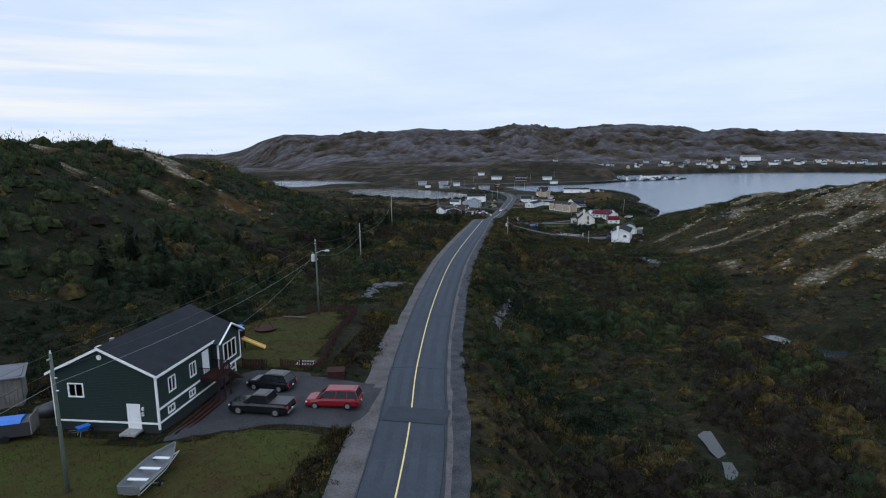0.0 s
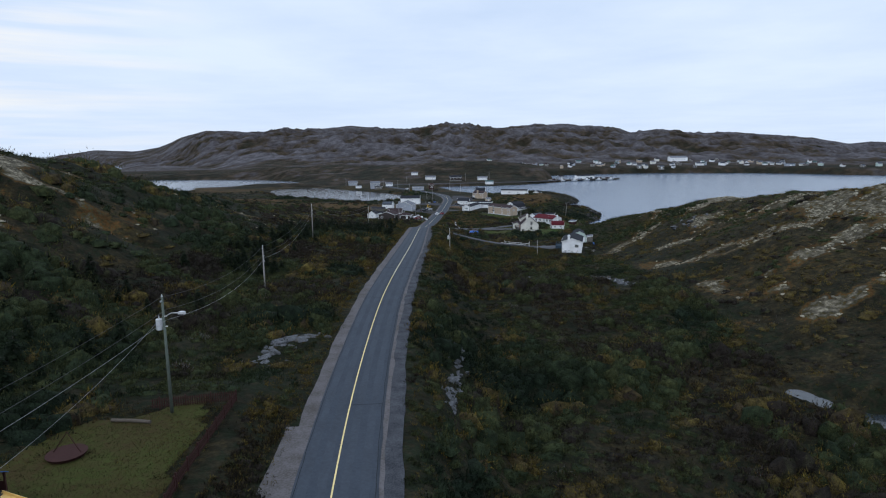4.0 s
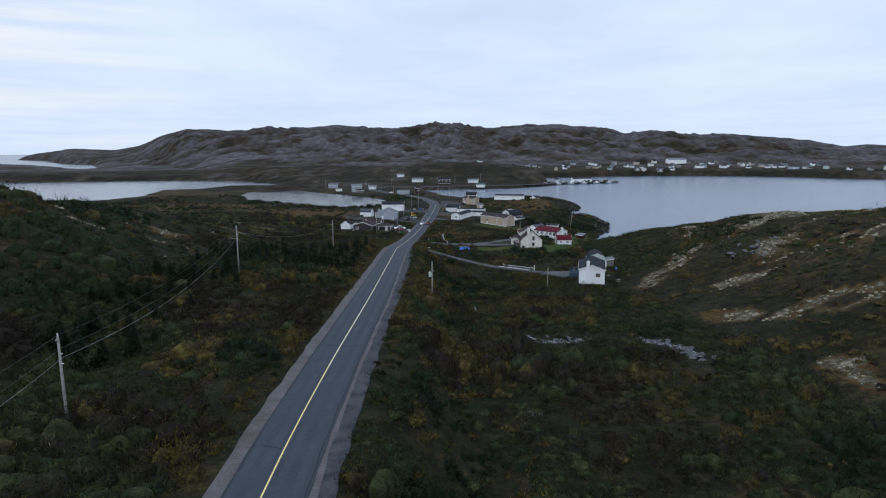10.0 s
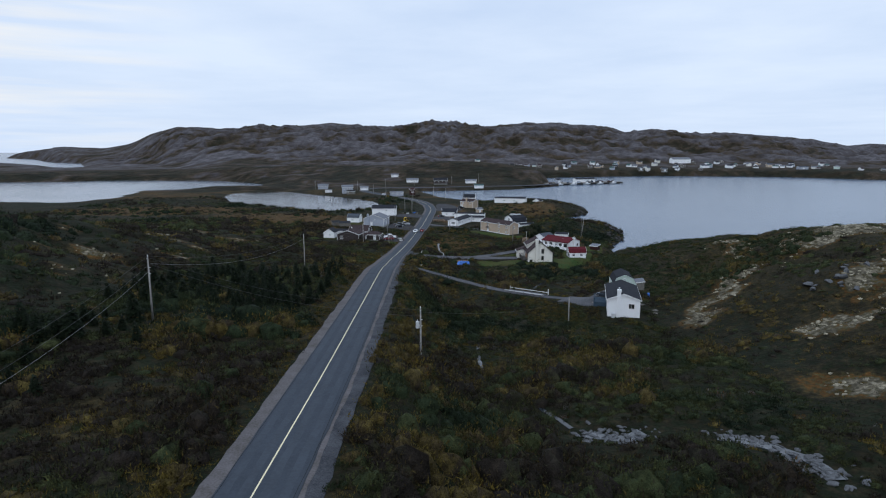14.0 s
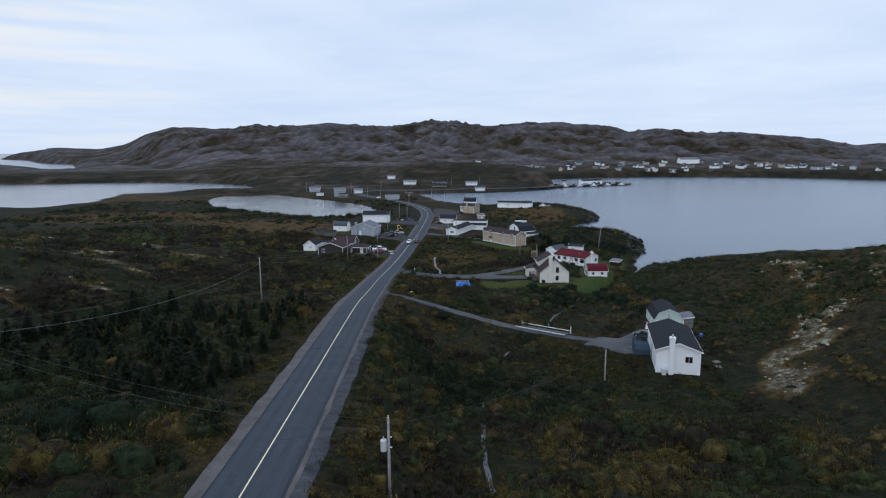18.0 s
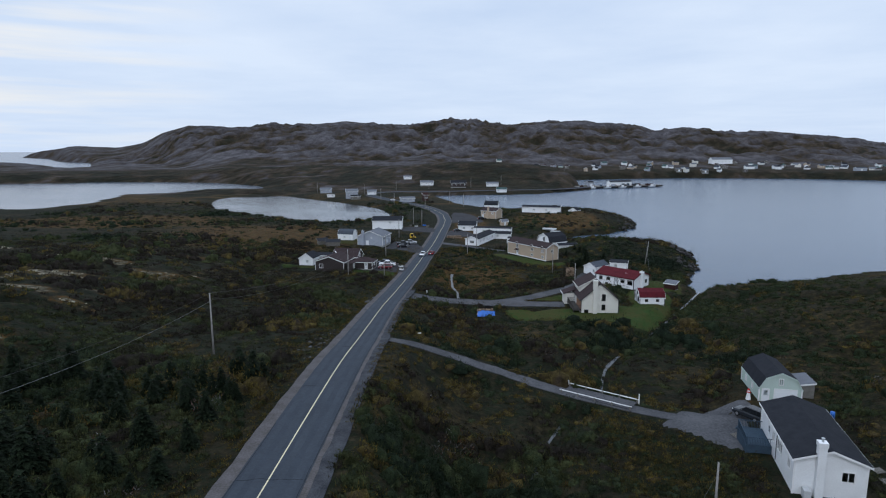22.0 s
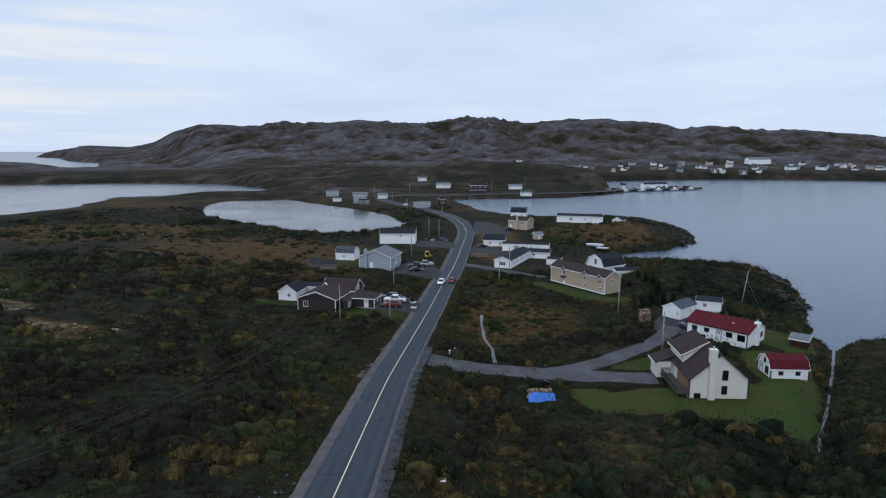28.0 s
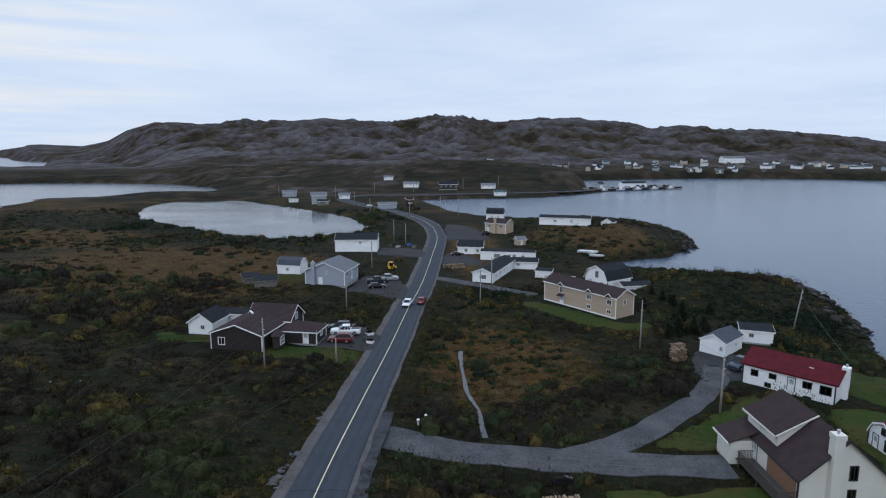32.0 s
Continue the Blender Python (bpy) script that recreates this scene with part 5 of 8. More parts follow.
            part("rim", Geo().tube([(wx, wy + sy * 0.06, r), (wx, wy + sy * 0.125, r)], r * 0.62, 12), RIM, ty)
    for sy in (-1, 1):
        part("headlight", Geo().box(X(0.28), X(0.10), sy * W * 0.38 - 0.16, sy * W * 0.38 + 0.16, hood - 0.42, hood - 0.22), LAMPLENS, t)
        part("tail_light", Geo().box(X(L) - 0.015, X(L - 0.1), sy * W * 0.41 - 0.09, sy * W * 0.41 + 0.09, end - 0.42, end - 0.14), TAILRED, t)
        part("side_mirror", Geo().box(X(a + 0.45), X(a + 0.3), sy * (W / 2 + 0.08) - 0.1, sy * (W / 2 + 0.08) + 0.1, belt - 0.02, belt + 0.15), body, t)
    part("bumper", Geo().box(X(0.1), X(-0.03), -W * 0.42, W * 0.42, 0.32, 0.52), DARKTRIM, t)
    part("bumper", Geo().box(X(L + 0.03), X(L - 0.1), -W * 0.42, W * 0.42, 0.36, 0.56), DARKTRIM if kind != "pickup" else ALU, t)
    part("number_plate", Geo().box(X(L + 0.045), X(L + 0.03), -0.15, 0.15, 0.55, 0.7), TRIM, t)
    return t


CARGLASS = mat("tinted_car_glass", (0.012, 0.014, 0.017), 0.05, vary=0.1, spec=0.3)


def boat(L, W, H, x, y, z, turn, label, pitch=0, trailer=True, inside=ALU, hull=None, name="boat", thwarts=3):
    """An open boat, bow towards its own +x."""
    t = thing(name, label, "boat", pose(x, y, z, 0, pitch, turn), "boats")
    hull = hull or CARS["hull"]
    n = 14

    def half(s):
        w = W / 2 * (1 - max(0, (s - 0.45) / 0.55) ** 2.2) * (0.86 + 0.14 * min(1, s / 0.3))
        return max(w, 0.03)

    def ring(s, ins):
        w, keel, top = half(s) - ins, 0.0 + H * 0.75 * max(0, (s - 0.62) / 0.38) ** 2 + ins * 1.4, H * (1 + 0.28 * s * s)
        xx = -L / 2 + L * s - (ins if s > 0.9 else 0) + (ins if s < 0.1 else 0)
        w = max(w, 0.015)
        return [(xx, -w, top), (xx, -w * 0.94, (top + keel) * 0.55), (xx, -w * 0.6, keel + 0.07), (xx, 0, keel), (xx, w * 0.6, keel + 0.07), (xx, w * 0.94, (top + keel) * 0.55), (xx, w, top)]

    def skin(ins, flip):
        g = Geo()
        R = [ring(i / (n - 1), ins) for i in range(n)]
        for r in R:
            g.v += r
        for i in range(n - 1):
            for j in range(6):
                q = (i * 7 + j, i * 7 + j + 1, (i + 1) * 7 + j + 1, (i + 1) * 7 + j)
                g.f.append(q[::-1] if flip else q)
        g.f.append(tuple(range(7)))
        g.f.append(tuple((n - 1) * 7 + j for j in range(7)))
        return g, R

    g, R = skin(0.0, False)
    part("hull", g, hull, t, smooth=True)
    g2, R2 = skin(0.05, True)
    part("inner_skin", g2, inside, t, smooth=True)
    for sy in (0, 6):
        part("gunwale", Geo().tube([R[i][sy] for i in range(n)], 0.045, 6), inside, t)
    for k in range(thwarts):
        s = 0.2 + 0.25 * k
        w = half(s)
        part("thwart", Geo().box(-L / 2 + L * s - 0.15, -L / 2 + L * s + 0.15, -w * 0.93, w * 0.93, H * 0.72, H * 0.78), CARS["hull"], t)
    part("transom", Geo().box(-L / 2 - 0.02, -L / 2 + 0.04, -half(0) * 0.97, half(0) * 0.97, 0.08, H), inside, t)
    if trailer:
        tr = Geo().tube([(-L / 2 + 0.2, -0.5, -0.12), (L * 0.1, -0.5, -0.12), (L * 0.58, 0, -0.12)], 0.045, 6).tube([(-L / 2 + 0.2, 0.5, -0.12), (L * 0.1, 0.5, -0.12), (L * 0.58, 0, -0.12)], 0.045, 6)
        tr.box(-L * 0.2, -L * 0.2 + 0.1, -W * 0.55, W * 0.55, -0.2, -0.1)
        f = part("trailer_frame", tr, ALU, t)
        for sy in (-1, 1):
            w = part("trailer_wheel", Geo().tube([(-L * 0.18, sy * W * 0.6 - 0.08, -0.22), (-L * 0.18, sy * W * 0.6 + 0.08, -0.22)], 0.28, 14), RUBBER, t)
            part("rim", Geo().tube([(-L * 0.18, sy * W * 0.6 - 0.09, -0.22), (-L * 0.18, sy * W * 0.6 + 0.09, -0.22)], 0.15, 10), RIM, w)
    return t


def stone(seed, rx, ry, rz, cuts=2):
    """An angular boulder."""
    rnd = random.Random(seed)
    bm = bmesh.new()
    bmesh.ops.create_icosphere(bm, subdivisions=cuts, radius=1)
    sharp = 0.48
    k = [Vector((rnd.uniform(-1, 1), rnd.uniform(-1, 1), rnd.uniform(-1, 1))).normalized() for _ in range(9)]
    for v in bm.verts:
        p = v.co.copy()
        for d in k:
            over = p.dot(d) - sharp
            if over > 0:
                p -= d * over * 0.9
        p += Vector((rnd.uniform(-1, 1), rnd.uniform(-1, 1), rnd.uniform(-1, 1))) * 0.05
        v.co = Vector((p.x * rx, p.y * ry, p.z * rz))
    me = bpy.data.meshes.new("stone")
    bm.to_mesh(me)
    bm.free()
    return me


STONES = [stone(i, 1, 0.8, 0.6) for i in range(6)]


def rocks(name, label, x, y, rx, ry, n, size, material, seed, sink=0.25, turn=0.0):
    """An outcrop: one thing with its stones as parts."""
    rnd = random.Random(seed)
    t = thing(name, label, "rocks", pose(x, y, gz(x, y)), "rock outcrops")
    for i in range(n):
        px, py = rnd.gauss(0, rx / 2), rnd.gauss(0, ry / 2)
        c, s = math.cos(radians(turn)), math.sin(radians(turn))
        px, py = px * c - py * s, px * s + py * c
        k = size * rnd.uniform(0.45, 1.3)
        key = (rnd.randrange(6), material.name)
        if key not in ROCKMESH:
            ROCKMESH[key] = STONES[key[0]].copy()
            ROCKMESH[key].materials.append(material)
        o = new("stone", ROCKMESH[key])
        o.parent = t
        o.matrix_basis = pose(px, py, gz(x + px, y + py) - gz(x, y) + k * (0.3 - sink), rnd.uniform(-18, 18), rnd.uniform(-18, 18), turn + rnd.uniform(-30, 30)) @ Matrix.Diagonal((k * rnd.uniform(0.5, 1), k * rnd.uniform(0.9, 1.7), k * rnd.uniform(0.45, 0.9), 1))
    return t


ROCKMESH = {}


def spruce_meshes(seed, h):
    """A small wind-shaped spruce: tapered trunk and whorls of drooping needle sprays."""
    r = np.random.default_rng(seed)
    tr = Geo().tube([(0, 0, -0.4), (0.03, 0.02, h * 0.5), (0, 0, h)], 0.045 * h ** 0.7, 7, 0.012)
    for k in range(10):
        a, zz = k * 2.4, h * (0.12 + 0.08 * k)
        tr.tube([(0, 0, zz), (math.cos(a) * 0.25 * (h - zz), math.sin(a) * 0.25 * (h - zz), zz - 0.05 * h)], 0.02, 4, 0.006)
    n = int(170 + 60 * h)
    zz = h * (1 - np.sqrt(r.random(n))) * 0.97 + 0.04 * h
    rad = (h - zz) * 0.30 * (0.35 + 0.65 * r.random(n)) + 0.05
    a = r.random(n) * 6.283
    c = np.stack([np.cos(a) * rad, np.sin(a) * rad, zz - rad * 0.25], 1)
    out = np.stack([np.cos(a), np.sin(a), -0.35 + 0.2 * r.random(n)], 1)
    side = np.stack([-np.sin(a), np.cos(a), np.zeros(n)], 1)
    ln, wd = 0.17 * h ** 0.6 * (0.6 + r.random(n))[:, None], 0.09 * h ** 0.6 * (0.6 + r.random(n))[:, None]
    v = np.stack([c - out * ln * 0.5, c + side * wd, c + out * ln, c - side * wd], 1).reshape(-1, 3)
    q = np.arange(len(v)).reshape(-1, 4)
    return tr, np_mesh("crown", v, q, LEAF, "tint", np.repeat(r.uniform(0.0, 0.12, n), 4), smooth=False)


def bush_mesh(name, xs, ys, zs, rad, hgt, tint, leaves, size, seed, material=LEAF, core=0.0, fill=0.64, rings=(94, 52, 0), seg=6, vary=0.035, slim=0.24):
    """Many shrubs in one mesh of triangles: the dense heart of every larger shrub, and loose leafy sprays over and round it."""
    r = np.random.default_rng(seed)
    n = len(xs)
    lump = lambda a, el, k: 1 + np.sin(np.minimum(el, 1.57)) * (0.24 * np.sin(a * 2 + k * 1.7) + 0.20 * np.sin(a * 3 + el * 3 + k)) + 0.13 * np.sin(el * 6 + k * 2.3)  # noqa: E731
    V, T, C = [], [], []
    if leaves:
        N = n * leaves
        k = np.repeat(np.arange(n), leaves)
        a, u = r.random(N) * 6.2832, r.random(N)
        el = np.arccos(1 - u * 1.0)
        ra = (fill - 0.02 + (1.16 - fill) * r.random(N) ** 1.15) * lump(a, el, k) if core else (0.35 + 0.7 * r.random(N) ** 0.6) * lump(a, el, k)
        d = np.stack([np.sin(el) * np.cos(a), np.sin(el) * np.sin(a), np.cos(el)], 1)
        c = d * ra[:, None] * np.stack([rad[k], rad[k], hgt[k]], 1) + np.stack([xs[k], ys[k], zs[k]], 1)
        t1 = d * 0.45 + r.normal(0, 0.36, (N, 3))
        t1[:, 2] += 0.55
        t1 /= np.linalg.norm(t1, axis=1)[:, None]
        t2 = np.cross(t1, r.normal(0, 1, (N, 3)))
        t2 /= np.linalg.norm(t2, axis=1)[:, None]
        s = (size * (0.5 + 0.9 * r.random(N)) * (0.7 + 0.3 * np.minimum(rad[k], 2)))[:, None]
        V.append(np.stack([c - t1 * s * 0.6 + t2 * s * slim, c + t1 * s, c - t1 * s * 0.6 - t2 * s * slim], 1).reshape(-1, 3))
        T.append(np.arange(3 * N).reshape(-1, 3))
        C.append(np.clip(np.repeat(tint[k] + r.normal(0, vary, N), 3), 0, 1))
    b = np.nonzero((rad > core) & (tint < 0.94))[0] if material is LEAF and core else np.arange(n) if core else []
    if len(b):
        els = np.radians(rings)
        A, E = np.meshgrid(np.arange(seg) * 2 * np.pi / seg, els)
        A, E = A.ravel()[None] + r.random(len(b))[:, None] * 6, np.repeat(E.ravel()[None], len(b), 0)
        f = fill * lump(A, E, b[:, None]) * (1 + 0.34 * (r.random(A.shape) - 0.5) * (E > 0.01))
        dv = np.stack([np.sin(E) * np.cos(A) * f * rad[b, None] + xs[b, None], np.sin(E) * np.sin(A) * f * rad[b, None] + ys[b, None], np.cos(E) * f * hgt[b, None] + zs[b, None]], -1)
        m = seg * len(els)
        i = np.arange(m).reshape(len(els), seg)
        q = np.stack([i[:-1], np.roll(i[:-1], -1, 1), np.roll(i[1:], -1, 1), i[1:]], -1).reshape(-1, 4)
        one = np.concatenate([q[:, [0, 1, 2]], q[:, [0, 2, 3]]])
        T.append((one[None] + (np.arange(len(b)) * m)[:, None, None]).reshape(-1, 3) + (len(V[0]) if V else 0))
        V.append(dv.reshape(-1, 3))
        inner = np.where(tint[b] > 0.64, 0.66, np.where(tint[b] > 0.42, 0.5, tint[b] * 0.7)) if material is LEAF else tint[b]  # twigs inside: their shade is put into a darker tint
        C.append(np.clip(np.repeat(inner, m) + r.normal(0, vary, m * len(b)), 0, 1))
    me = np_mesh(name, np.concatenate(V), np.concatenate(T), material, "tint", np.concatenate(C), smooth=False)
    flags = np.ones(len(me.polygons), bool)
    flags[:n * leaves] = False
    me.polygons.foreach_set("use_smooth", flags)
    return me

# ---- the green house and its yard ----
W3, W2 = 1.5, 0.95
t = house("dark green raised bungalow with white trim and a charcoal roof", -34.9, 54.35, 22.75, 90, 13.7, 9.4, 4.85, 2.15, GREEN, SHINGLE, front=[("w", -4.6, 2.6, 0.95, 1.2), ("w", -1.2, 2.6, 0.95, 1.2), ("d", 1.1, 2.0, 0.95, 2.1), ("w", -5.0, 0.85, 0.9, 0.5), ("w", -1.6, 0.85, 0.9, 0.5)],
          left=[("w", -2.6, 2.7, 1.3, 1.1), ("d", 2.5, 0.0, 1.0, 2.1)], right=[("w", 0, 2.6, 1.2, 1.1)], back=[("w", -3, 2.6, 1.0, 1.1), ("w", 3, 2.6, 1.0, 1.1)], skirt=DARKTRIM)
part("sill_band", Geo().box(-6.9, 6.9, -4.76, -4.70, 1.62, 1.80).box(-6.9, 6.9, -4.76, -4.70, 0.45, 0.60).box(-6.91, -6.85, -4.7, 2.0, 0.45, 0.60), TRIM, t, "white horizontal trim band")
part("skirting", Geo().box(-6.88, -6.84, 2.0, 4.7, 0.45, 0.60), TRIM, t)
bay = Geo().box(2.35, 6.9, -5.35, -4.68, 1.6, 4.6).prism([(2.35, 4.6), (6.9, 4.6), (4.63, 5.75)], -5.35, -2.0, "y")
part("bay_wall", bay, GREEN, t)
part("bay_roof", Geo().sheet([(1.95, -5.75, 4.55), (4.63, -5.75, 5.95), (4.63, -1.2, 5.95), (1.95, -1.2, 4.55)], 0.12).sheet([(7.3, -5.75, 4.55), (4.63, -5.75, 5.95), (4.63, -1.2, 5.95), (7.3, -1.2, 4.55)], 0.12), SHINGLE, t)
part("bay_fascia", Geo().tube([(1.95, -5.77, 4.5), (4.63, -5.77, 5.9), (7.3, -5.77, 4.5)], 0.11, 4).box(2.3, 2.45, -5.42, -5.3, 1.6, 4.6).box(6.8, 6.95, -5.42, -5.3, 1.6, 4.6).box(2.35, 6.9, -5.42, -5.34, 1.55, 1.72), TRIM, t)
opening(t, "w", 4.65, 2.3, 2.5, 1.7, pose(0, -5.35, 0), TRIM, True)
opening(t, "w", 3.6, 0.9, 1.0, 0.5, pose(0, -4.7, 0), TRIM, True)
opening(t, "w", 5.5, 0.9, 1.0, 0.5, pose(0, -4.7, 0), TRIM, True)
steps_and_deck(t, -0.2, 2.2, -6.6, -4.75, 1.95, REDBROWN, "right")
part("vent_pipe", Geo().tube([(-1.5, 1.6, 6.0), (-1.5, 1.6, 6.9)], 0.07, 8), DARKTRIM, t)
part("roof_vent", Geo().box(-3.6, -3.3, 1.2, 1.5, 6.5, 6.75), ALU, t)
part("gable_vent", Geo().tube([(-6.89, 0.1, 6.2), (-6.95, 0.1, 6.2)], 0.22, 14), TRIM, t)
part("wall_lamp", Geo().box(-7.0, -6.85, -3.45, -3.3, 1.7, 1.95), LAMPLENS, t)
part("meter_box", Geo().box(-7.0, -6.85, -3.45, -3.25, 1.2, 1.5), CAN, t)
part("door_slab", Geo().box(-8.05, -6.9, -3.2, -1.8, -0.15, 0.03), CONCRETE, t)

t = thing("storage_shed", "grey weathered board shed beside the yard", "shed", pose(-49.2, 51.8, 22.8, 0, 0, 38))
for m, w in ((pose(0, -2, 0), 4.2), (pose(0, 2, 0, 0, 0, 180), 4.2), (pose(2.1, 0, 0, 0, 0, 90), 4), (pose(-2.1, 0, 0, 0, 0, -90), 4)):
    part("wall", panel(Geo(), w, -0.8, 2.7, [], 0.1, None), OLDWOOD, t, m=m)
part("roof", Geo().sheet([(-2.4, -2.3, 2.9), (2.4, -2.3, 2.6), (2.4, 2.3, 2.6), (-2.4, 2.3, 2.9)], 0.12), GREYROOF, t)
for k in range(12):
    part("board", Geo().box(-2.05 + k * 0.345, -1.75 + k * 0.345, -2.05, -2.0, -0.3, 2.65), OLDWOOD, t)

t = thing("utility_trailer", "dark utility trailer under a blue tarpaulin", "trailer", pose(-42.2, 45.3, 22.5, 0, 0, 24), "")
part("trailer_box", Geo().box(-1.8, 1.8, -0.9, 0.9, 0.45, 1.6), DARKTRIM, t)
part("tarpaulin", Geo().prism([(-0.95, 1.58), (-0.5, 1.8), (0.4, 1.84), (0.95, 1.6)], -1.7, 1.2, "x"), TARP, t, "blue tarpaulin")
part("tailgate", Geo().box(1.85, 1.95, -0.9, 0.9, 0.5, 2.0), OLDWOOD, t)
part("drawbar", Geo().tube([(-1.8, 0, 0.5), (-3.0, 0, 0.45)], 0.05, 6), DARKTRIM, t)
for sy in (-1, 1):
    part("wheel", Geo().tube([(0, sy * 1.0 - 0.1, 0.33), (0, sy * 1.0 + 0.1, 0.33)], 0.33, 14), RUBBER, t)

t = thing("covered_quad_bike", "quad bike under a black cover beside the house", "quad bike", pose(-42.3, 49.6, 22.6, 0, 0, 20))
part("cover", loft(Geo(), [[(-1.1, -0.5, -0.05), (-1.1, 0.5, -0.05), (-1.0, 0.35, 0.8), (-1.0, -0.35, 0.8)], [(-0.3, -0.62, -0.05), (-0.3, 0.62, -0.05), (-0.3, 0.4, 1.0), (-0.3, -0.4, 1.0)], [(0.4, -0.62, -0.05), (0.4, 0.62, -0.05), (0.4, 0.35, 1.25), (0.4, -0.35, 1.25)], [(1.15, -0.5, -0.05), (1.15, 0.5, -0.05), (1.05, 0.35, 0.75), (1.05, -0.35, 0.75)]]), DARKTRIM, t, "black wrinkled cover", True)
part("hem_rope", Geo().tube([(-1.12, -0.52, 0.1), (1.17, -0.52, 0.1), (1.17, 0.52, 0.1), (-1.12, 0.52, 0.1), (-1.12, -0.52, 0.1)], 0.025, 5), RUBBER, t)

t = thing("wheelbarrow", "blue wheelbarrow standing by the house wall", "wheelbarrow", pose(-36.4, 46.5, 22.55, 0, 0, 60))
part("tray", loft(Geo(), [[(-0.35, -0.25, 0.4), (-0.35, 0.25, 0.4), (0.3, 0.2, 0.4), (0.3, -0.2, 0.4)], [(-0.5, -0.38, 0.75), (-0.5, 0.38, 0.75), (0.5, 0.33, 0.75), (0.5, -0.33, 0.75)]]), TARP, t)
part("wheel", Geo().tube([(0.55, -0.06, 0.24), (0.55, 0.06, 0.24)], 0.24, 12), RUBBER, t)
for sy in (-0.25, 0.25):
    part("handle", Geo().tube([(0.55, sy * 0.3, 0.24), (-0.3, sy, 0.42), (-1.0, sy * 1.2, 0.62)], 0.025, 6), OLDWOOD, t)
    part("leg", Geo().tube([(-0.3, sy, 0.42), (-0.4, sy, 0.0)], 0.025, 6), ALU, t)
t = thing("oil_tank_shelter", "small white metal box on a stand behind the house", "box", pose(-42.5, 57.5, 23.0))
part("cabinet", Geo().box(-0.5, 0.5, -0.4, 0.4, 2.0, 3.4), CAN, t)
for sx in (-0.4, 0.4):
    for sy in (-0.3, 0.3):
        part("leg", Geo().box(sx - 0.05, sx + 0.05, sy - 0.05, sy + 0.05, -0.5, 2.0), OLDWOOD, t)
t = thing("timber_wall", "low timber retaining beams along the driveway", "timbers", pose(-29.2, 51.5, 22.35, 0, 0, 90))
for k in range(3):
    part("beam", Geo().box(-4.5 + 0.3 * k, 3.2 + 0.2 * k, -0.1 - 0.45 * k, 0.1 - 0.45 * k, -0.1, 0.22 - 0.05 * k), REDBROWN, t)
t = thing("refuse_box", "red-brown wooden refuse box beside the driveway", "box", pose(-19.3, 61.4, 22.05, 0, 0, 8))
part("crate", Geo().box(-0.8, 0.8, -0.45, 0.45, 0, 1.0), REDBROWN, t)
part("lid", Geo().sheet([(-0.9, -0.55, 1.02), (0.9, -0.55, 1.02), (0.9, 0.55, 1.2), (-0.9, 0.55, 1.2)], 0.06), REDBROWN, t)
for k in range(6):
    part("slat", Geo().box(-0.79 + k * 0.27, -0.56 + k * 0.27, -0.48, -0.45, 0.04, 0.96), REDBROWN, t)
boat(6.0, 1.9, 0.66, -26.6, 41.0, 22.75, 92, "open aluminium motor boat on a trailer, on the grass", inside=DULLGREY)
vehicle("pickup", "black", -23.6, 52.9, 22.2, 176, "black crew-cab pickup truck with a covered bed, parked", cap=True)
vehicle("suv", "black", -25.0, 58.3, 22.2, 172, "black estate car parked by the fence")
vehicle("van", "red", -17.5, 55.0, 22.1, 182, "red minivan parked at the end of the driveway")


def fence(pts, label, gap=0.2, h=1.0, skip=()):
    t = thing("picket_fence", label, "fence", pose(*pts[0], gz(*pts[0])))
    z0, (x0, y0) = gz(*pts[0]), pts[0]
    slat = Geo().box(-0.05, 0.05, -0.012, 0.012, 0.08, h).mesh("slat", REDBROWN)
    post = Geo().box(-0.06, 0.06, -0.06, 0.06, -0.4, h + 0.12).mesh("post", REDBROWN)
    rails = Geo()
    for (xa, ya), (xb, yb) in zip(pts, pts[1:]):
        d, a = math.hypot(xb - xa, yb - ya), math.degrees(math.atan2(yb - ya, xb - xa))
        for k in range(round(d / gap)):
            px, py = xa + (xb - xa) * k * gap / d, ya + (yb - ya) * k * gap / d
            o = part("slat", slat, REDBROWN, t, m=pose(px - x0, py - y0, gz(px, py) - z0, 0, 0, a))
        for k in range(round(d / 2.2) + 1):
            px, py = xa + (xb - xa) * min(k * 2.2 / d, 1), ya + (yb - ya) * min(k * 2.2 / d, 1)
            part("post", post, REDBROWN, t, m=pose(px - x0, py - y0, gz(px, py) - z0, 0, 0, a))
        for hh in (0.3, 0.8):
            part("rail", Geo().tube([(xa - x0, ya - y0, gz(xa, ya) - z0 + hh), (xb - x0, yb - y0, gz(xb, yb) - z0 + hh)], 0.035, 4), REDBROWN, t)
    return t


fence([(-21.4, 62.9), (-23.0, 72), (-24.0, 86.6), (-31.2, 84.8)], "red-brown picket fence round the lawn")
fence([(-30.2, 62.9), (-27.3, 62.9)], "red-brown picket fence beside the house", 0.18)
fence([(-25.9, 63.0), (-21.6, 62.9)], "red-brown picket fence by the driveway", 0.18)

t = thing("play_tower", "brown wooden climbing frame with blue canopy and slide", "play set", pose(-34.0, 68.6, 22.5, 0, 0, 8))
for sx in (-1.1, 1.1):
    for sy in (-0.7, 0.7):
        part("post", Geo().box(sx - 0.06, sx + 0.06, sy - 0.06, sy + 0.06, -0.3, 2.6), REDBROWN, t)
part("platform", Geo().box(-1.15, 1.15, -0.75, 0.75, 1.25, 1.35), DECK, t)
part("side_panel", Geo().box(-1.15, 1.15, 0.7, 0.75, 1.35, 2.0), REDBROWN, t)
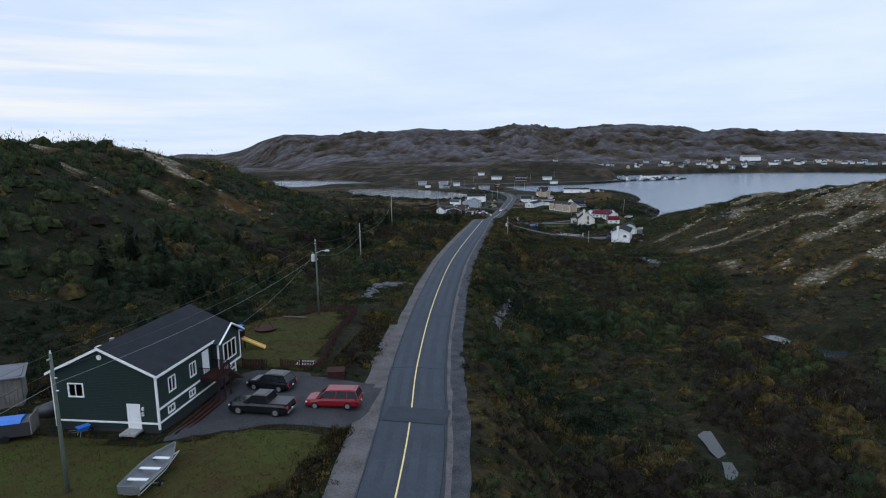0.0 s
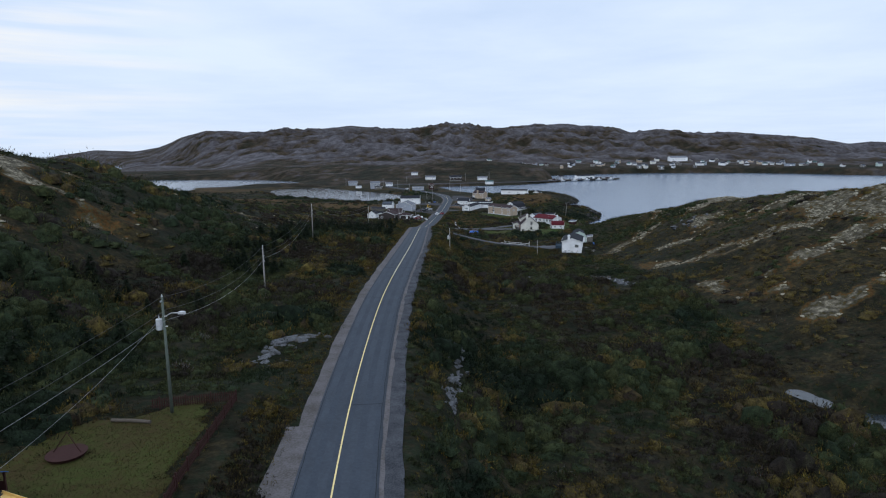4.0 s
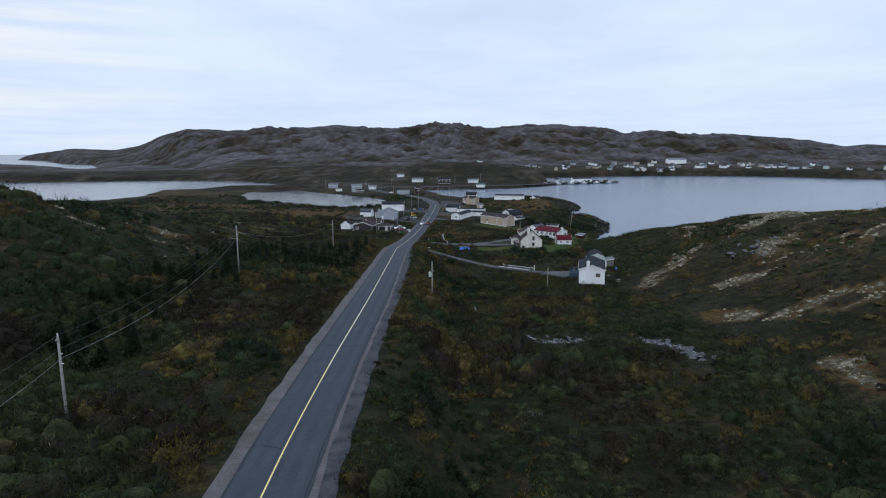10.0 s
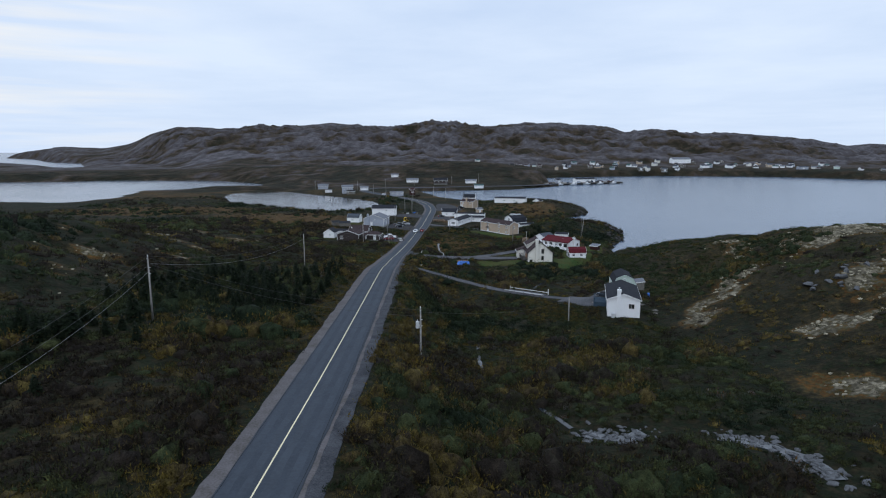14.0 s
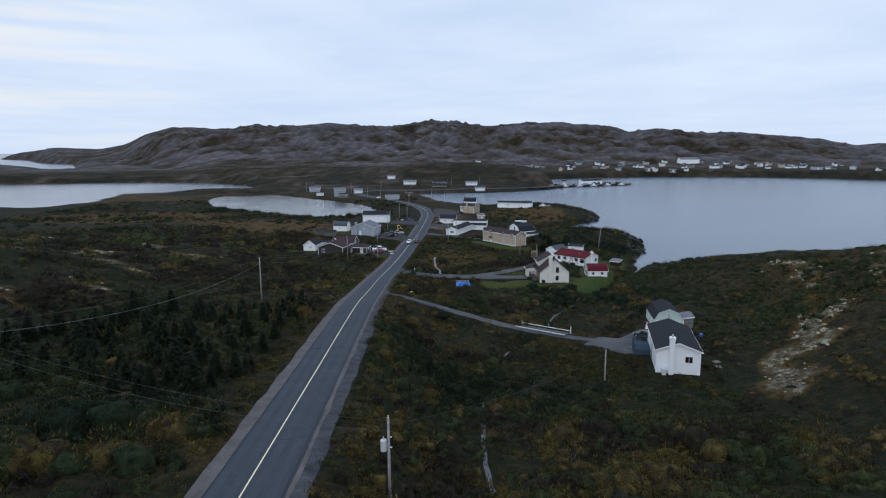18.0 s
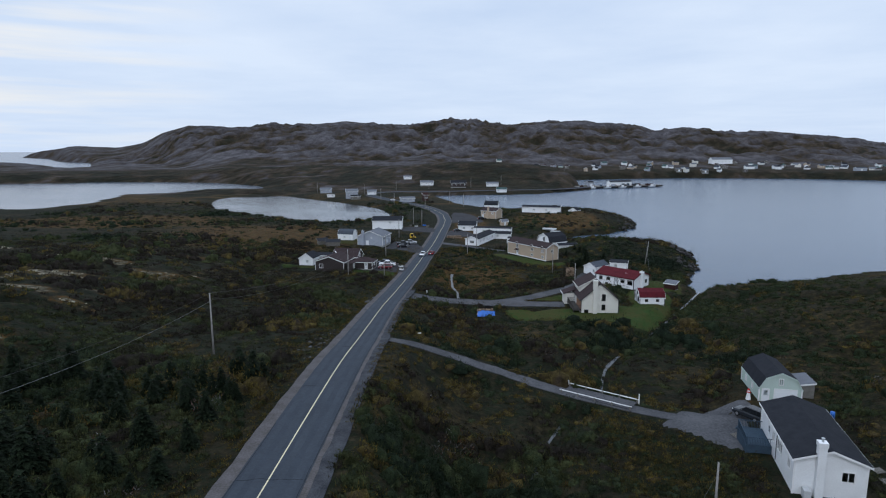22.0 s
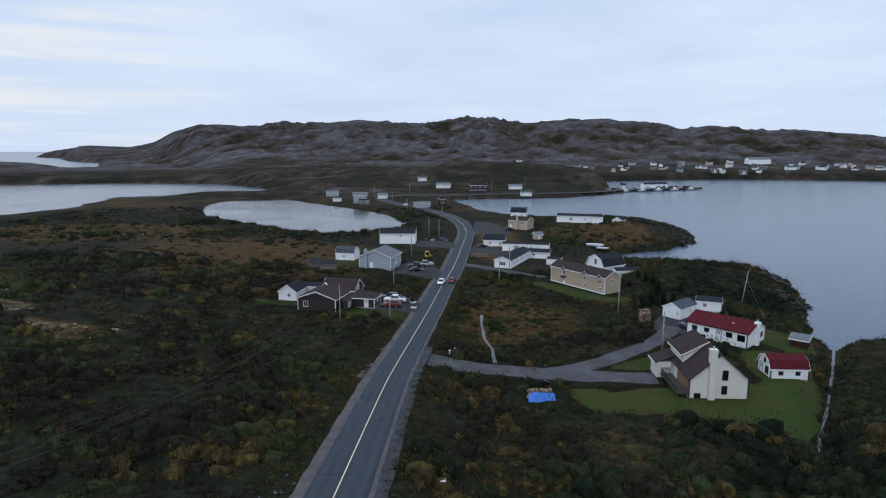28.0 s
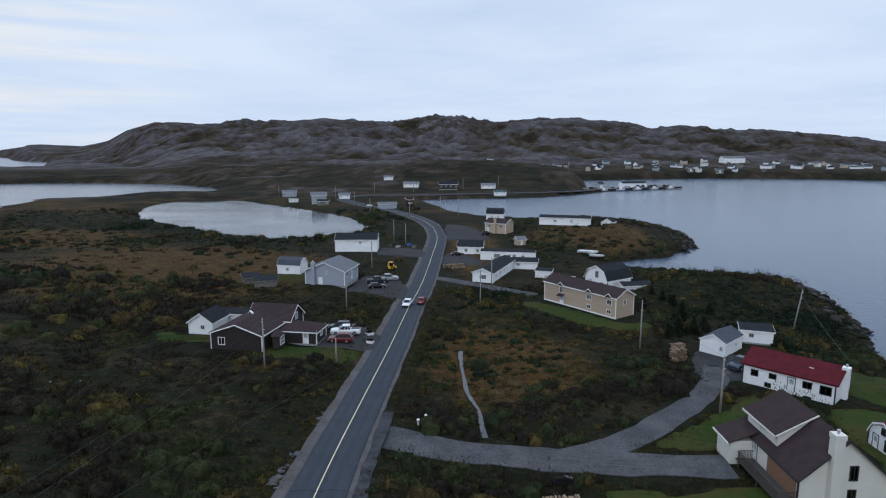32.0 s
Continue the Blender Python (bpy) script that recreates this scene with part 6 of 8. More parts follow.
part("canopy", Geo().sheet([(-1.3, -0.9, 2.55), (-1.3, 0, 3.05), (1.3, 0, 3.05), (1.3, -0.9, 2.55)], 0.04).sheet([(-1.3, 0.9, 2.55), (-1.3, 0, 3.05), (1.3, 0, 3.05), (1.3, 0.9, 2.55)], 0.04), TARP, t, "bright blue canopy")
part("slide", Geo().sheet([(1.1, -0.3, 1.35), (1.1, 0.3, 1.35), (3.7, 0.3, 0.15), (3.7, -0.3, 0.15)], 0.05).sheet([(1.1, -0.34, 1.55), (1.1, -0.3, 1.55), (3.7, -0.3, 0.33), (3.7, -0.34, 0.33)], 0.2).sheet([(1.1, 0.3, 1.55), (1.1, 0.34, 1.55), (3.7, 0.34, 0.33), (3.7, 0.3, 0.33)], 0.2), PLASTICYELLOW, t, "yellow plastic slide")
part("ladder", Geo().tube([(-1.5, -0.5, 0), (-1.1, -0.5, 1.3)], 0.04, 5).tube([(-1.5, 0.5, 0), (-1.1, 0.5, 1.3)], 0.04, 5), REDBROWN, t)
part("swing_beam", Geo().tube([(-1.1, 0, 2.3), (-3.6, 0.4, 2.3)], 0.06, 6).tube([(-3.6, 0.4, 2.3), (-3.9, -0.8, 0)], 0.05, 6).tube([(-3.6, 0.4, 2.3), (-3.9, 1.5, 0)], 0.05, 6), REDBROWN, t)
t = thing("garden_swing", "dark round garden swing seat on the lawn", "swing seat", pose(-33.4, 76.2, 22.4))
part("seat_base", Geo().tube([(0, 0, 0.25), (0, 0, 0.5)], 1.3, 18, 1.45), REDBROWN, t)
part("frame", Geo().tube([(-1.4, 0, 0), (0, 0.3, 2.0), (1.4, 0, 0)], 0.05, 6), REDBROWN, t)
t = thing("sandbox", "low white sandbox by the fence", "sandbox", pose(-23.6, 64.4, 22.5, 0, 0, -2))
for a, b, c, d in ((-1.0, 1.0, -0.5, -0.42), (-1.0, 1.0, 0.42, 0.5), (-1.0, -0.92, -0.42, 0.42), (0.92, 1.0, -0.42, 0.42)):
    part("side_board", Geo().box(a, b, c, d, -0.1, 0.25), TRIM, t)
part("sand", Geo().box(-0.92, 0.92, -0.42, 0.42, -0.05, 0.1), GRAVEL, t)
t = thing("log_seat", "long dark log lying on the lawn", "log", pose(-31.5, 82.0, 22.6, 0, 0, -6), data=Geo().tube([(-1.8, 0, 0.1), (0, 0.05, 0.14), (1.8, 0, 0.12)], 0.16, 8).mesh("log_seat", BARK))

# ---- poles and cables ----
P0 = pole(-31.4, 38.4, 10.2, "green-treated power pole beside the yard", material=POLEGREEN, z=22.3)
P1 = pole(-28.6, 83.5, 9.9, "green-treated power pole with transformer and lamp", material=POLEGREEN, can=True, lamp=True, z=23.4)
P2 = pole(-36.7, 136.4, 9.0, z=20.1)
P3 = pole(-44.5, 206.7, 9.5, z=20.2)
P4 = pole(-38.8, 281.4, 10.2, z=11.9, arm=False)
P5 = pole(-34.9, 375.0, 8.6, z=4.2)
PR1 = pole(-4.9, 202.2, 9.3, "weathered power pole with transformer and yellow guards", can=True, z=13.7, guy=2)
PR2 = pole(26.2, 250.0, 6.8, z=5.4, arm=False)
PR3 = pole(32.4, 362.0, 8.2, z=2.9)
PR4 = pole(30.4, 390.8, 8.6, z=2.9)
P6 = pole(-28.2, 415.9, 8.0, z=3.4)
P7 = pole(-24.6, 381.6, 4.2, "short leaning service pole by the lawn", z=3.4, arm=False)
P8 = pole(-28.0, 464.0, 8.4, z=3.0)
P9, P10 = pole(-25.3, 514.5, 8.6, z=2.8), pole(-20.5, 510.3, 8.0, z=2.8)
PC = pole(6.5, 439.2, 8.2, z=2.6)
PC0 = pole(2.5, 421.9, 8.4, "weathered power pole by the gravel lane", z=2.4)
P11, P12 = pole(-46.4, 615.3, 9.0, z=2.4), pole(-24.2, 605.8, 9.0, z=2.2)
TW = pole(63, 398, 7.5, "leaning pole with stay wires above the red-roofed house", (4, 5), z=4.5)
FARPOLES = [pole(x, y, 9, "distant wooden power pole", arm=False) for x, y in ((-128, 734), (-83, 716), (-62, 664), (-60, 760), (-30, 770), (10, 780), (40, 795), (-8, 640), (2, 606), (120, 900), (180, 1030), (330, 1060), (460, 1050), (240, 1050))]


def line(a, b, sag, drops=(0.0, -1.1, -2.0), bright=False):
    for k, d in enumerate(drops):
        wire((a[0] + (0.3 if d else 0), a[1], a[2] + d), (b[0] + (0.3 if d else 0), b[1], b[2] + d), sag * (1 + 0.12 * k), material=BRIGHTWIRE if bright and k == len(drops) - 1 else WIRE, r=0.015 if k else 0.012)


line((-36, -15, 33), P0, 1.0, bright=True)
line(P0, P1, 0.8, bright=True)
line(P1, P2, 1.3, bright=True)
line(P2, P3, 1.8, bright=True)
line(P3, P4, 2.2, (0.0, -1.1), True)
line(P4, P5, 2.6, (0.0, -1.0))
line(P5, P6, 0.8, (0.0, -0.9))
line(P6, P8, 0.9, (0.0, -0.9))
line(P8, P9, 0.9, (0.0,))
line(P9, P11, 1.8, (0.0,))
line(P3, PR1, 1.4, (-0.3, -1.2))
line(PR1, PR2, 1.2, (-0.6,))
line(P4, PC0, 2.6, (0.0,))
line(PC0, PC, 0.4, (0.0, -0.8))
line(PC0, PR4, 0.9, (0.0,))
line(PR4, PR3, 0.6, (0.0,))
wire((P1[0], P1[1], P1[2] - 1.6), (-30.2, 62.3, 27.3), 0.7, "bright service cable to the green house", material=BRIGHTWIRE)
wire(TW, (56.5, 372.0, 7.0), 0.4, "sagging service cable to the red-roofed house", material=BRIGHTWIRE)

# ---- the white house by the stream ----
t = house("white clapboard bungalow with charcoal roof and blue deck", 40.65, 259.2, 7.1, -103.5, 14.4, 6.9, 4.1, 1.25, WHITE, SHINGLE, front=[("w", 1.6, 1.9, 1.9, 1.3), ("w", -1.2, 1.9, 0.9, 1.2), ("w", 5.4, 2.0, 0.9, 1.1), ("D", -3.2, 1.0, 0.95, 2.05)], right=[("w", 1.7, 2.0, 1.2, 1.1)], back=[("w", 3, 1.9, 1.2, 1.1), ("w", -3, 1.9, 1.2, 1.1)],
          chimney=(7.5, -1.1, 0.8, 6.4))
steps_and_deck(t, -6.4, -1.4, -6.4, -3.5, 1.0, BLUEDECK, "left")
part("deck_skirt", Geo().box(-6.4, -1.4, -6.42, -6.36, -0.6, 0.92).box(-1.45, -1.38, -6.4, -3.5, -0.6, 0.92), BLUEDECK, t, "blue board skirt under the deck")
part("downpipe", Geo().tube([(0.4, -3.52, 0.3), (0.4, -3.52, 3.9)], 0.05, 6), DARKTRIM, t)
part("propane_cabinet", Geo().box(7.3, 8.3, -2.6, -1.9, -0.4, 1.0), CAN, t)
t = house("pale green gambrel-roofed barn with a garage door", 47.4, 281.6, 6.8, -99, 8.6, 5.8, 2.2, 2.3, MINT, SHINGLE, "gambrel", front=[("w", 1.2, 0.9, 0.7, 0.8), ("w", -2, 0.9, 0.7, 0.8)], right=[("g", 0.7, 0.05, 3.0, 2.0), ("D", -2.0, 0.0, 0.9, 2.0), ("w", 0, 2.75, 0.55, 0.9)], name="barn", category="barn", over=0.15, fascia=MINT)
t = house("grey board lean-to with a pale roof, beside the barn", 51.6, 281.0, 6.9, -99, 4.2, 2.4, 1.9, 0.4, OLDWOOD, GREYROOF, "shed", name="lean_to", category="shed", corner=False, over=0.15)
t = thing("garden_lighthouse", "small white and red toy lighthouse ornament", "ornament", pose(42.6, 278.3, 6.7))
part("tower", Geo().tube([(0, 0, -0.1), (0, 0, 1.3)], 0.42, 8, 0.22), TRIM, t)
part("gallery", Geo().tube([(0, 0, 1.3), (0, 0, 1.4)], 0.33, 8), TAILRED, t)
part("lantern", Geo().tube([(0, 0, 1.4), (0, 0, 1.7)], 0.18, 8), LAMPLENS, t)
part("cap", Geo().tube([(0, 0, 1.7), (0, 0, 1.95)], 0.25, 8, 0.02), TAILRED, t)
for i, (x, y, a) in enumerate(((36.2, 267.5, 20), (46.5, 262.5, 50), (48.2, 258.0, 10), (47.4, 255.6, 80))):
    t = thing("wooden_pallet", "old wooden pallet lying in the grass", "pallet", pose(x, y, gz(x, y) + 0.1, 4, -3, a), "pallets")
    for k in range(6):
        part("slat", Geo().box(-0.6 + 0.2 * k, -0.46 + 0.2 * k, -0.5, 0.5, 0.1, 0.13), OLDWOOD, t)
    for k in (-0.45, 0, 0.42):
        part("bearer", Geo().box(-0.6, 0.6, k, k + 0.08, 0, 0.1), OLDWOOD, t)
t = thing("plastic_barrel", "blue plastic barrel by the shed", "barrel", pose(51.5, 272.5, gz(51.5, 272.5)), data=Geo().tube([(0, 0, -0.1), (0, 0, 0.1), (0, 0, 0.5), (0, 0, 0.9)], 0.32, 14, 0.29).mesh("plastic_barrel", TARP, True))
vehicle("suv", "charcoal", 40.3, 272.6, 6.6, 120, "charcoal car parked by the deck")

t = thing("footbridge", "small timber road bridge with white rails over the stream", "bridge", pose(21.2, 281.4, 5.72, 0, 0, -34.5))
part("deck_slab", Geo().box(-5.5, 5.5, -1.55, 1.55, -0.5, 0.02), LANEGRIT, t)
for sy in (-1, 1):
    part("guard_rail", Geo().box(-5.8, 5.8, sy * 1.6 - 0.05, sy * 1.6 + 0.05, 0.38, 0.49), TRIM, t, "white-painted guard rail")
    for k in range(5):
        part("rail_post", Geo().box(-5.5 + 2.75 * k - 0.1, -5.5 + 2.75 * k + 0.1, sy * 1.6 - 0.07, sy * 1.6 + 0.07, -0.9, 0.47), OLDWOOD, t)
part("end_post", Geo().box(5.7, 5.84, 1.53, 1.67, -0.5, 1.4), TRIM, t, "tall white end post")
part("end_post", Geo().box(-5.84, -5.7, 1.53, 1.67, -0.5, 0.9), TRIM, t)
for sx in (-5.2, 5.2):
    part("abutment", Geo().box(sx - 0.3, sx + 0.3, -2.4, 2.4, -2.8, -0.5), CONCRETE, t)

# ---- the beige house and its neighbours ----
t = house("cream clapboard house with brown roof, chimney and deck", 34.3, 345.0, 3.05, -90, 12.4, 9.2, 3.5, 4.1, CREAM, BROWNROOF, front=[("W", 2.4, 1.3, 1.7, 1.5), ("D", -2.4, 1.0, 0.95, 2.05), ("w", 5.0, 1.3, 0.6, 1.2)], right=[("w", 0.9, 3.3, 0.75, 1.5), ("w", 0.9, 0.9, 0.75, 1.3), ("w", -3.3, 0.05, 0.9, 0.85)],
          left=[("w", 0, 3.2, 1.2, 1.2), ("w", -2, 1.0, 1.2, 1.2)], back=[("w", 3, 1.2, 1.3, 1.2), ("w", -3, 1.2, 1.3, 1.2)], chimney=(6.5, -1.3, 1.0, 8.5), trim=DARKTRIM, fascia=DARKTRIM)
dz = lambda y: 3.5 + 4.1 * (1 - abs(y) / 4.6)  # noqa: E731
part("dormer_wall", Geo().prism([(-4.0, dz(-4.0) - 0.1), (-4.0, 5.7), (-0.15, 7.75), (-0.1, dz(-0.1) - 0.2)], -5.6, 0.9, "x"), CREAM, t)
part("dormer_roof", Geo().sheet([(-6.0, -4.5, 5.6), (1.2, -4.5, 5.6), (1.2, 0.0, 8.0), (-6.0, 0.0, 8.0)], 0.14), BROWNROOF, t)
part("dormer_fascia", Geo().box(-6.05, 1.25, -4.56, -4.5, 5.35, 5.6).sheet([(1.2, -4.5, 5.6), (1.28, -4.5, 5.6), (1.28, 0.0, 8.0), (1.2, 0.0, 8.0)], 0.16), CREAM, t)
opening(t, "w", -2.2, 4.75, 1.6, 0.6, pose(0, -4.0, 0), TRIM, True)
part("brick_facing", Geo().box(0.4, 5.9, -4.66, -4.60, 0.9, 3.3), BRICKMIX, t, "brown brick facing by the deck")
porch = Geo().box(-6.2, -2.9, -7.2, -4.6, 0.0, 2.9)
part("porch_wall", porch, CREAM, t)
part("porch_roof", Geo().sheet([(-6.6, -7.6, 2.85), (-2.6, -7.6, 2.85), (-2.6, -4.3, 4.1), (-6.6, -4.3, 4.1)], 0.14), BROWNROOF, t)
part("porch_fascia", Geo().box(-6.62, -2.58, -7.66, -7.6, 2.62, 2.86), TRIM, t)
steps_and_deck(t, -2.4, 6.1, -6.5, -4.65, 1.0, DECK, "left")
t = house("white red-roofed bungalow with dark window frames", 48.4, 371.7, 2.95, -46, 12.6, 8.6, 3.2, 1.5, WHITE, REDROOF, front=[("w", -4.6, 1.55, 0.95, 0.9), ("w", -2.0, 1.75, 0.95, 0.7), ("D", 0.6, 0.55, 0.95, 2.05), ("w", 2.7, 1.6, 1.1, 0.9), ("w", 5.1, 1.3, 1.4, 1.2), ("w", -2.6, 0.25, 0.8, 0.6)], right=[("w", 2.6, 1.2, 0.9, 0.9)], back=[("w", 0, 1.4, 1.4, 1.0)],
          chimney=(6.6, -0.5, 0.9, 4.9), trim=DARKTRIM, fascia=REDROOF)
part("skylight", Geo().box(2.2, 2.8, -2.2, -1.7, 4.05, 4.15), LAMPLENS, t)
t = house("white gambrel shed with a dark red roof", 50.2, 350.8, 2.85, 0, 6.4, 4.9, 1.9, 1.9, WHITE, REDROOF, "gambrel", front=[("w", -1.5, 0.8, 0.7, 0.6), ("w", 1.4, 0.8, 0.7, 0.6)], left=[("D", -1.2, 0.0, 0.9, 1.85), ("w", 0.9, 0.5, 1.0, 1.3), ("w", 0, 2.3, 0.6, 0.8)], trim=DARKTRIM, fascia=TRIM, name="garden_shed", category="shed", over=0.2)
t = house("white garage with grey gable roof", 44.3, 388.3, 2.95, 42.8, 7.2, 4.4, 2.6, 1.2, WHITE, SLATE, left=[("g", -0.7, 0.0, 2.4, 2.1), ("D", 1.5, 0.0, 0.85, 2.0)], front=[("w", 1, 1.1, 0.8, 0.7)], name="garage", category="garage", over=0.25)
t = house("white storage shed with dark shed roof", 52.8, 392.8, 3.3, -20, 5.6, 3.2, 2.3, 0.5, WHITE, SHINGLE, "shed", front=[("w", -0.9, 1.0, 0.8, 0.8)], right=[("d", 0.5, 0.0, 0.8, 1.9)], name="storage_shed", category="shed", over=0.2, corner=False)
t = house("small dark shack with a pale metal roof", 61.3, 366.6, 2.8, -38, 3.2, 2.6, 1.7, 0.5, REDBROWN, GREYROOF, "shed", left=[("w", 0, 0.5, 1.2, 0.8)], name="shack", category="shed", corner=False, over=0.2)
vehicle("pickup", "blue", 43.6, 379.3, 3.05, 218, "dark blue pickup truck parked by the garage")


def log_pile(x, y, turn, L, H, label, rows, tarp=False, seed=1):
    rnd = random.Random(seed)
    t = thing("wood_pile", label, "wood pile", pose(x, y, gz(x, y), 0, 0, turn), "wood piles")
    logs = [Geo().tube([(0, 0, 0), (0, 1.0, 0)], r, 7).mesh("log", FIREWOOD) for r in (0.09, 0.12, 0.15)]
    n = int(L / 0.24)
    for r in range(rows):
        for k in range(n):
            if rnd.random() < 0.9:
                part("log", rnd.choice(logs), FIREWOOD, t, m=pose(-L / 2 + k * 0.24 + (r % 2) * 0.12 + rnd.uniform(-0.03, 0.03), rnd.uniform(-0.2, 0.2) - 0.5, 0.1 + r * H / rows, 0, 0, rnd.uniform(-4, 4)))
    return t


log_pile(35.4, 385.4, 20, 2.6, 2.5, "tall stack of firewood by the driveway", 11)
log_pile(35.0, 383.6, 14, 2.4, 2.2, "second row of stacked firewood", 10, seed=5)
t = log_pile(6.2, 339.8, 4, 4.2, 1.5, "heap of split firewood under a blue tarpaulin", 6, seed=3)
part("tarpaulin", loft(Geo(), [[(-2.3, -1.6, 0.0), (-2.2, -0.9, 0.7), (-2.1, -0.55, 1.05), (-2.1, -0.5, 0.0)], [(-1.0, -1.75, 0.0), (-1.0, -1.0, 0.95), (-1.0, -0.5, 1.3), (-1.0, -0.45, 0.0)], [(0.4, -1.65, 0.0), (0.4, -0.9, 0.8), (0.4, -0.5, 1.2), (0.4, -0.45, 0.0)], [(2.2, -1.5, 0.0), (2.1, -0.9, 0.6), (2.1, -0.55, 1.0), (2.1, -0.5, 0.0)]]), TARP, t, "bright blue tarpaulin")
log_pile(-3.0, 467.5, 15, 6.5, 1.0, "scattered cut firewood beside the road", 4, seed=8)
log_pile(-1.5, 465.6, 12, 4.5, 0.5, "low heap of cut firewood beside the road", 2, seed=9)
t = thing("snowmobile", "black snowmobile on the lawn edge", "snowmobile", pose(7.4, 344.6, gz(7.4, 344.6), 0, 0, 10))
part("cowl", loft(Geo(), [[(-0.2, -0.35, 0.3), (-0.2, 0.35, 0.3), (-0.2, 0.25, 0.85), (-0.2, -0.25, 0.85)], [(0.9, -0.3, 0.3), (0.9, 0.3, 0.3), (0.8, 0.15, 0.55), (0.8, -0.15, 0.55)]]), CARS["black"], t)
part("seat", Geo().box(-1.3, -0.2, -0.2, 0.2, 0.45, 0.75), RUBBER, t)
part("track", Geo().box(-1.5, 0.1, -0.22, 0.22, 0.0, 0.35), RUBBER, t)
for sy in (-0.4, 0.4):
    part("ski", Geo().box(0.3, 1.3, sy - 0.06, sy + 0.06, 0.0, 0.06), DARKTRIM, t)

t = house("long two-storey tan building with brown roof", 26.9, 418.6, 2.95, -54.4, 21.2, 6.0, 4.7, 1.5, TAN, BROWNROOF, front=[("w", -5.2, 2.8, 1.0, 1.4), ("D", -5.0, 0.0, 1.0, 2.1), ("w", 3.2, 2.9, 1.2, 1.0), ("w", 3.2, 0.9, 1.0, 0.8), ("w", 8.8, 2.9, 1.3, 1.0), ("w", 8.8, 0.9, 1.1, 0.8)], right=[("w", 0, 2.9, 1.0, 1.0)], name="apartment_building", category="building")
for u in (-5.2, 3.2, 8.8):
    part("gablet", Geo().prism([(u - 1.0, 4.55), (u + 1.0, 4.55), (u, 5.35)], -3.4, -2.0, "y"), BROWNROOF, t)
    part("gablet_fascia", Geo().tube([(u - 1.05, -3.42, 4.55), (u, -3.42, 5.38), (u + 1.05, -3.42, 4.55)], 0.07, 4), TRIM, t)
part("door_canopy", Geo().sheet([(-5.9, -4.0, 2.2), (-4.1, -4.0, 2.2), (-4.1, -3.0, 2.6), (-5.9, -3.0, 2.6)], 0.1), BROWNROOF, t)
part("plinth", Geo().box(-10.65, 10.65, -3.06, -3.0, 0.0, 0.35), TRIM, t)
house("white gambrel-roofed house with black shingles", 37.4, 439.8, 2.95, 33.6, 9.0, 7.8, 2.7, 3.3, WHITE, SHINGLE, "gambrel", left=[("w", 0.2, 3.0, 0.8, 1.5), ("D", -2, 0.0, 0.9, 2.0), ("w", 2, 0.9, 0.9, 0.9)], front=[("w", 1, 0.9, 0.9, 0.9)], trim=DARKTRIM)
house("low white side wing with dark roof", 42.3, 433.6, 2.95, 12, 7.5, 4.0, 2.0, 0.6, WHITE, SHINGLE, front=[("d", -2.6, 0, 0.9, 1.9)], name="house_wing", category="house")
house("white mobile home with charcoal roof and bay window", 8.8, 456.8, 2.45, 67.9, 22, 5.8, 2.8, 1.1, WHITE, SHINGLE, left=[("W", 0, 1.0, 1.9, 1.1)], front=[("w", -8, 1.1, 0.9, 1.0), ("w", -4, 1.1, 0.9, 1.0), ("w", 0, 1.1, 0.9, 1.0), ("d", 3, 0.2, 0.9, 2.0), ("w", 7, 1.1, 0.9, 1.0)], name="mobile_home", category="mobile home")
house("white side wing with dark roof", 19.0, 466.5, 2.5, -10, 7.5, 4.2, 2.3, 0.9, WHITE, SHINGLE, front=[("w", -2, 1.0, 0.9, 0.8)], name="house_wing", category="house")
house("long low white mobile home with dark roof edge", 15.3, 480.8, 2.55, -10.5, 17.8, 5.0, 2.8, 0.5, WHITE, SHINGLE, front=[("W", -3.5, 1.0, 2.0, 1.1), ("w", 0.5, 1.1, 0.9, 0.9), ("w", 2.2, 1.1, 0.9, 0.9), ("w", 5, 1.2, 0.8, 0.7)], name="mobile_home", category="mobile home", over=0.15)
house("white house with black roof beside the road", 3.5, 493, 2.6, -8, 8.5, 6.5, 2.7, 1.8, WHITE, SHINGLE, front=[("w", -1.5, 1.0, 0.9, 0.9), ("w", 2.6, 0.9, 0.9, 1.0)])
house("small white shed with dark flat roof", 22.6, 452.6, 2.6, -20, 4.6, 3.0, 2.0, 0.3, WHITE, SHINGLE, "shed", name="storage_shed", category="shed", corner=False, over=0.15)
house("tan two-storey house with chimney and dark roof", 17.8, 541.5, 2.95, -31, 9.5, 7.5, 4.4, 1.6, TAN, BROWNROOF, front=[("w", 2.6, 2.7, 1.2, 0.9), ("w", -2.8, 2.7, 1.2, 0.9), ("D", -3.6, 0.2, 0.9, 2.0)], chimney=(0, -4.1, 0.9, 6.8), skirt=REDBROWN)
house("white house with a black gambrel roof near the shore", 20.5, 592, 2.6, -12, 8.5, 6.5, 3.2, 2.4, WHITE, SHINGLE, "gambrel", front=[("w", -1.5, 1.2, 0.9, 0.9), ("w", 1.8, 1.2, 0.9, 0.9)])
house("small tan shed on the grass", 22.5, 507, 3.2, 20, 3.4, 3.0, 2.1, 1.0, TAN, GREYROOF, front=[("d", 0, 0, 0.8, 1.8)], name="garden_shed", category="shed", corner=False)
t = house("long white bunkhouse with dark roof on the headland", 47.2, 547.2, 5.5, -16, 21.7, 6.2, 3.3, 0.8, WHITE, SHINGLE, front=[("w", -4, 1.4, 1.2, 0.9), ("w", 3, 1.4, 1.0, 0.9)], name="bunkhouse", category="building")
part("roof_hatch", Geo().box(6.5, 9.0, -0.8, 0.8, 3.9, 4.6), DARKTRIM, t)
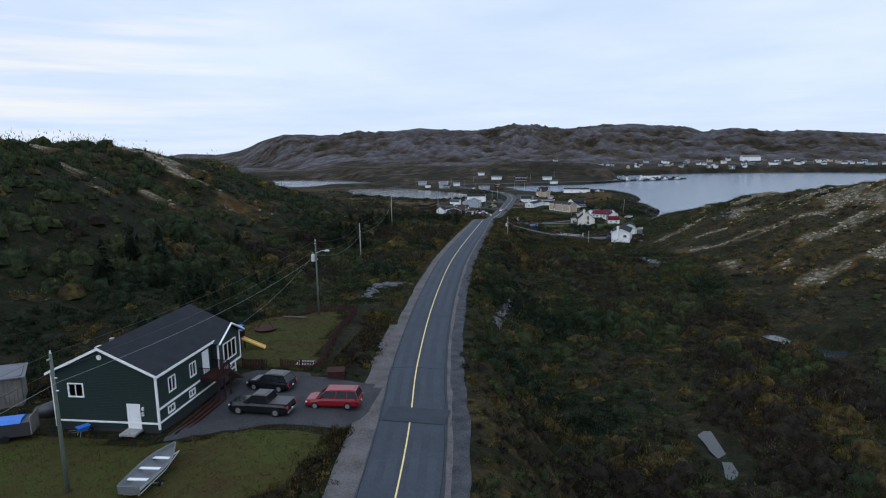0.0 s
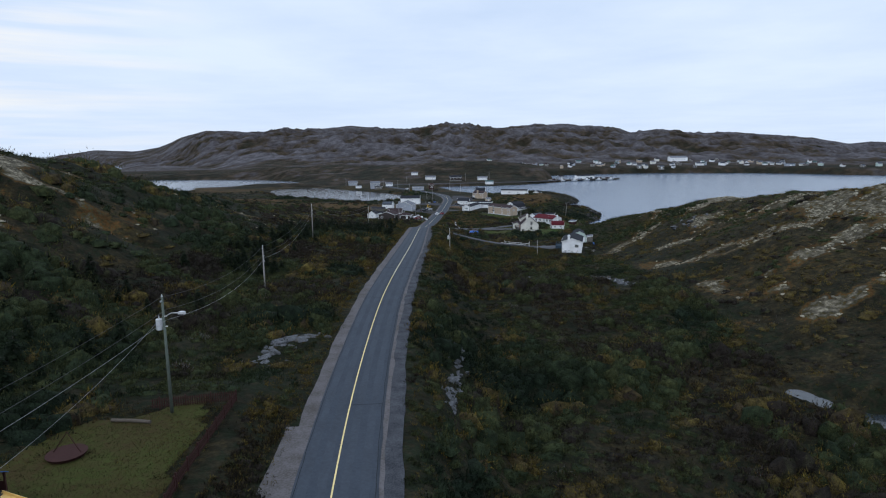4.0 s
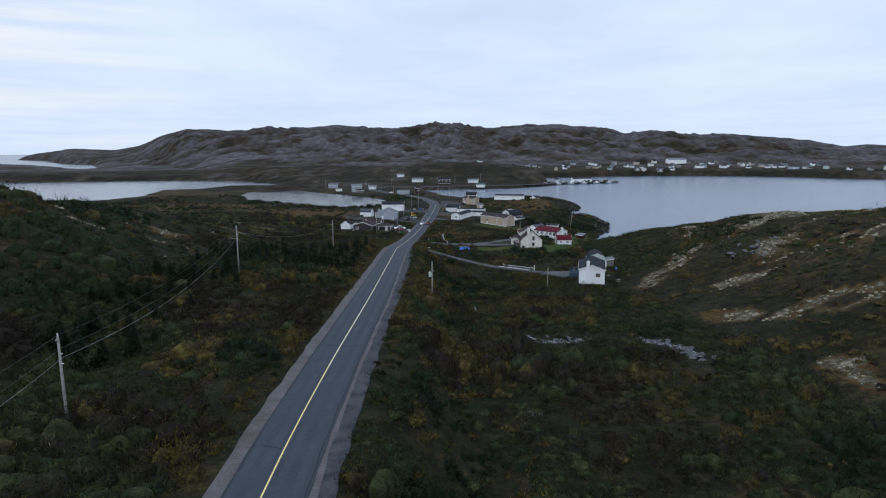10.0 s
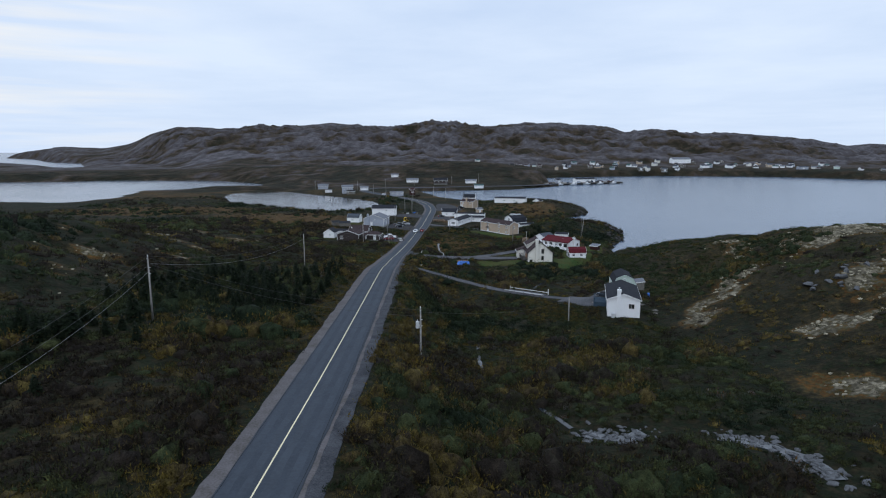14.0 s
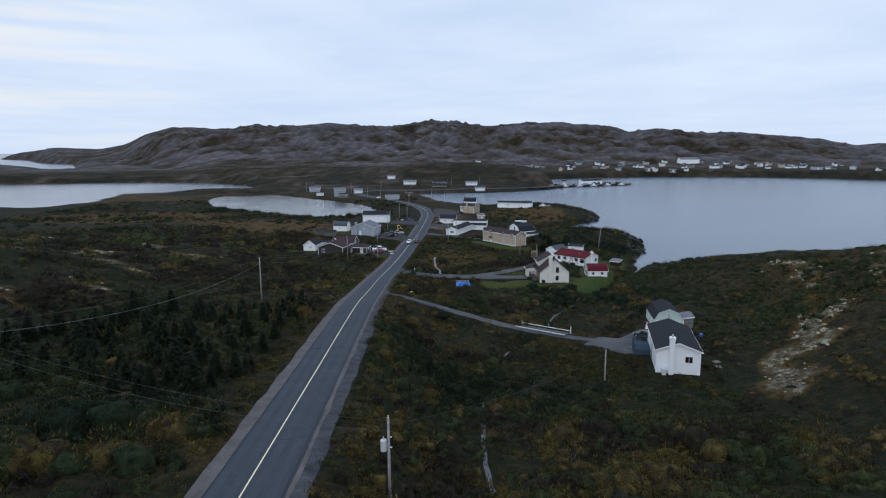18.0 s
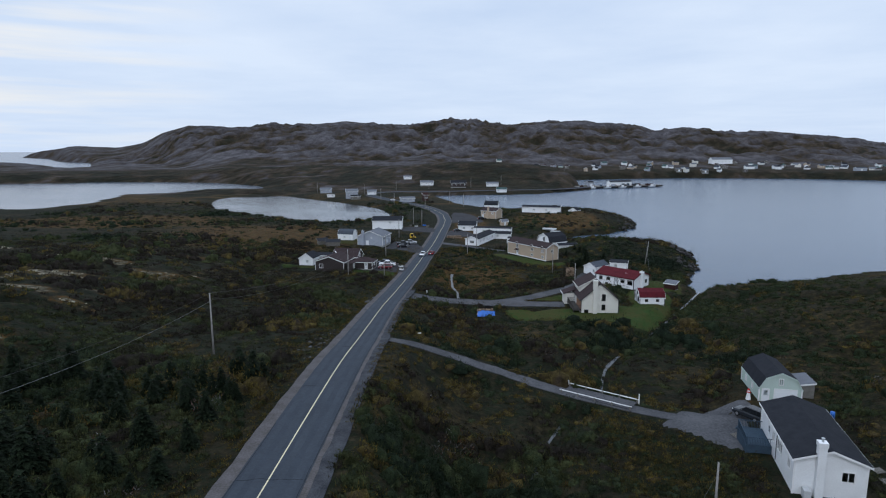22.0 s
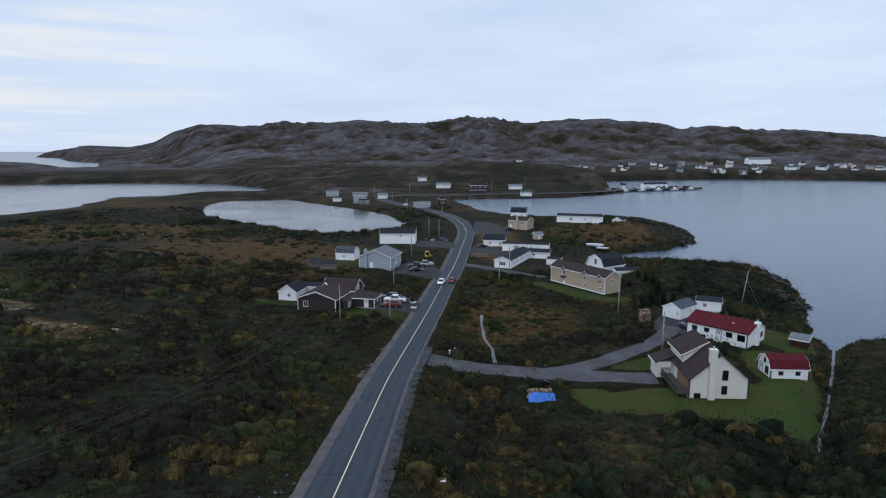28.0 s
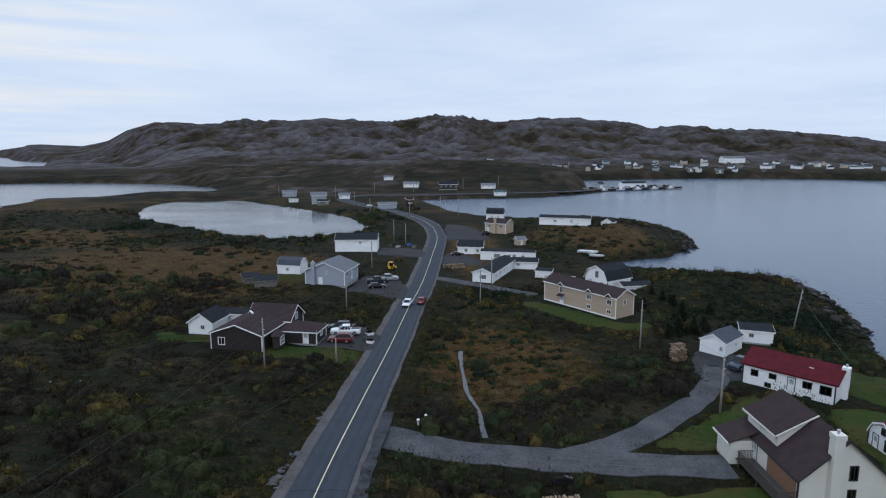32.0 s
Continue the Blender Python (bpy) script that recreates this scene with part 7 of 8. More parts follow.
house("small white cottage with dark roof on the headland", 66.3, 547, 4.55, 62, 6.4, 4.8, 2.4, 1.5, WHITE, SHINGLE, front=[("w", -1, 1, 0.9, 0.8)], name="cottage", category="house")
boat(7.0, 2.2, 0.9, 43.5, 488.0, 3.2, -28, "long white boat hauled out on the grass", trailer=False, inside=CARS["hull"], thwarts=2)
boat(5.0, 1.7, 0.7, 46.0, 485.6, 2.4, -30, "small pale boat beside the larger boat", trailer=False, inside=CARS["hull"], thwarts=2)
boat(6.0, 1.9, 0.8, 27.4, 447.0, 3.1, -18, "white boat stored behind the tan building", trailer=False)

# ---- houses on the pond side of the road ----
t = house("dark brown bungalow with white trim and brown roof", -42.0, 392.0, 3.75, -101, 12, 9.9, 3.1, 1.7, BROWN, BROWNROOF, right=[("w", -2.9, 1.0, 1.2, 1.3)], back=[("W", 3.6, 0.9, 1.8, 1.4)], left=[("w", 0, 1.1, 1.2, 1.1)], over=0.4)
t = house("brown cross-gabled wing with white trim", -39.0, 397.2, 3.75, -11, 8.5, 6.0, 3.4, 2.3, BROWN, BROWNROOF, right=[("W", 0, 3.0, 1.0, 1.2), ("W", 0, 0.8, 2.0, 1.4)], name="house_wing", category="house", over=0.4)
t = thing("bay_window", "white-trimmed bay window on the brown bungalow", "bay window", pose(-36.4, 387.6, 3.75, 0, 0, -11))
part("bay_wall", Geo().prism([(0, -1.5), (1.1, -1.0), (1.1, 1.0), (0, 1.5)], 0.3, 2.6, "z"), BROWN, t)
part("bay_roof", Geo().add([(-0.2, -1.8, 2.6), (1.4, -1.2, 2.6), (1.4, 1.2, 2.6), (-0.2, 1.8, 2.6), (-0.2, 0, 3.5)], [(0, 1, 4), (1, 2, 4), (2, 3, 4), (3, 0, 4), (3, 2, 1, 0)]), BROWNROOF, t)
opening(t, "W", 0, 0.9, 1.5, 1.4, pose(1.1, 0, 0, 0, 0, 90), TRIM, True)
house("brown garage wing with a white door", -32.9, 392.9, 3.7, -9, 7.4, 5.0, 2.5, 1.1, BROWN, BROWNROOF, "hip", front=[("D", 1.6, 0.0, 0.95, 2.1)], right=[("w", 0, 1.0, 1.0, 1.0)], name="garage", category="garage", over=0.4)
house("small white outbuilding with dark roof and cat-slide", -52.7, 398.4, 3.9, -99, 6.0, 4.9, 2.4, 1.7, WHITE, SHINGLE, right=[("w", 0.4, 1.0, 0.8, 0.8)], name="outbuilding", category="shed")
house("low white outbuilding with a dark roof", -49.5, 403.5, 3.9, -9, 8.0, 4.0, 2.4, 0.6, WHITE, SHINGLE, name="outbuilding", category="shed")
t = thing("satellite_dish", "white satellite dish on the brown roof", "satellite dish", pose(-42.4, 393.0, 8.3, 0, 0, 20))
part("dish", Geo().tube([(0, 0, 0.6), (0.15, 0, 0.75)], 0.5, 12, 0.35), TRIM, t)
part("mast", Geo().tube([(0, 0, -0.6), (0, 0, 0.6)], 0.03, 6), ALU, t)
house("blue-grey two-storey house with grey roof", -36.3, 443.1, 3.85, -101, 10.6, 10.8, 3.8, 2.1, GREY, GREYROOF, right=[("w", 0.6, 2.9, 0.5, 0.6), ("d", -1.2, 0.0, 0.95, 1.9)], back=[("w", -3.2, 2.0, 1.3, 1.2), ("D", 0.4, 0.6, 0.9, 2.0), ("w", 3.4, 2.0, 1.2, 1.1)], front=[("w", 2, 1.5, 1.2, 1.1)], chimney=(5.7, -3.0, 0.9, 6.0), over=0.45)
house("white gambrel shed with blue-grey roof", -49.4, 453.0, 4.0, -13.6, 6.8, 4.8, 2.6, 1.9, WHITE, SLATE, "gambrel", front=[("w", -0.4, 1.0, 0.9, 0.8), ("d", 2.2, 0, 0.9, 2.0)], name="garden_shed", category="shed", over=0.2)
house("long white two-storey house with black roof", -37.0, 497.3, 2.95, 1, 14.6, 8.0, 4.3, 1.8, WHITE, SHINGLE, front=[("w", 1.5, 2.9, 0.8, 0.7)], right=[("w", -1.5, 2.6, 0.9, 1.0), ("w", 1.5, 2.6, 0.9, 1.0), ("D", 0, 0, 0.9, 2.0)], over=0.3)
for x, y, a, L, lab in ((-52.5, 437.0, 10, 5.5, "old collapsed grey board shed"), (-57.5, 440.5, 25, 4.0, "old grey board lean-to")):
    house(lab, x, y, gz(x, y), a, L, 3.4, 1.7, 0.6, OLDWOOD, SHINGLE, "shed", name="old_shed", category="shed", corner=False, fascia=OLDWOOD)
vehicle("suv", "maroon", -25.6, 392.2, 3.4, 176, "dark red car parked by the brown garage")
vehicle("pickup", "white", -25.4, 396.8, 3.45, 184, "white pickup truck with dark load")
vehicle("suv", "charcoal", -27.0, 399.8, 3.45, 180, "dark jeep with a white top")
vehicle("pickup", "charcoal", -24.2, 443.6, 3.05, 12, "dark grey pickup truck by the grey house")
vehicle("pickup", "silver", -21.6, 447.0, 3.0, 10, "silver pickup truck by the grey house")
vehicle("sedan", "black", -23.6, 437.6, 3.05, 14, "black car in the gravel driveway")
vehicle("sedan", "white", -14.75, 421.5, 2.62, 262, "white car driving down the road", name="car")
vehicle("sedan", "red", -11.4, 424.0, 2.62, 82, "red car driving up the road", name="car")
vehicle("sedan", "black", -1.5, 487.5, 2.6, 20, "black car beside the white house")
vehicle("suv", "black", 12.0, 533.5, 3.0, 10, "black car by the tan house")
vehicle("sedan", "white", -52.0, 657.0, 2.75, 130, "white car on the far bend")
t = thing("backhoe_loader", "yellow backhoe loader beside the house", "loader", pose(-22.0, 462.5, 2.85, 0, 0, 70) @ Matrix.Diagonal((0.8, 0.8, 0.85, 1)))
part("chassis", Geo().box(-1.6, 1.6, -0.6, 0.6, 0.6, 1.4).box(0.5, 1.8, -0.45, 0.45, 1.4, 1.8), CARS["yellow"], t)
part("cab_glass", Geo().box(-1.0, 0.4, -0.65, 0.65, 1.4, 2.7), CARGLASS, t)
part("cab_roof", Geo().box(-1.1, 0.5, -0.75, 0.75, 2.7, 2.85), CARS["yellow"], t)
part("bucket", Geo().prism([(2.4, 0.1), (3.2, 0.2), (2.7, 0.9), (2.4, 0.8)], -1.0, 1.0, "y"), CARS["yellow"], t)
part("loader_arm", Geo().tube([(0.3, -0.7, 1.3), (2.5, -0.7, 0.6)], 0.09, 6).tube([(0.3, 0.7, 1.3), (2.5, 0.7, 0.6)], 0.09, 6), CARS["yellow"], t)
part("digger_arm", Geo().tube([(-1.6, 0, 1.2), (-2.3, 0, 2.9), (-3.0, 0, 1.6)], 0.12, 6), CARS["yellow"], t)
for sx, r in ((-1.0, 0.7), (1.2, 0.5)):
    for sy in (-0.85, 0.85):
        w = part("tyre", Geo().tube([(sx, sy - 0.18, r), (sx, sy + 0.18, r)], r, 16), RUBBER, t)
        part("rim", Geo().tube([(sx, sy - 0.2, r), (sx, sy + 0.2, r)], r * 0.5, 10), CARS["yellow"], w)
RND = random.Random(11)
for x, y in ((-21.0, 398.6), (-20.2, 393.4), (-22.5, 401.5), (-24.6, 402.4), (-26.5, 405), (-23, 504), (-19, 508), (-17, 503), (-26, 507)):
    t = thing("crate", "old crate of fishing gear in the yard", "crate", pose(x, y, gz(x, y), 0, 0, RND.uniform(0, 90)), "yard clutter")
    a, b, c = RND.uniform(0.4, 0.9), RND.uniform(0.4, 0.7), RND.uniform(0.5, 1.0)
    m = RND.choice([OLDWOOD, CAN, REDBROWN, TARP, TRIM])
    part("tub", Geo().box(-a, a, -b, b, 0, c), m, t)
    part("rim_board", Geo().box(-a - 0.04, a + 0.04, -b - 0.04, b + 0.04, c - 0.12, c), OLDWOOD, t)
for x, y in ((-9.6, 357.5), (-8.6, 359.0), (-8.0, 302.0)):
    t = thing("mailbox" if x < -9 else "marker_bin", "small white roadside bin", "bin", pose(x, y, gz(x, y)), "roadside bins")
    w = 0.24 if y < 310 else 0.15
    part("tub", Geo().prism([(-w * 0.8, 0), (w * 0.8, 0), (w, 0.7), (-w, 0.7)], -w, w, "y"), CAN, t)
    part("lid", Geo().box(-w - 0.04, w + 0.04, -w - 0.04, w + 0.04, 0.7, 0.78), TRIM, t)

# ---- across the pond and round the bay ----
FAR = [(-120, 733, 3.1, 10, 12, 7, 3.0, 1.6, GREY, GREYROOF, "gable", "low grey house beyond the pond"), (-107, 692, 1.9, 0, 7, 4, 2.4, 0.6, WHITE, GREYROOF, "flat", "white flat-roofed shed by the pond"),
       (-83, 671, 2.3, 5, 9, 5, 2.6, 0.8, OLDWOOD, SHINGLE, "shed", "low grey-green annex beside the tall house"),
       (-76, 712, 3.0, 8, 9, 6, 2.8, 1.4, WHITE, GREYROOF, "gable", "white bungalow with a dark porch"), (-55, 828, 9.0, 5, 10, 6, 2.8, 1.0, WHITE, GREYROOF, "gable", "white bungalow on the slope"),
       (-33, 794, 6.0, -6, 15, 7, 3.0, 1.6, WHITE, GREYROOF, "gable", "white wooden house with grey roof"), (-2, 782, 6.0, 0, 18, 8, 4.2, 2.2, BROWN, SHINGLE, "gable", "dark brown two-storey house with white windows"),
       (31, 787, 3.6, 0, 14, 7, 3.0, 1.4, WHITE, GREYROOF, "gable", "white house near the causeway"), (37.5, 751, 1.6, 4, 11, 5, 3.0, 1.4, WHITE, GREENROOF, "gable", "white fishing store on the shore"),
       (-40, 648, 1.6, 14, 13, 6, 3.0, 1.0, GREY, GREYROOF, "gable", "weathered grey fishing shed at the bridge"), (-27, 655, 1.6, 14, 5, 6, 5.0, 1.4, REDBROWN, REDBROWN, "gable", "red-brown fishing stage on the water")]
for x, y, z, a, L, W, H, r, wl, rf, kind, lab in FAR:
    L, W, H = L * 0.82, W * 0.85, H * 0.92
    house(lab, x, y, max(min(z, gz(x, y) + 0.5), gz(x, y) + 0.1), a, L, W, H, r, wl, rf, kind, front=[("w", u, H * 0.45, 0.95, 0.9) for u in np.linspace(-L / 2 + 1.3, L / 2 - 1.3, max(2, int(L / 3.5)))], far=True, group="houses round the pond")
t = house("tall blue-grey house with dark windows beyond the pond", -87.5, 680, gz(-87.5, 680) + 0.1, 12, 9.5, 7.5, 5.6, 1.9, GREY, GREYROOF, front=[("W", -2.6, 3.4, 1.8, 1.3), ("W", 0.6, 3.4, 1.8, 1.3), ("w", 3.2, 3.4, 1.0, 1.3), ("w", -2.6, 0.8, 1.2, 1.2), ("D", 2.4, 0.1, 0.95, 2.0)], left=[("w", 0, 3.4, 1.2, 1.3)], far=True, group="houses round the pond")
boat(6, 2, 0.9, -33, 640.5, 0.5, 20, "small boat moored by the bridge", trailer=False)
RND = random.Random(4)
WALLS = [WHITE] * 5 + [CREAM, GREY, GREY, TAN, MINT, BROWN, OLDWOOD, REDBROWN]
ROOFS = [SHINGLE, SLATE, GREYROOF, BROWNROOF, GREENROOF]
spots = [(69, 1190), (84, 1062), (96, 1075), (108, 1066), (121, 1080), (132, 1070), (146, 1090), (152, 1072), (74, 1110), (60, 1150)]
spots += [(175 + 14 * k + RND.uniform(-9, 9), 1036 + 16 * (k % 3) + RND.uniform(-8, 16)) for k in range(30)]
spots += [(200 + 19 * k + RND.uniform(-12, 12), 1092 + 22 * (k % 3) + RND.uniform(-10, 14)) for k in range(24)]
spots += [(560 + 22 * k, 985 - 10 * k + RND.uniform(-8, 8)) for k in range(8)]
for i, (x, y) in enumerate(spots):
    z = gz(x, y)
    if z < 0.6:
        continue
    big = RND.random()
    L, W, H = RND.uniform(5, 8.5), RND.uniform(4.5, 6), RND.choice([2.2, 2.4, 3.8])
    house("distant wooden house of the harbour village", x, y, z, RND.choice([0, 15, 35, -25, 85, 60, -50]), L, W, H, RND.uniform(1.4, 2.4), RND.choice(WALLS), RND.choice(ROOFS), RND.choice(["gable", "gable", "hip", "gable"]),
          front=[("w", u, H * 0.45, 1.0, 1.0) for u in (-L / 4, L / 4)], left=[("w", 0, 1.0, 1.0, 1.0)], far=True, group="far village houses")
house("long white community hall with grey roof", 392, 1130, gz(392, 1130), 2, 30, 14, 6.5, 3.0, WHITE, GREYROOF, front=[("w", u, 2.5, 1.2, 1.2) for u in (-10, -5, 0, 5, 10)], far=True, name="community_hall", category="hall")
for x, y, L in ((405, 1064, 12), (440, 1060, 8), (330, 1030, 8), (296, 1034, 7), (530, 1020, 14)):
    house("white harbour store above the water", x, y, max(0.8, gz(x, y)), 3, L, 7, 3.2, 1.6, RND.choice([WHITE, GREY, OLDWOOD]), SLATE, front=[("d", 0, 0, 2.0, 2.2)], far=True, name="harbour_store", category="building")

t = thing("wharf", "long timber wharf with a white shed and boats", "wharf", pose(158, 838, 0, 0, 0, 20))
for k in range(22):
    part("deck_plank", Geo().box(-42 + 4.6 * k, -37.5 + 4.6 * k, -9, 9, 1.5, 1.9), OLDWOOD, t)
for k in range(12):
    for sy in (-8.8, 8.8):
        part("pile", Geo().tube([(-40 + 8.6 * k, sy, -3), (-40 + 8.6 * k, sy, 2.4)], 0.3, 8), OLDWOOD, t)
part("fender", Geo().box(-42, 58, -9.3, -9.0, 0.4, 1.7), DARKROCK, t)
for x, L, m in ((12, 26, WHITE), (-24, 6, GREY)):
    u, v = 158 + x * math.cos(radians(20)) - 3 * math.sin(radians(20)), 838 + x * math.sin(radians(20)) + 3 * math.cos(radians(20))
    house("white fish shed on the wharf", u, v, 1.95, 20, L, 7, 3.6, 1.4, m, SHINGLE, front=[("g", 0, 0, 2.4, 2.4), ("w", L / 3, 1.2, 0.9, 0.9)], far=True, name="fish_shed", category="building")
for k in range(5):
    u, v = 158 + (-30 + 18 * k) * 0.94 + 4.4, 838 + (-30 + 18 * k) * 0.342 - 12
    t = boat(9, 3, 1.4, u, v, 0.1, 20 + RND.uniform(-6, 6), "fishing boat moored at the wharf", trailer=False, thwarts=1)
    part("wheelhouse", Geo().box(-1.5, 1.0, -0.9, 0.9, 1.2, 3.2), TRIM, t)
    part("mast", Geo().tube([(-1.8, 0, 1.2), (-1.8, 0, 6)], 0.06, 6), ALU, t)
for k in range(26):
    x, y = RND.uniform(-38, 54), RND.uniform(-7.5, -2.5)
    u, v = 158 + x * math.cos(radians(20)) - y * math.sin(radians(20)), 838 + x * math.sin(radians(20)) + y * math.cos(radians(20))
    a, b, c = RND.uniform(0.8, 2.2), RND.uniform(0.7, 1.4), RND.uniform(0.8, 2.4)
    t = thing("crate_stack", "stack of fish crates and gear on the wharf", "crates", pose(u, v, 1.9, 0, 0, 20 + RND.uniform(-12, 12)), "gear on the wharf")
    m = RND.choice([DARKTRIM, OLDWOOD, GREY, REDBROWN, BLUEDECK])
    part("lower_crate", Geo().box(-a, a, -b, b, 0, c * 0.55), m, t)
    part("upper_crate", Geo().box(-a * 0.8, a * 0.7, -b * 0.8, b * 0.8, c * 0.55 + 0.01, c), m, t)
t = thing("breakwater", "low boulder breakwater leading to the wharf", "breakwater", pose(118, 806, 0))
for k in range(70):
    x, y = -26 + 0.75 * k + RND.uniform(-2, 2), -22 + 0.62 * k + RND.uniform(-4, 4)
    key = (RND.randrange(6), DARKROCK.name)
    if key not in ROCKMESH:
        ROCKMESH[key] = STONES[key[0]].copy()
        ROCKMESH[key].materials.append(DARKROCK)
    o = part("boulder", ROCKMESH[key], DARKROCK, t, m=pose(x, y, RND.uniform(0, 0.8), RND.uniform(-30, 30), 0, RND.uniform(0, 360)) @ Matrix.Diagonal((1.8, 1.6, 1.4, 1)))

# ---- rock, stream and shore ----


def rock_line(name, label, line, half, n, size, seed, sink=0.35, material=ROCK):
    """Broken stones along a cut or a stream bed: one thing with its stones as parts."""
    rnd = random.Random(seed)
    x0, y0 = line[0][:2]
    t = thing(name, label, "rocks", pose(x0, y0, gz(x0, y0)), "rock outcrops")
    for i in range(n):
        u = rnd.random() * (len(line) - 1)
        k = int(u)
        (xa, ya), (xb, yb) = line[k][:2], line[k + 1][:2]
        px, py = xa + (xb - xa) * (u - k) + rnd.gauss(0, half / 2), ya + (yb - ya) * (u - k) + rnd.gauss(0, half / 2)
        q = size * rnd.uniform(0.4, 1.4)
        key = (rnd.randrange(6), material.name)
        if key not in ROCKMESH:
            ROCKMESH[key] = STONES[key[0]].copy()
            ROCKMESH[key].materials.append(material)
        part("stone", ROCKMESH[key], material, t, m=pose(px - x0, py - y0, gz(px, py) - gz(x0, y0) + q * (0.3 - sink), rnd.uniform(-22, 22), rnd.uniform(-22, 22), rnd.uniform(0, 360)) @ Matrix.Diagonal((q * rnd.uniform(0.6, 1.1), q * rnd.uniform(0.8, 1.5), q * rnd.uniform(0.5, 1.0), 1)))
    return t


CUT_A = [(-26, 99.5, 0), (-25.2, 106, 0), (-22.5, 110, 0)]
CUT_B = [(-4, 93, 0), (-4.1, 101, 0), (-3.4, 109, 0), (-2.8, 117, 0), (-4.4, 122, 0)]
CUT_C = [(-24, 338, 0), (-23.4, 344, 0), (-22.5, 354, 0), (-22.2, 361, 0)]
CUT_D = [(-21.3, 322, 0), (-22, 329, 0)]
rock_line("rock_outcrop", "grey broken rock cut beside the road", CUT_A, 1.9, 60, 1.05, 2, 0.52)
rock_line("rock_outcrop", "grey broken rock below the road edge", CUT_B, 1.3, 80, 0.8, 3, 0.5)
rock_line("rock_outcrop", "mossy grey rock cut along the road", CUT_C, 0.9, 50, 0.75, 5, 0.5)
rock_line("rock_outcrop", "mossy grey rock beside the road", CUT_D, 0.8, 14, 0.7, 6, 0.5)
rocks("rock_outcrop", "mossy grey rock beside the road", -24, 290, 2, 16, 40, 0.5, ROCK, 6, 0.42, turn=2)
BED_A = [p for p in STREAM if p[0] > 28.5 and 172 < p[1] < 185]
BED_B = [p for p in STREAM if 14.5 < p[0] < 22 and p[1] < 190]
rock_line("stream_stones", "pale stones in the tumbling stream", BED_A, 2.0, 150, 0.55, 7, 0.2)
rock_line("stream_stones", "wet stones in the tumbling stream above the bend", BED_B, 2.2, 110, 0.5, 8, 0.2)
rocks("rock_outcrop", "grey bare rock knoll on the hillside", 72, 232, 6, 5, 14, 1.4, ROCK, 9)
for i, (x, y, s) in enumerate(((92, 520, 2.2), (96, 545, 2.4), (98, 566, 2.4), (86, 508, 1.8), (90, 438, 1.9), (86, 424, 2.0), (84, 409, 1.8), (76, 462, 1.6), (88, 452, 1.8), (78, 394, 1.1))):
    rocks("shore_rocks", "dark wave-washed shore rocks", x, y, 4, 9, 26, s, DARKROCK, 20 + i, sink=0.3)
for bed in (BED_A, BED_B):
    strip("stream_water", bed, (-0.6, 0.6), -0.2, FOAM, "tumbling stream water between stones", "stream", 0.5, seed=6)
strip("stream_water", [p for p in STREAM if p[1] > 189], (-0.22, 0.22), -0.27, STILL, "narrow stream between shrubs", "stream", 0.3, seed=7)
strip("ditch_water", DITCH, (-0.3, 0.3), -0.08, FOAM, "pale narrow ditch stream", "ditch", 0.3, seed=8)

# ---- plants ----
OFFLIMITS = [(ROAD, 5.0), (FARROAD, 5), (LANE_A, 1.7), (LANE_B, 3.5), (LANE_B2, 2.6), (LANE_C, 2.5), ([p for p in STREAM if p[0] > 13 and p[1] < 192], 1.4), ([p for p in STREAM if 276 < p[1] < 306], 0.35), ([p for p in STREAM if p[1] > 318], 0.15), ([(3.6, 338.8, 0), (8.8, 339.2, 0)], 2.8), (CUT_A, 1.0), (CUT_B, 0.7), (CUT_C, 0.5), (CUT_D, 0.5), (DITCH, 0.6)]
YARDS = [[(p[0], p[1]) for p in smooth_line([(x, y, 0) for x, y in q + q[:1]], 3)[:-1]] for q in (*GREENS.values(), *DRIVES.values())]


def free(xs, ys, zs):
    ok = np.ones(len(xs), bool)
    for linea, w in OFFLIMITS:
        d, _ = along(linea, xs, ys)
        ok &= d > w + 0.6 * vnoise(xs / 2.3, ys / 2.3, 9)
    for p in YARDS:
        ok &= basin(p, xs, ys) > 0.5
    for x, y, rx, ry, turn, level, fade in PADS:
        c, s = math.cos(radians(turn)), math.sin(radians(turn))
        u, v = (xs - x) * c + (ys - y) * s, -(xs - x) * s + (ys - y) * c
        ok &= (np.abs(u) > rx) | (np.abs(v) > ry)
    for p in (POOL, POOL2):
        ok &= basin(p, xs, ys) > 1.7
    ok &= (zs > 0.6) & (basin(POND, xs, ys) > 1) & (basin(LAKE, xs, ys) > 1)
    return ok


def spread(n, x0, x1, y0, y1, seed):
    r = np.random.default_rng(seed)
    xs, ys = r.uniform(x0, x1, n), r.uniform(y0, y1, n)
    zs = heights(xs, ys)
    ok = free(xs, ys, zs)
    return xs[ok], ys[ok], zs[ok], r


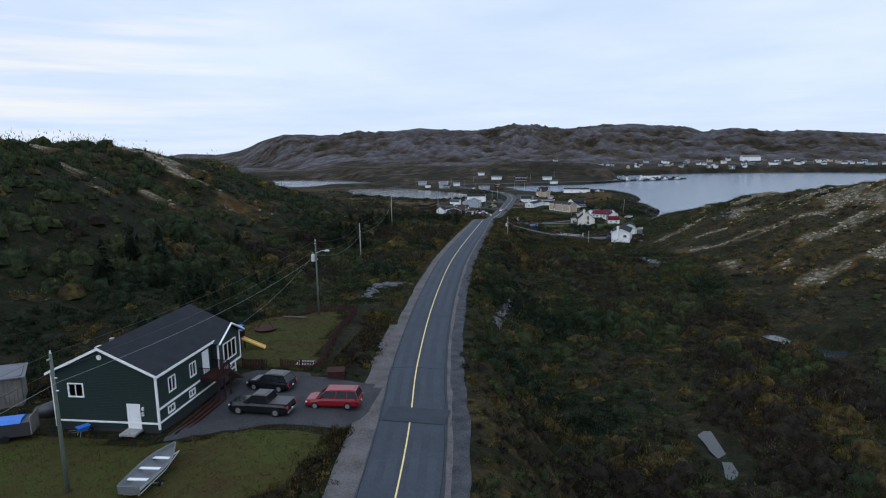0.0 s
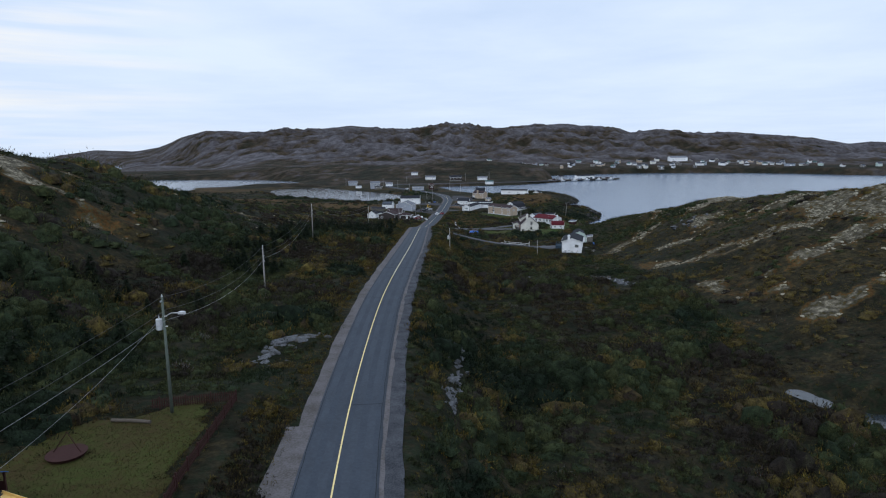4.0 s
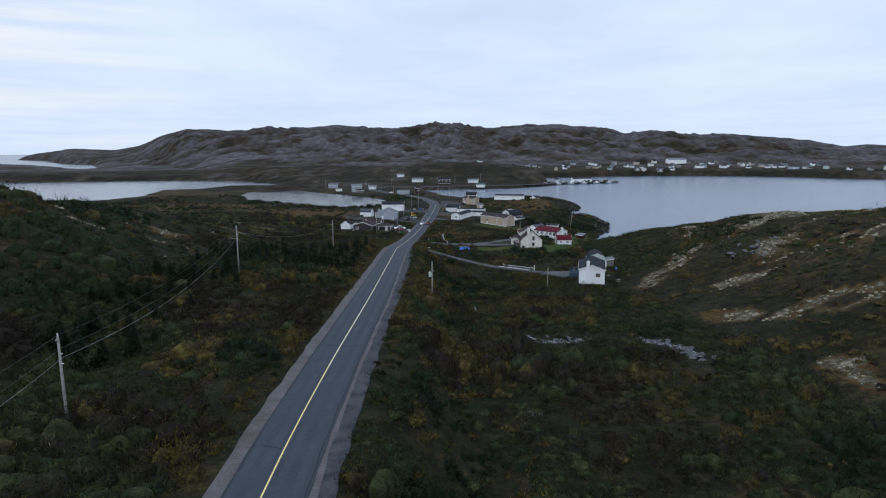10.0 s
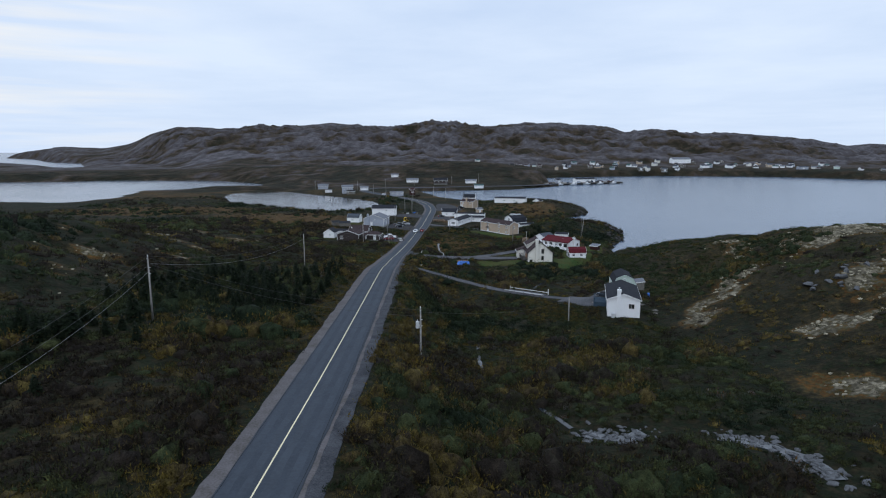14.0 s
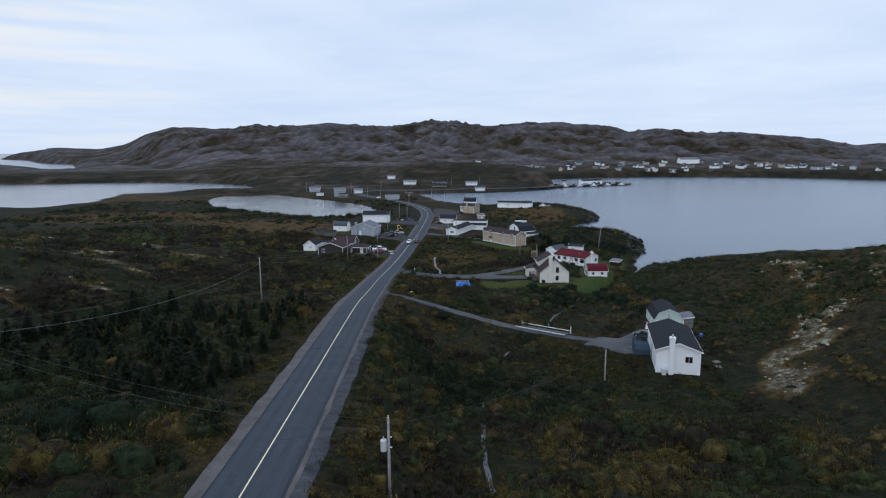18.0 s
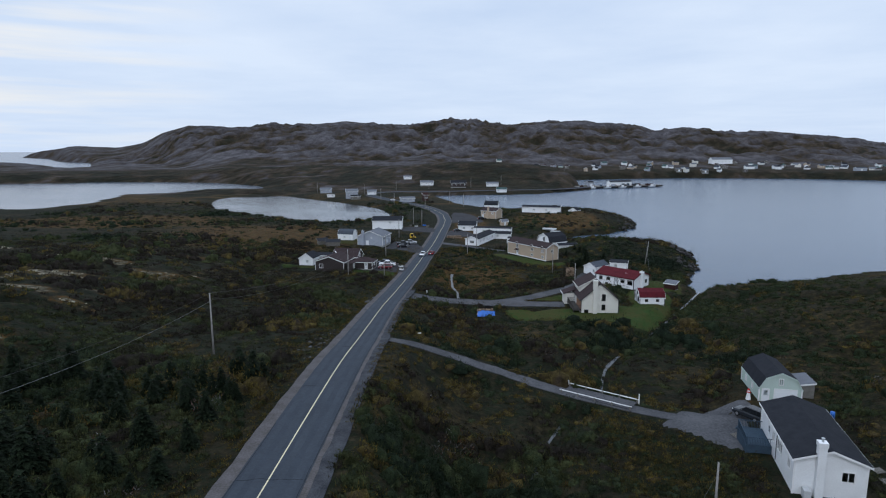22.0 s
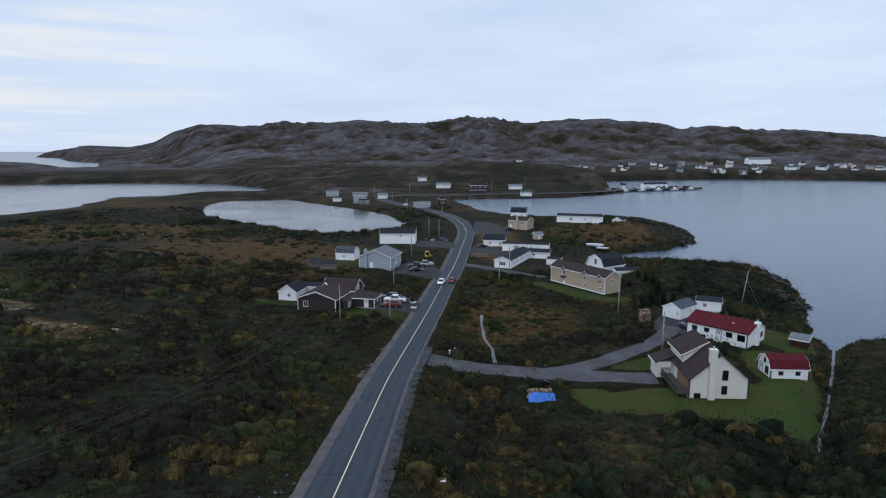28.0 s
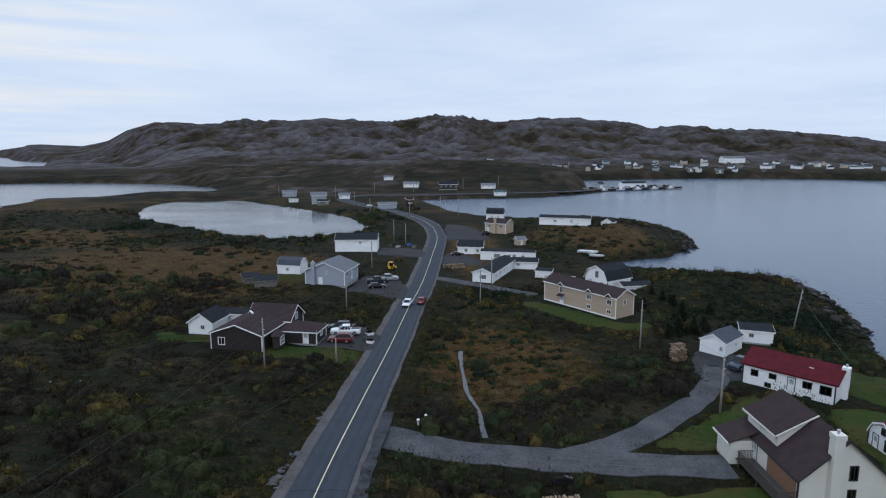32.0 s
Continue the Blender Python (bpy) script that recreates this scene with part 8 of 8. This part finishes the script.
def tints(xs, ys, r):
    """Which shrub grows where: patches of green, brown and gold."""
    n = len(xs)
    a, b = fbm(xs / 19, ys / 19, 3, 101), fbm(xs / 8, ys / 8, 3, 111)
    t = np.clip(0.33 + 1.55 * (a - 0.5) + 0.6 * (b - 0.5) + r.normal(0, 0.05, n), 0, 0.62)
    # bare brown twigs on the slope above the village road
    bare = ss((-20 - xs) / 10) * ss((ys - 268) / 24) * ss((445 - ys) / 30)
    t += (0.48 + 0.35 * (b - 0.5) - t) * 0.9 * bare
    green = ss((-22 - xs) / 6) * ss((xs + 64) / 8) * ss((ys - 215) / 12) * ss((275 - ys) / 12) + 0.45 * ss((-36 - xs) / 8) * ss((215 - ys) / 20)
    t += (0.31 + 0.3 * (b - 0.5) - t) * 0.7 * np.minimum(green + 0.8 * ss((-60 - xs) / 10) * ss((260 - ys) / 60), 1)
    heath = ss((xs - 44) / 16) * ss((400 - ys) / 40)
    t += (np.where(ys > 262, 0.27, np.where(a + 0.5 * (b - 0.5) > 0.49, 0.70, 0.37)) + r.normal(0, 0.04, n) - t) * 0.8 * heath
    d, _ = along(ROAD, xs, ys)
    edge = np.exp(-np.maximum(d - 5, 0) / 7) * ss((ys - 80) / 80)
    p = 0.012 + (0.36 * edge + 0.42 * ss((ys - 175) / 40) * ss((345 - ys) / 60) * ss((xs + 12) / 6) * ss((34 - xs) / 14)) * ss((fbm(xs / 6, ys / 6, 2, 131) - 0.42) / 0.12)
    gold = fbm(xs / 5, ys / 5, 3, 137) + r.normal(0, 0.05, n) > 0.68 - 0.55 * p
    t = np.where(gold, r.uniform(0.66, 0.77, n), t)
    t = np.where((r.random(n) < 0.10) & (xs > -40), r.uniform(0.30, 0.39, n), t)
    t = np.where(r.random(n) < 0.004, r.uniform(0.88, 0.92, n), t)
    return np.where(r.random(n) < 0.006, r.uniform(0.96, 1.0, n), t)


def shrubs(name, label, n, x0, x1, y0, y1, seed, lo, hi, leaves, size, tall=0.75, thin=None, shift=0.0, core=0.0):
    xs, ys, zs, r = spread(n, x0, x1, y0, y1, seed)
    if thin is not None:
        k = r.random(len(xs)) < thin(xs, ys)
        xs, ys, zs = xs[k], ys[k], zs[k]
    rad = lo + (hi - lo) * r.random(len(xs)) ** 1.6 * (0.5 + fbm(xs / 12, ys / 12, 2, 55))
    d, _ = along(ROAD, xs, ys)
    stand = ss((fbm(xs / 17, ys / 17, 3, 57) - 0.34) / 0.32)
    wet = np.minimum(np.minimum(basin(POOL, xs, ys), basin(POOL2, xs, ys)), along(STREAM[:14], xs, ys)[0])
    rad *= (0.45 + 0.55 * ss((d - 5) / 5)) * (0.8 + 0.45 * stand) * (0.4 + 0.6 * ss((wet - 1.5) / 4))
    hgt = rad * tall * r.uniform(0.75, 1.3, len(xs)) * (0.5 + 1.05 * stand)
    t = np.clip(tints(xs, ys, r) + shift, 0, 1)
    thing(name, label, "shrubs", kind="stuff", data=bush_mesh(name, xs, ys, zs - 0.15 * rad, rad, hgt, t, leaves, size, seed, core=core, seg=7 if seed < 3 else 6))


open_heath = lambda x, y: 1 - 0.85 * stony(x, y)  # noqa: E731
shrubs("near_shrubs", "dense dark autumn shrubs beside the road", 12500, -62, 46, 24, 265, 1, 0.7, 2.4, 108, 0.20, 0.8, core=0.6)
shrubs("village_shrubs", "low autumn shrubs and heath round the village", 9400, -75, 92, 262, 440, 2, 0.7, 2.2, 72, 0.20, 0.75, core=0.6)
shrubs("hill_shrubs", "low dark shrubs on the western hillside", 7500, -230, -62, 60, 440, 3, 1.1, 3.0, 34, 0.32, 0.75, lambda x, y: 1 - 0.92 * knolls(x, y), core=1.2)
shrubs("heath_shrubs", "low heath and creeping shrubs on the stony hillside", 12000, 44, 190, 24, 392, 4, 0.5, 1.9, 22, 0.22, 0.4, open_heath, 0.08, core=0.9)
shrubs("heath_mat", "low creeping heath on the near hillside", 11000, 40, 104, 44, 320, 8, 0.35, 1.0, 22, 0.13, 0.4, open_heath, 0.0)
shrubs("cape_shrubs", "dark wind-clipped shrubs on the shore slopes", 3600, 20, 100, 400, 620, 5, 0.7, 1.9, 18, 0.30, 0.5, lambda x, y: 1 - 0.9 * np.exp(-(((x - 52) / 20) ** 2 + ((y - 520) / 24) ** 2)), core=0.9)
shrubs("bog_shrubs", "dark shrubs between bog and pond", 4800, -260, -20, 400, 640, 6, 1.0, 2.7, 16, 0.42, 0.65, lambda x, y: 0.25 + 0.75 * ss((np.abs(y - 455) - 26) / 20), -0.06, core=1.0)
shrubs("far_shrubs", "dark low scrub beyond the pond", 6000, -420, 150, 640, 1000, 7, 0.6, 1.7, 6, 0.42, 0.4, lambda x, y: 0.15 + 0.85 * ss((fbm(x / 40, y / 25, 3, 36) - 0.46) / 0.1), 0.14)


def cushions(n, seed, box, bare, label):
    """Pale lichen cushions and small stones where the hillside is bare."""
    xs, ys, zs, r = spread(n, *box, seed)
    k = r.random(len(xs)) < bare(xs, ys) * 0.9 * ss((fbm(xs / 2.2, ys / 1.6, 3, 69) - 0.44) / 0.12)
    xs, ys, zs = xs[k], ys[k], zs[k]
    rad = (0.10 + 0.42 * r.random(len(xs)) ** 2) * (1 + ss((np.abs(xs) - 90) / 60) * 0.8)
    thing("lichen_cushions", label, "lichen", kind="stuff", data=bush_mesh("lichen_cushions", xs, ys, zs - 0.03, rad, rad * 0.55, np.ones(len(xs)), 0, 0, seed, LICHEN, 0.01, 1.0, (100, 52, 0), 6))


cushions(64000, 41, (50, 190, 40, 390), stony, "pale beige lichen and stones on the hillside")
cushions(26000, 42, (-200, -58, 80, 420), knolls, "pale stones among heath on the western hill")


def tufts(name, label, X, Y, seed, size, tint):
    """Grass blades in one mesh."""
    r = np.random.default_rng(seed)
    Z = heights(X, Y)
    rad = r.uniform(0.2, 0.55, len(X))
    thing(name, label, "grass", kind="stuff", data=bush_mesh(name, X, Y, Z - 0.05, rad, rad * 1.1, np.clip(tint + r.normal(0, 0.07, len(X)), 0, 0.9), 20, size, seed))


def verge(n, seed):
    r = np.random.default_rng(seed)
    P = np.array([p[:2] for p in FINE if 24 < p[1] < 440])
    i = r.integers(len(P), size=n)
    off = np.where(r.random(n) < 0.5, -1, 1) * (4.5 + 4.5 * r.random(n) ** 1.6)
    X, Y = P[i, 0] + off, P[i, 1] + r.uniform(-1, 1, n)
    k = (off < 0) | (off > 6.0) | (Y > 250)
    k &= (np.hypot(X + 20, Y - 55) > 12) & (along(LANE_A, X, Y)[0] > 2) & (along(LANE_B, X, Y)[0] > 3.6)
    return X[k], Y[k]


tufts("verge_grass", "tan and gold grass tufts along the road verge", *verge(6000, 31), 31, 0.14, 0.73)


def lawn_points(n, boxes, seed):
    r = np.random.default_rng(seed)
    X = np.concatenate([r.uniform(b[0], b[1], n) for b in boxes])
    Y = np.concatenate([r.uniform(b[2], b[3], n) for b in boxes])
    return X, Y


def meadow(n, boxes, seed):
    X, Y = lawn_points(n, boxes, seed)
    k = free(X, Y, heights(X, Y))
    return X[k], Y[k]


def mown(n, seed):
    """Points on the lawns."""
    X, Y = lawn_points(n, [(min(p[0] for p in g), max(p[0] for p in g), min(p[1] for p in g), max(p[1] for p in g)) for g in GREENS.values()], seed)
    k = np.zeros(len(X), bool)
    for key, g in GREENS.items():
        k |= basin(g, X, Y) < (-0.6 if key not in ("beige_lawn", "middle_lawn") else 0.2)
    for key, g in DRIVES.items():
        k &= basin(g, X, Y) > 0.3
    for line, w in ((LANE_A, 2), (LANE_B, 3.4), (LANE_B2, 2.4), (ROAD, 4.4)):
        k &= along(line, X, Y)[0] > w
    return X[k], Y[k]


def grass(name, label, X, Y, seed, tint):
    r = np.random.default_rng(seed)
    rad = r.uniform(0.25, 0.6, len(X))
    t = tint + 0.03 * r.normal(0, 1, len(X))
    t = np.where(fbm(X / 3.5, Y / 3.5, 4, 15) + r.normal(0, 0.04, len(X)) > 0.52, 0.64 + 0.05 * r.normal(0, 1, len(X)), t)
    thing(name, label, "grass", kind="stuff", data=bush_mesh(name, X, Y, heights(X, Y) + 0.02, rad, rad * 0.2, np.clip(t, 0, 0.75), 12, 0.11, seed, slim=0.3))


def fringe(keys, per, seed):
    """Points along the edges of the lawns, where the grass is left long."""
    r = np.random.default_rng(seed)
    X, Y = [], []
    for key in keys:
        for x, y in rounded(GREENS[key], 0.5):
            X += list(x + r.normal(0, 0.6, per))
            Y += list(y + r.normal(0, 0.6, per))
    X, Y = np.array(X), np.array(Y)
    k = along(ROAD, X, Y)[0] > 5.4
    for g in DRIVES.values():
        k &= basin(g, X, Y) > 0.2
    return X[k], Y[k]


EDGE = lawn_points(260, [(-16.6, -14.6, 38, 51), (-21.0, -18.6, 64, 86)], 44)
tufts("edge_grass", "long tan grass and weeds beside the road", *EDGE, 44, 0.2, 0.60)
tufts("long_grass", "long olive and tan grass at the lawn edges", *fringe(("garden", "yard", "beige_lawn", "middle_lawn"), 4, 36), 36, 0.12, 0.66)
grass("yard_grass", "short olive grass on the lawns of the green house", *[np.concatenate(v) for v in zip(*[(X[k], Y[k]) for X, Y, k in [(*p, basin(g, *p) < -0.3) for g, p in [(GREENS["garden"], lawn_points(4200, [(-37, -22, 63, 86)], 37)), (GREENS["yard"], lawn_points(5200, [(-45, -15, 33, 50)], 38))]]])], 39, 0.36)
grass("lawn_grass", "short mottled grass blades on the lawns", *mown(1500, 33), 33, 0.34)
tufts("meadow_grass", "rough tan grass between the houses", *meadow(1600, [(-10, 34, 352, 436), (-60, -14, 398, 480), (24, 62, 486, 580), (18, 38, 250, 276)], 32), 32, 0.16, 0.70)

TREES = [spruce_meshes(60 + i, h) for i, h in enumerate((2.6, 3.4, 4.4, 5.2))]
TREEMESH = [(a.mesh("trunk", BARK, True), b) for a, b in TREES]


def spruces(boxes, seed, label):
    r = np.random.default_rng(seed)
    for x0, x1, y0, y1, n in boxes:
        xs, ys = r.uniform(x0, x1, n), r.uniform(y0, y1, n)
        zs = heights(xs, ys)
        ok = free(xs, ys, zs)
        for x, y, z in zip(xs[ok], ys[ok], zs[ok]):
            a, b = TREEMESH[r.integers(4)]
            s = r.uniform(0.55, 1.0)
            t = thing("spruce", label, "tree", pose(x, y, z - 0.1, *r.uniform(-4, 4, 2), r.uniform(0, 360)) @ Matrix.Diagonal((s, s, s, 1)), "small spruces")
            part("trunk", a, BARK, t)
            part("crown", b, LEAF, t)


spruces([(-46, -40, 62, 80, 26), (-70, -42, 84, 130, 50), (-58, -40, 150, 205, 60), (-60, -25, 218, 266, 170), (38, 52, 395, 425, 22)], 5, "small dark green spruce on the slope")
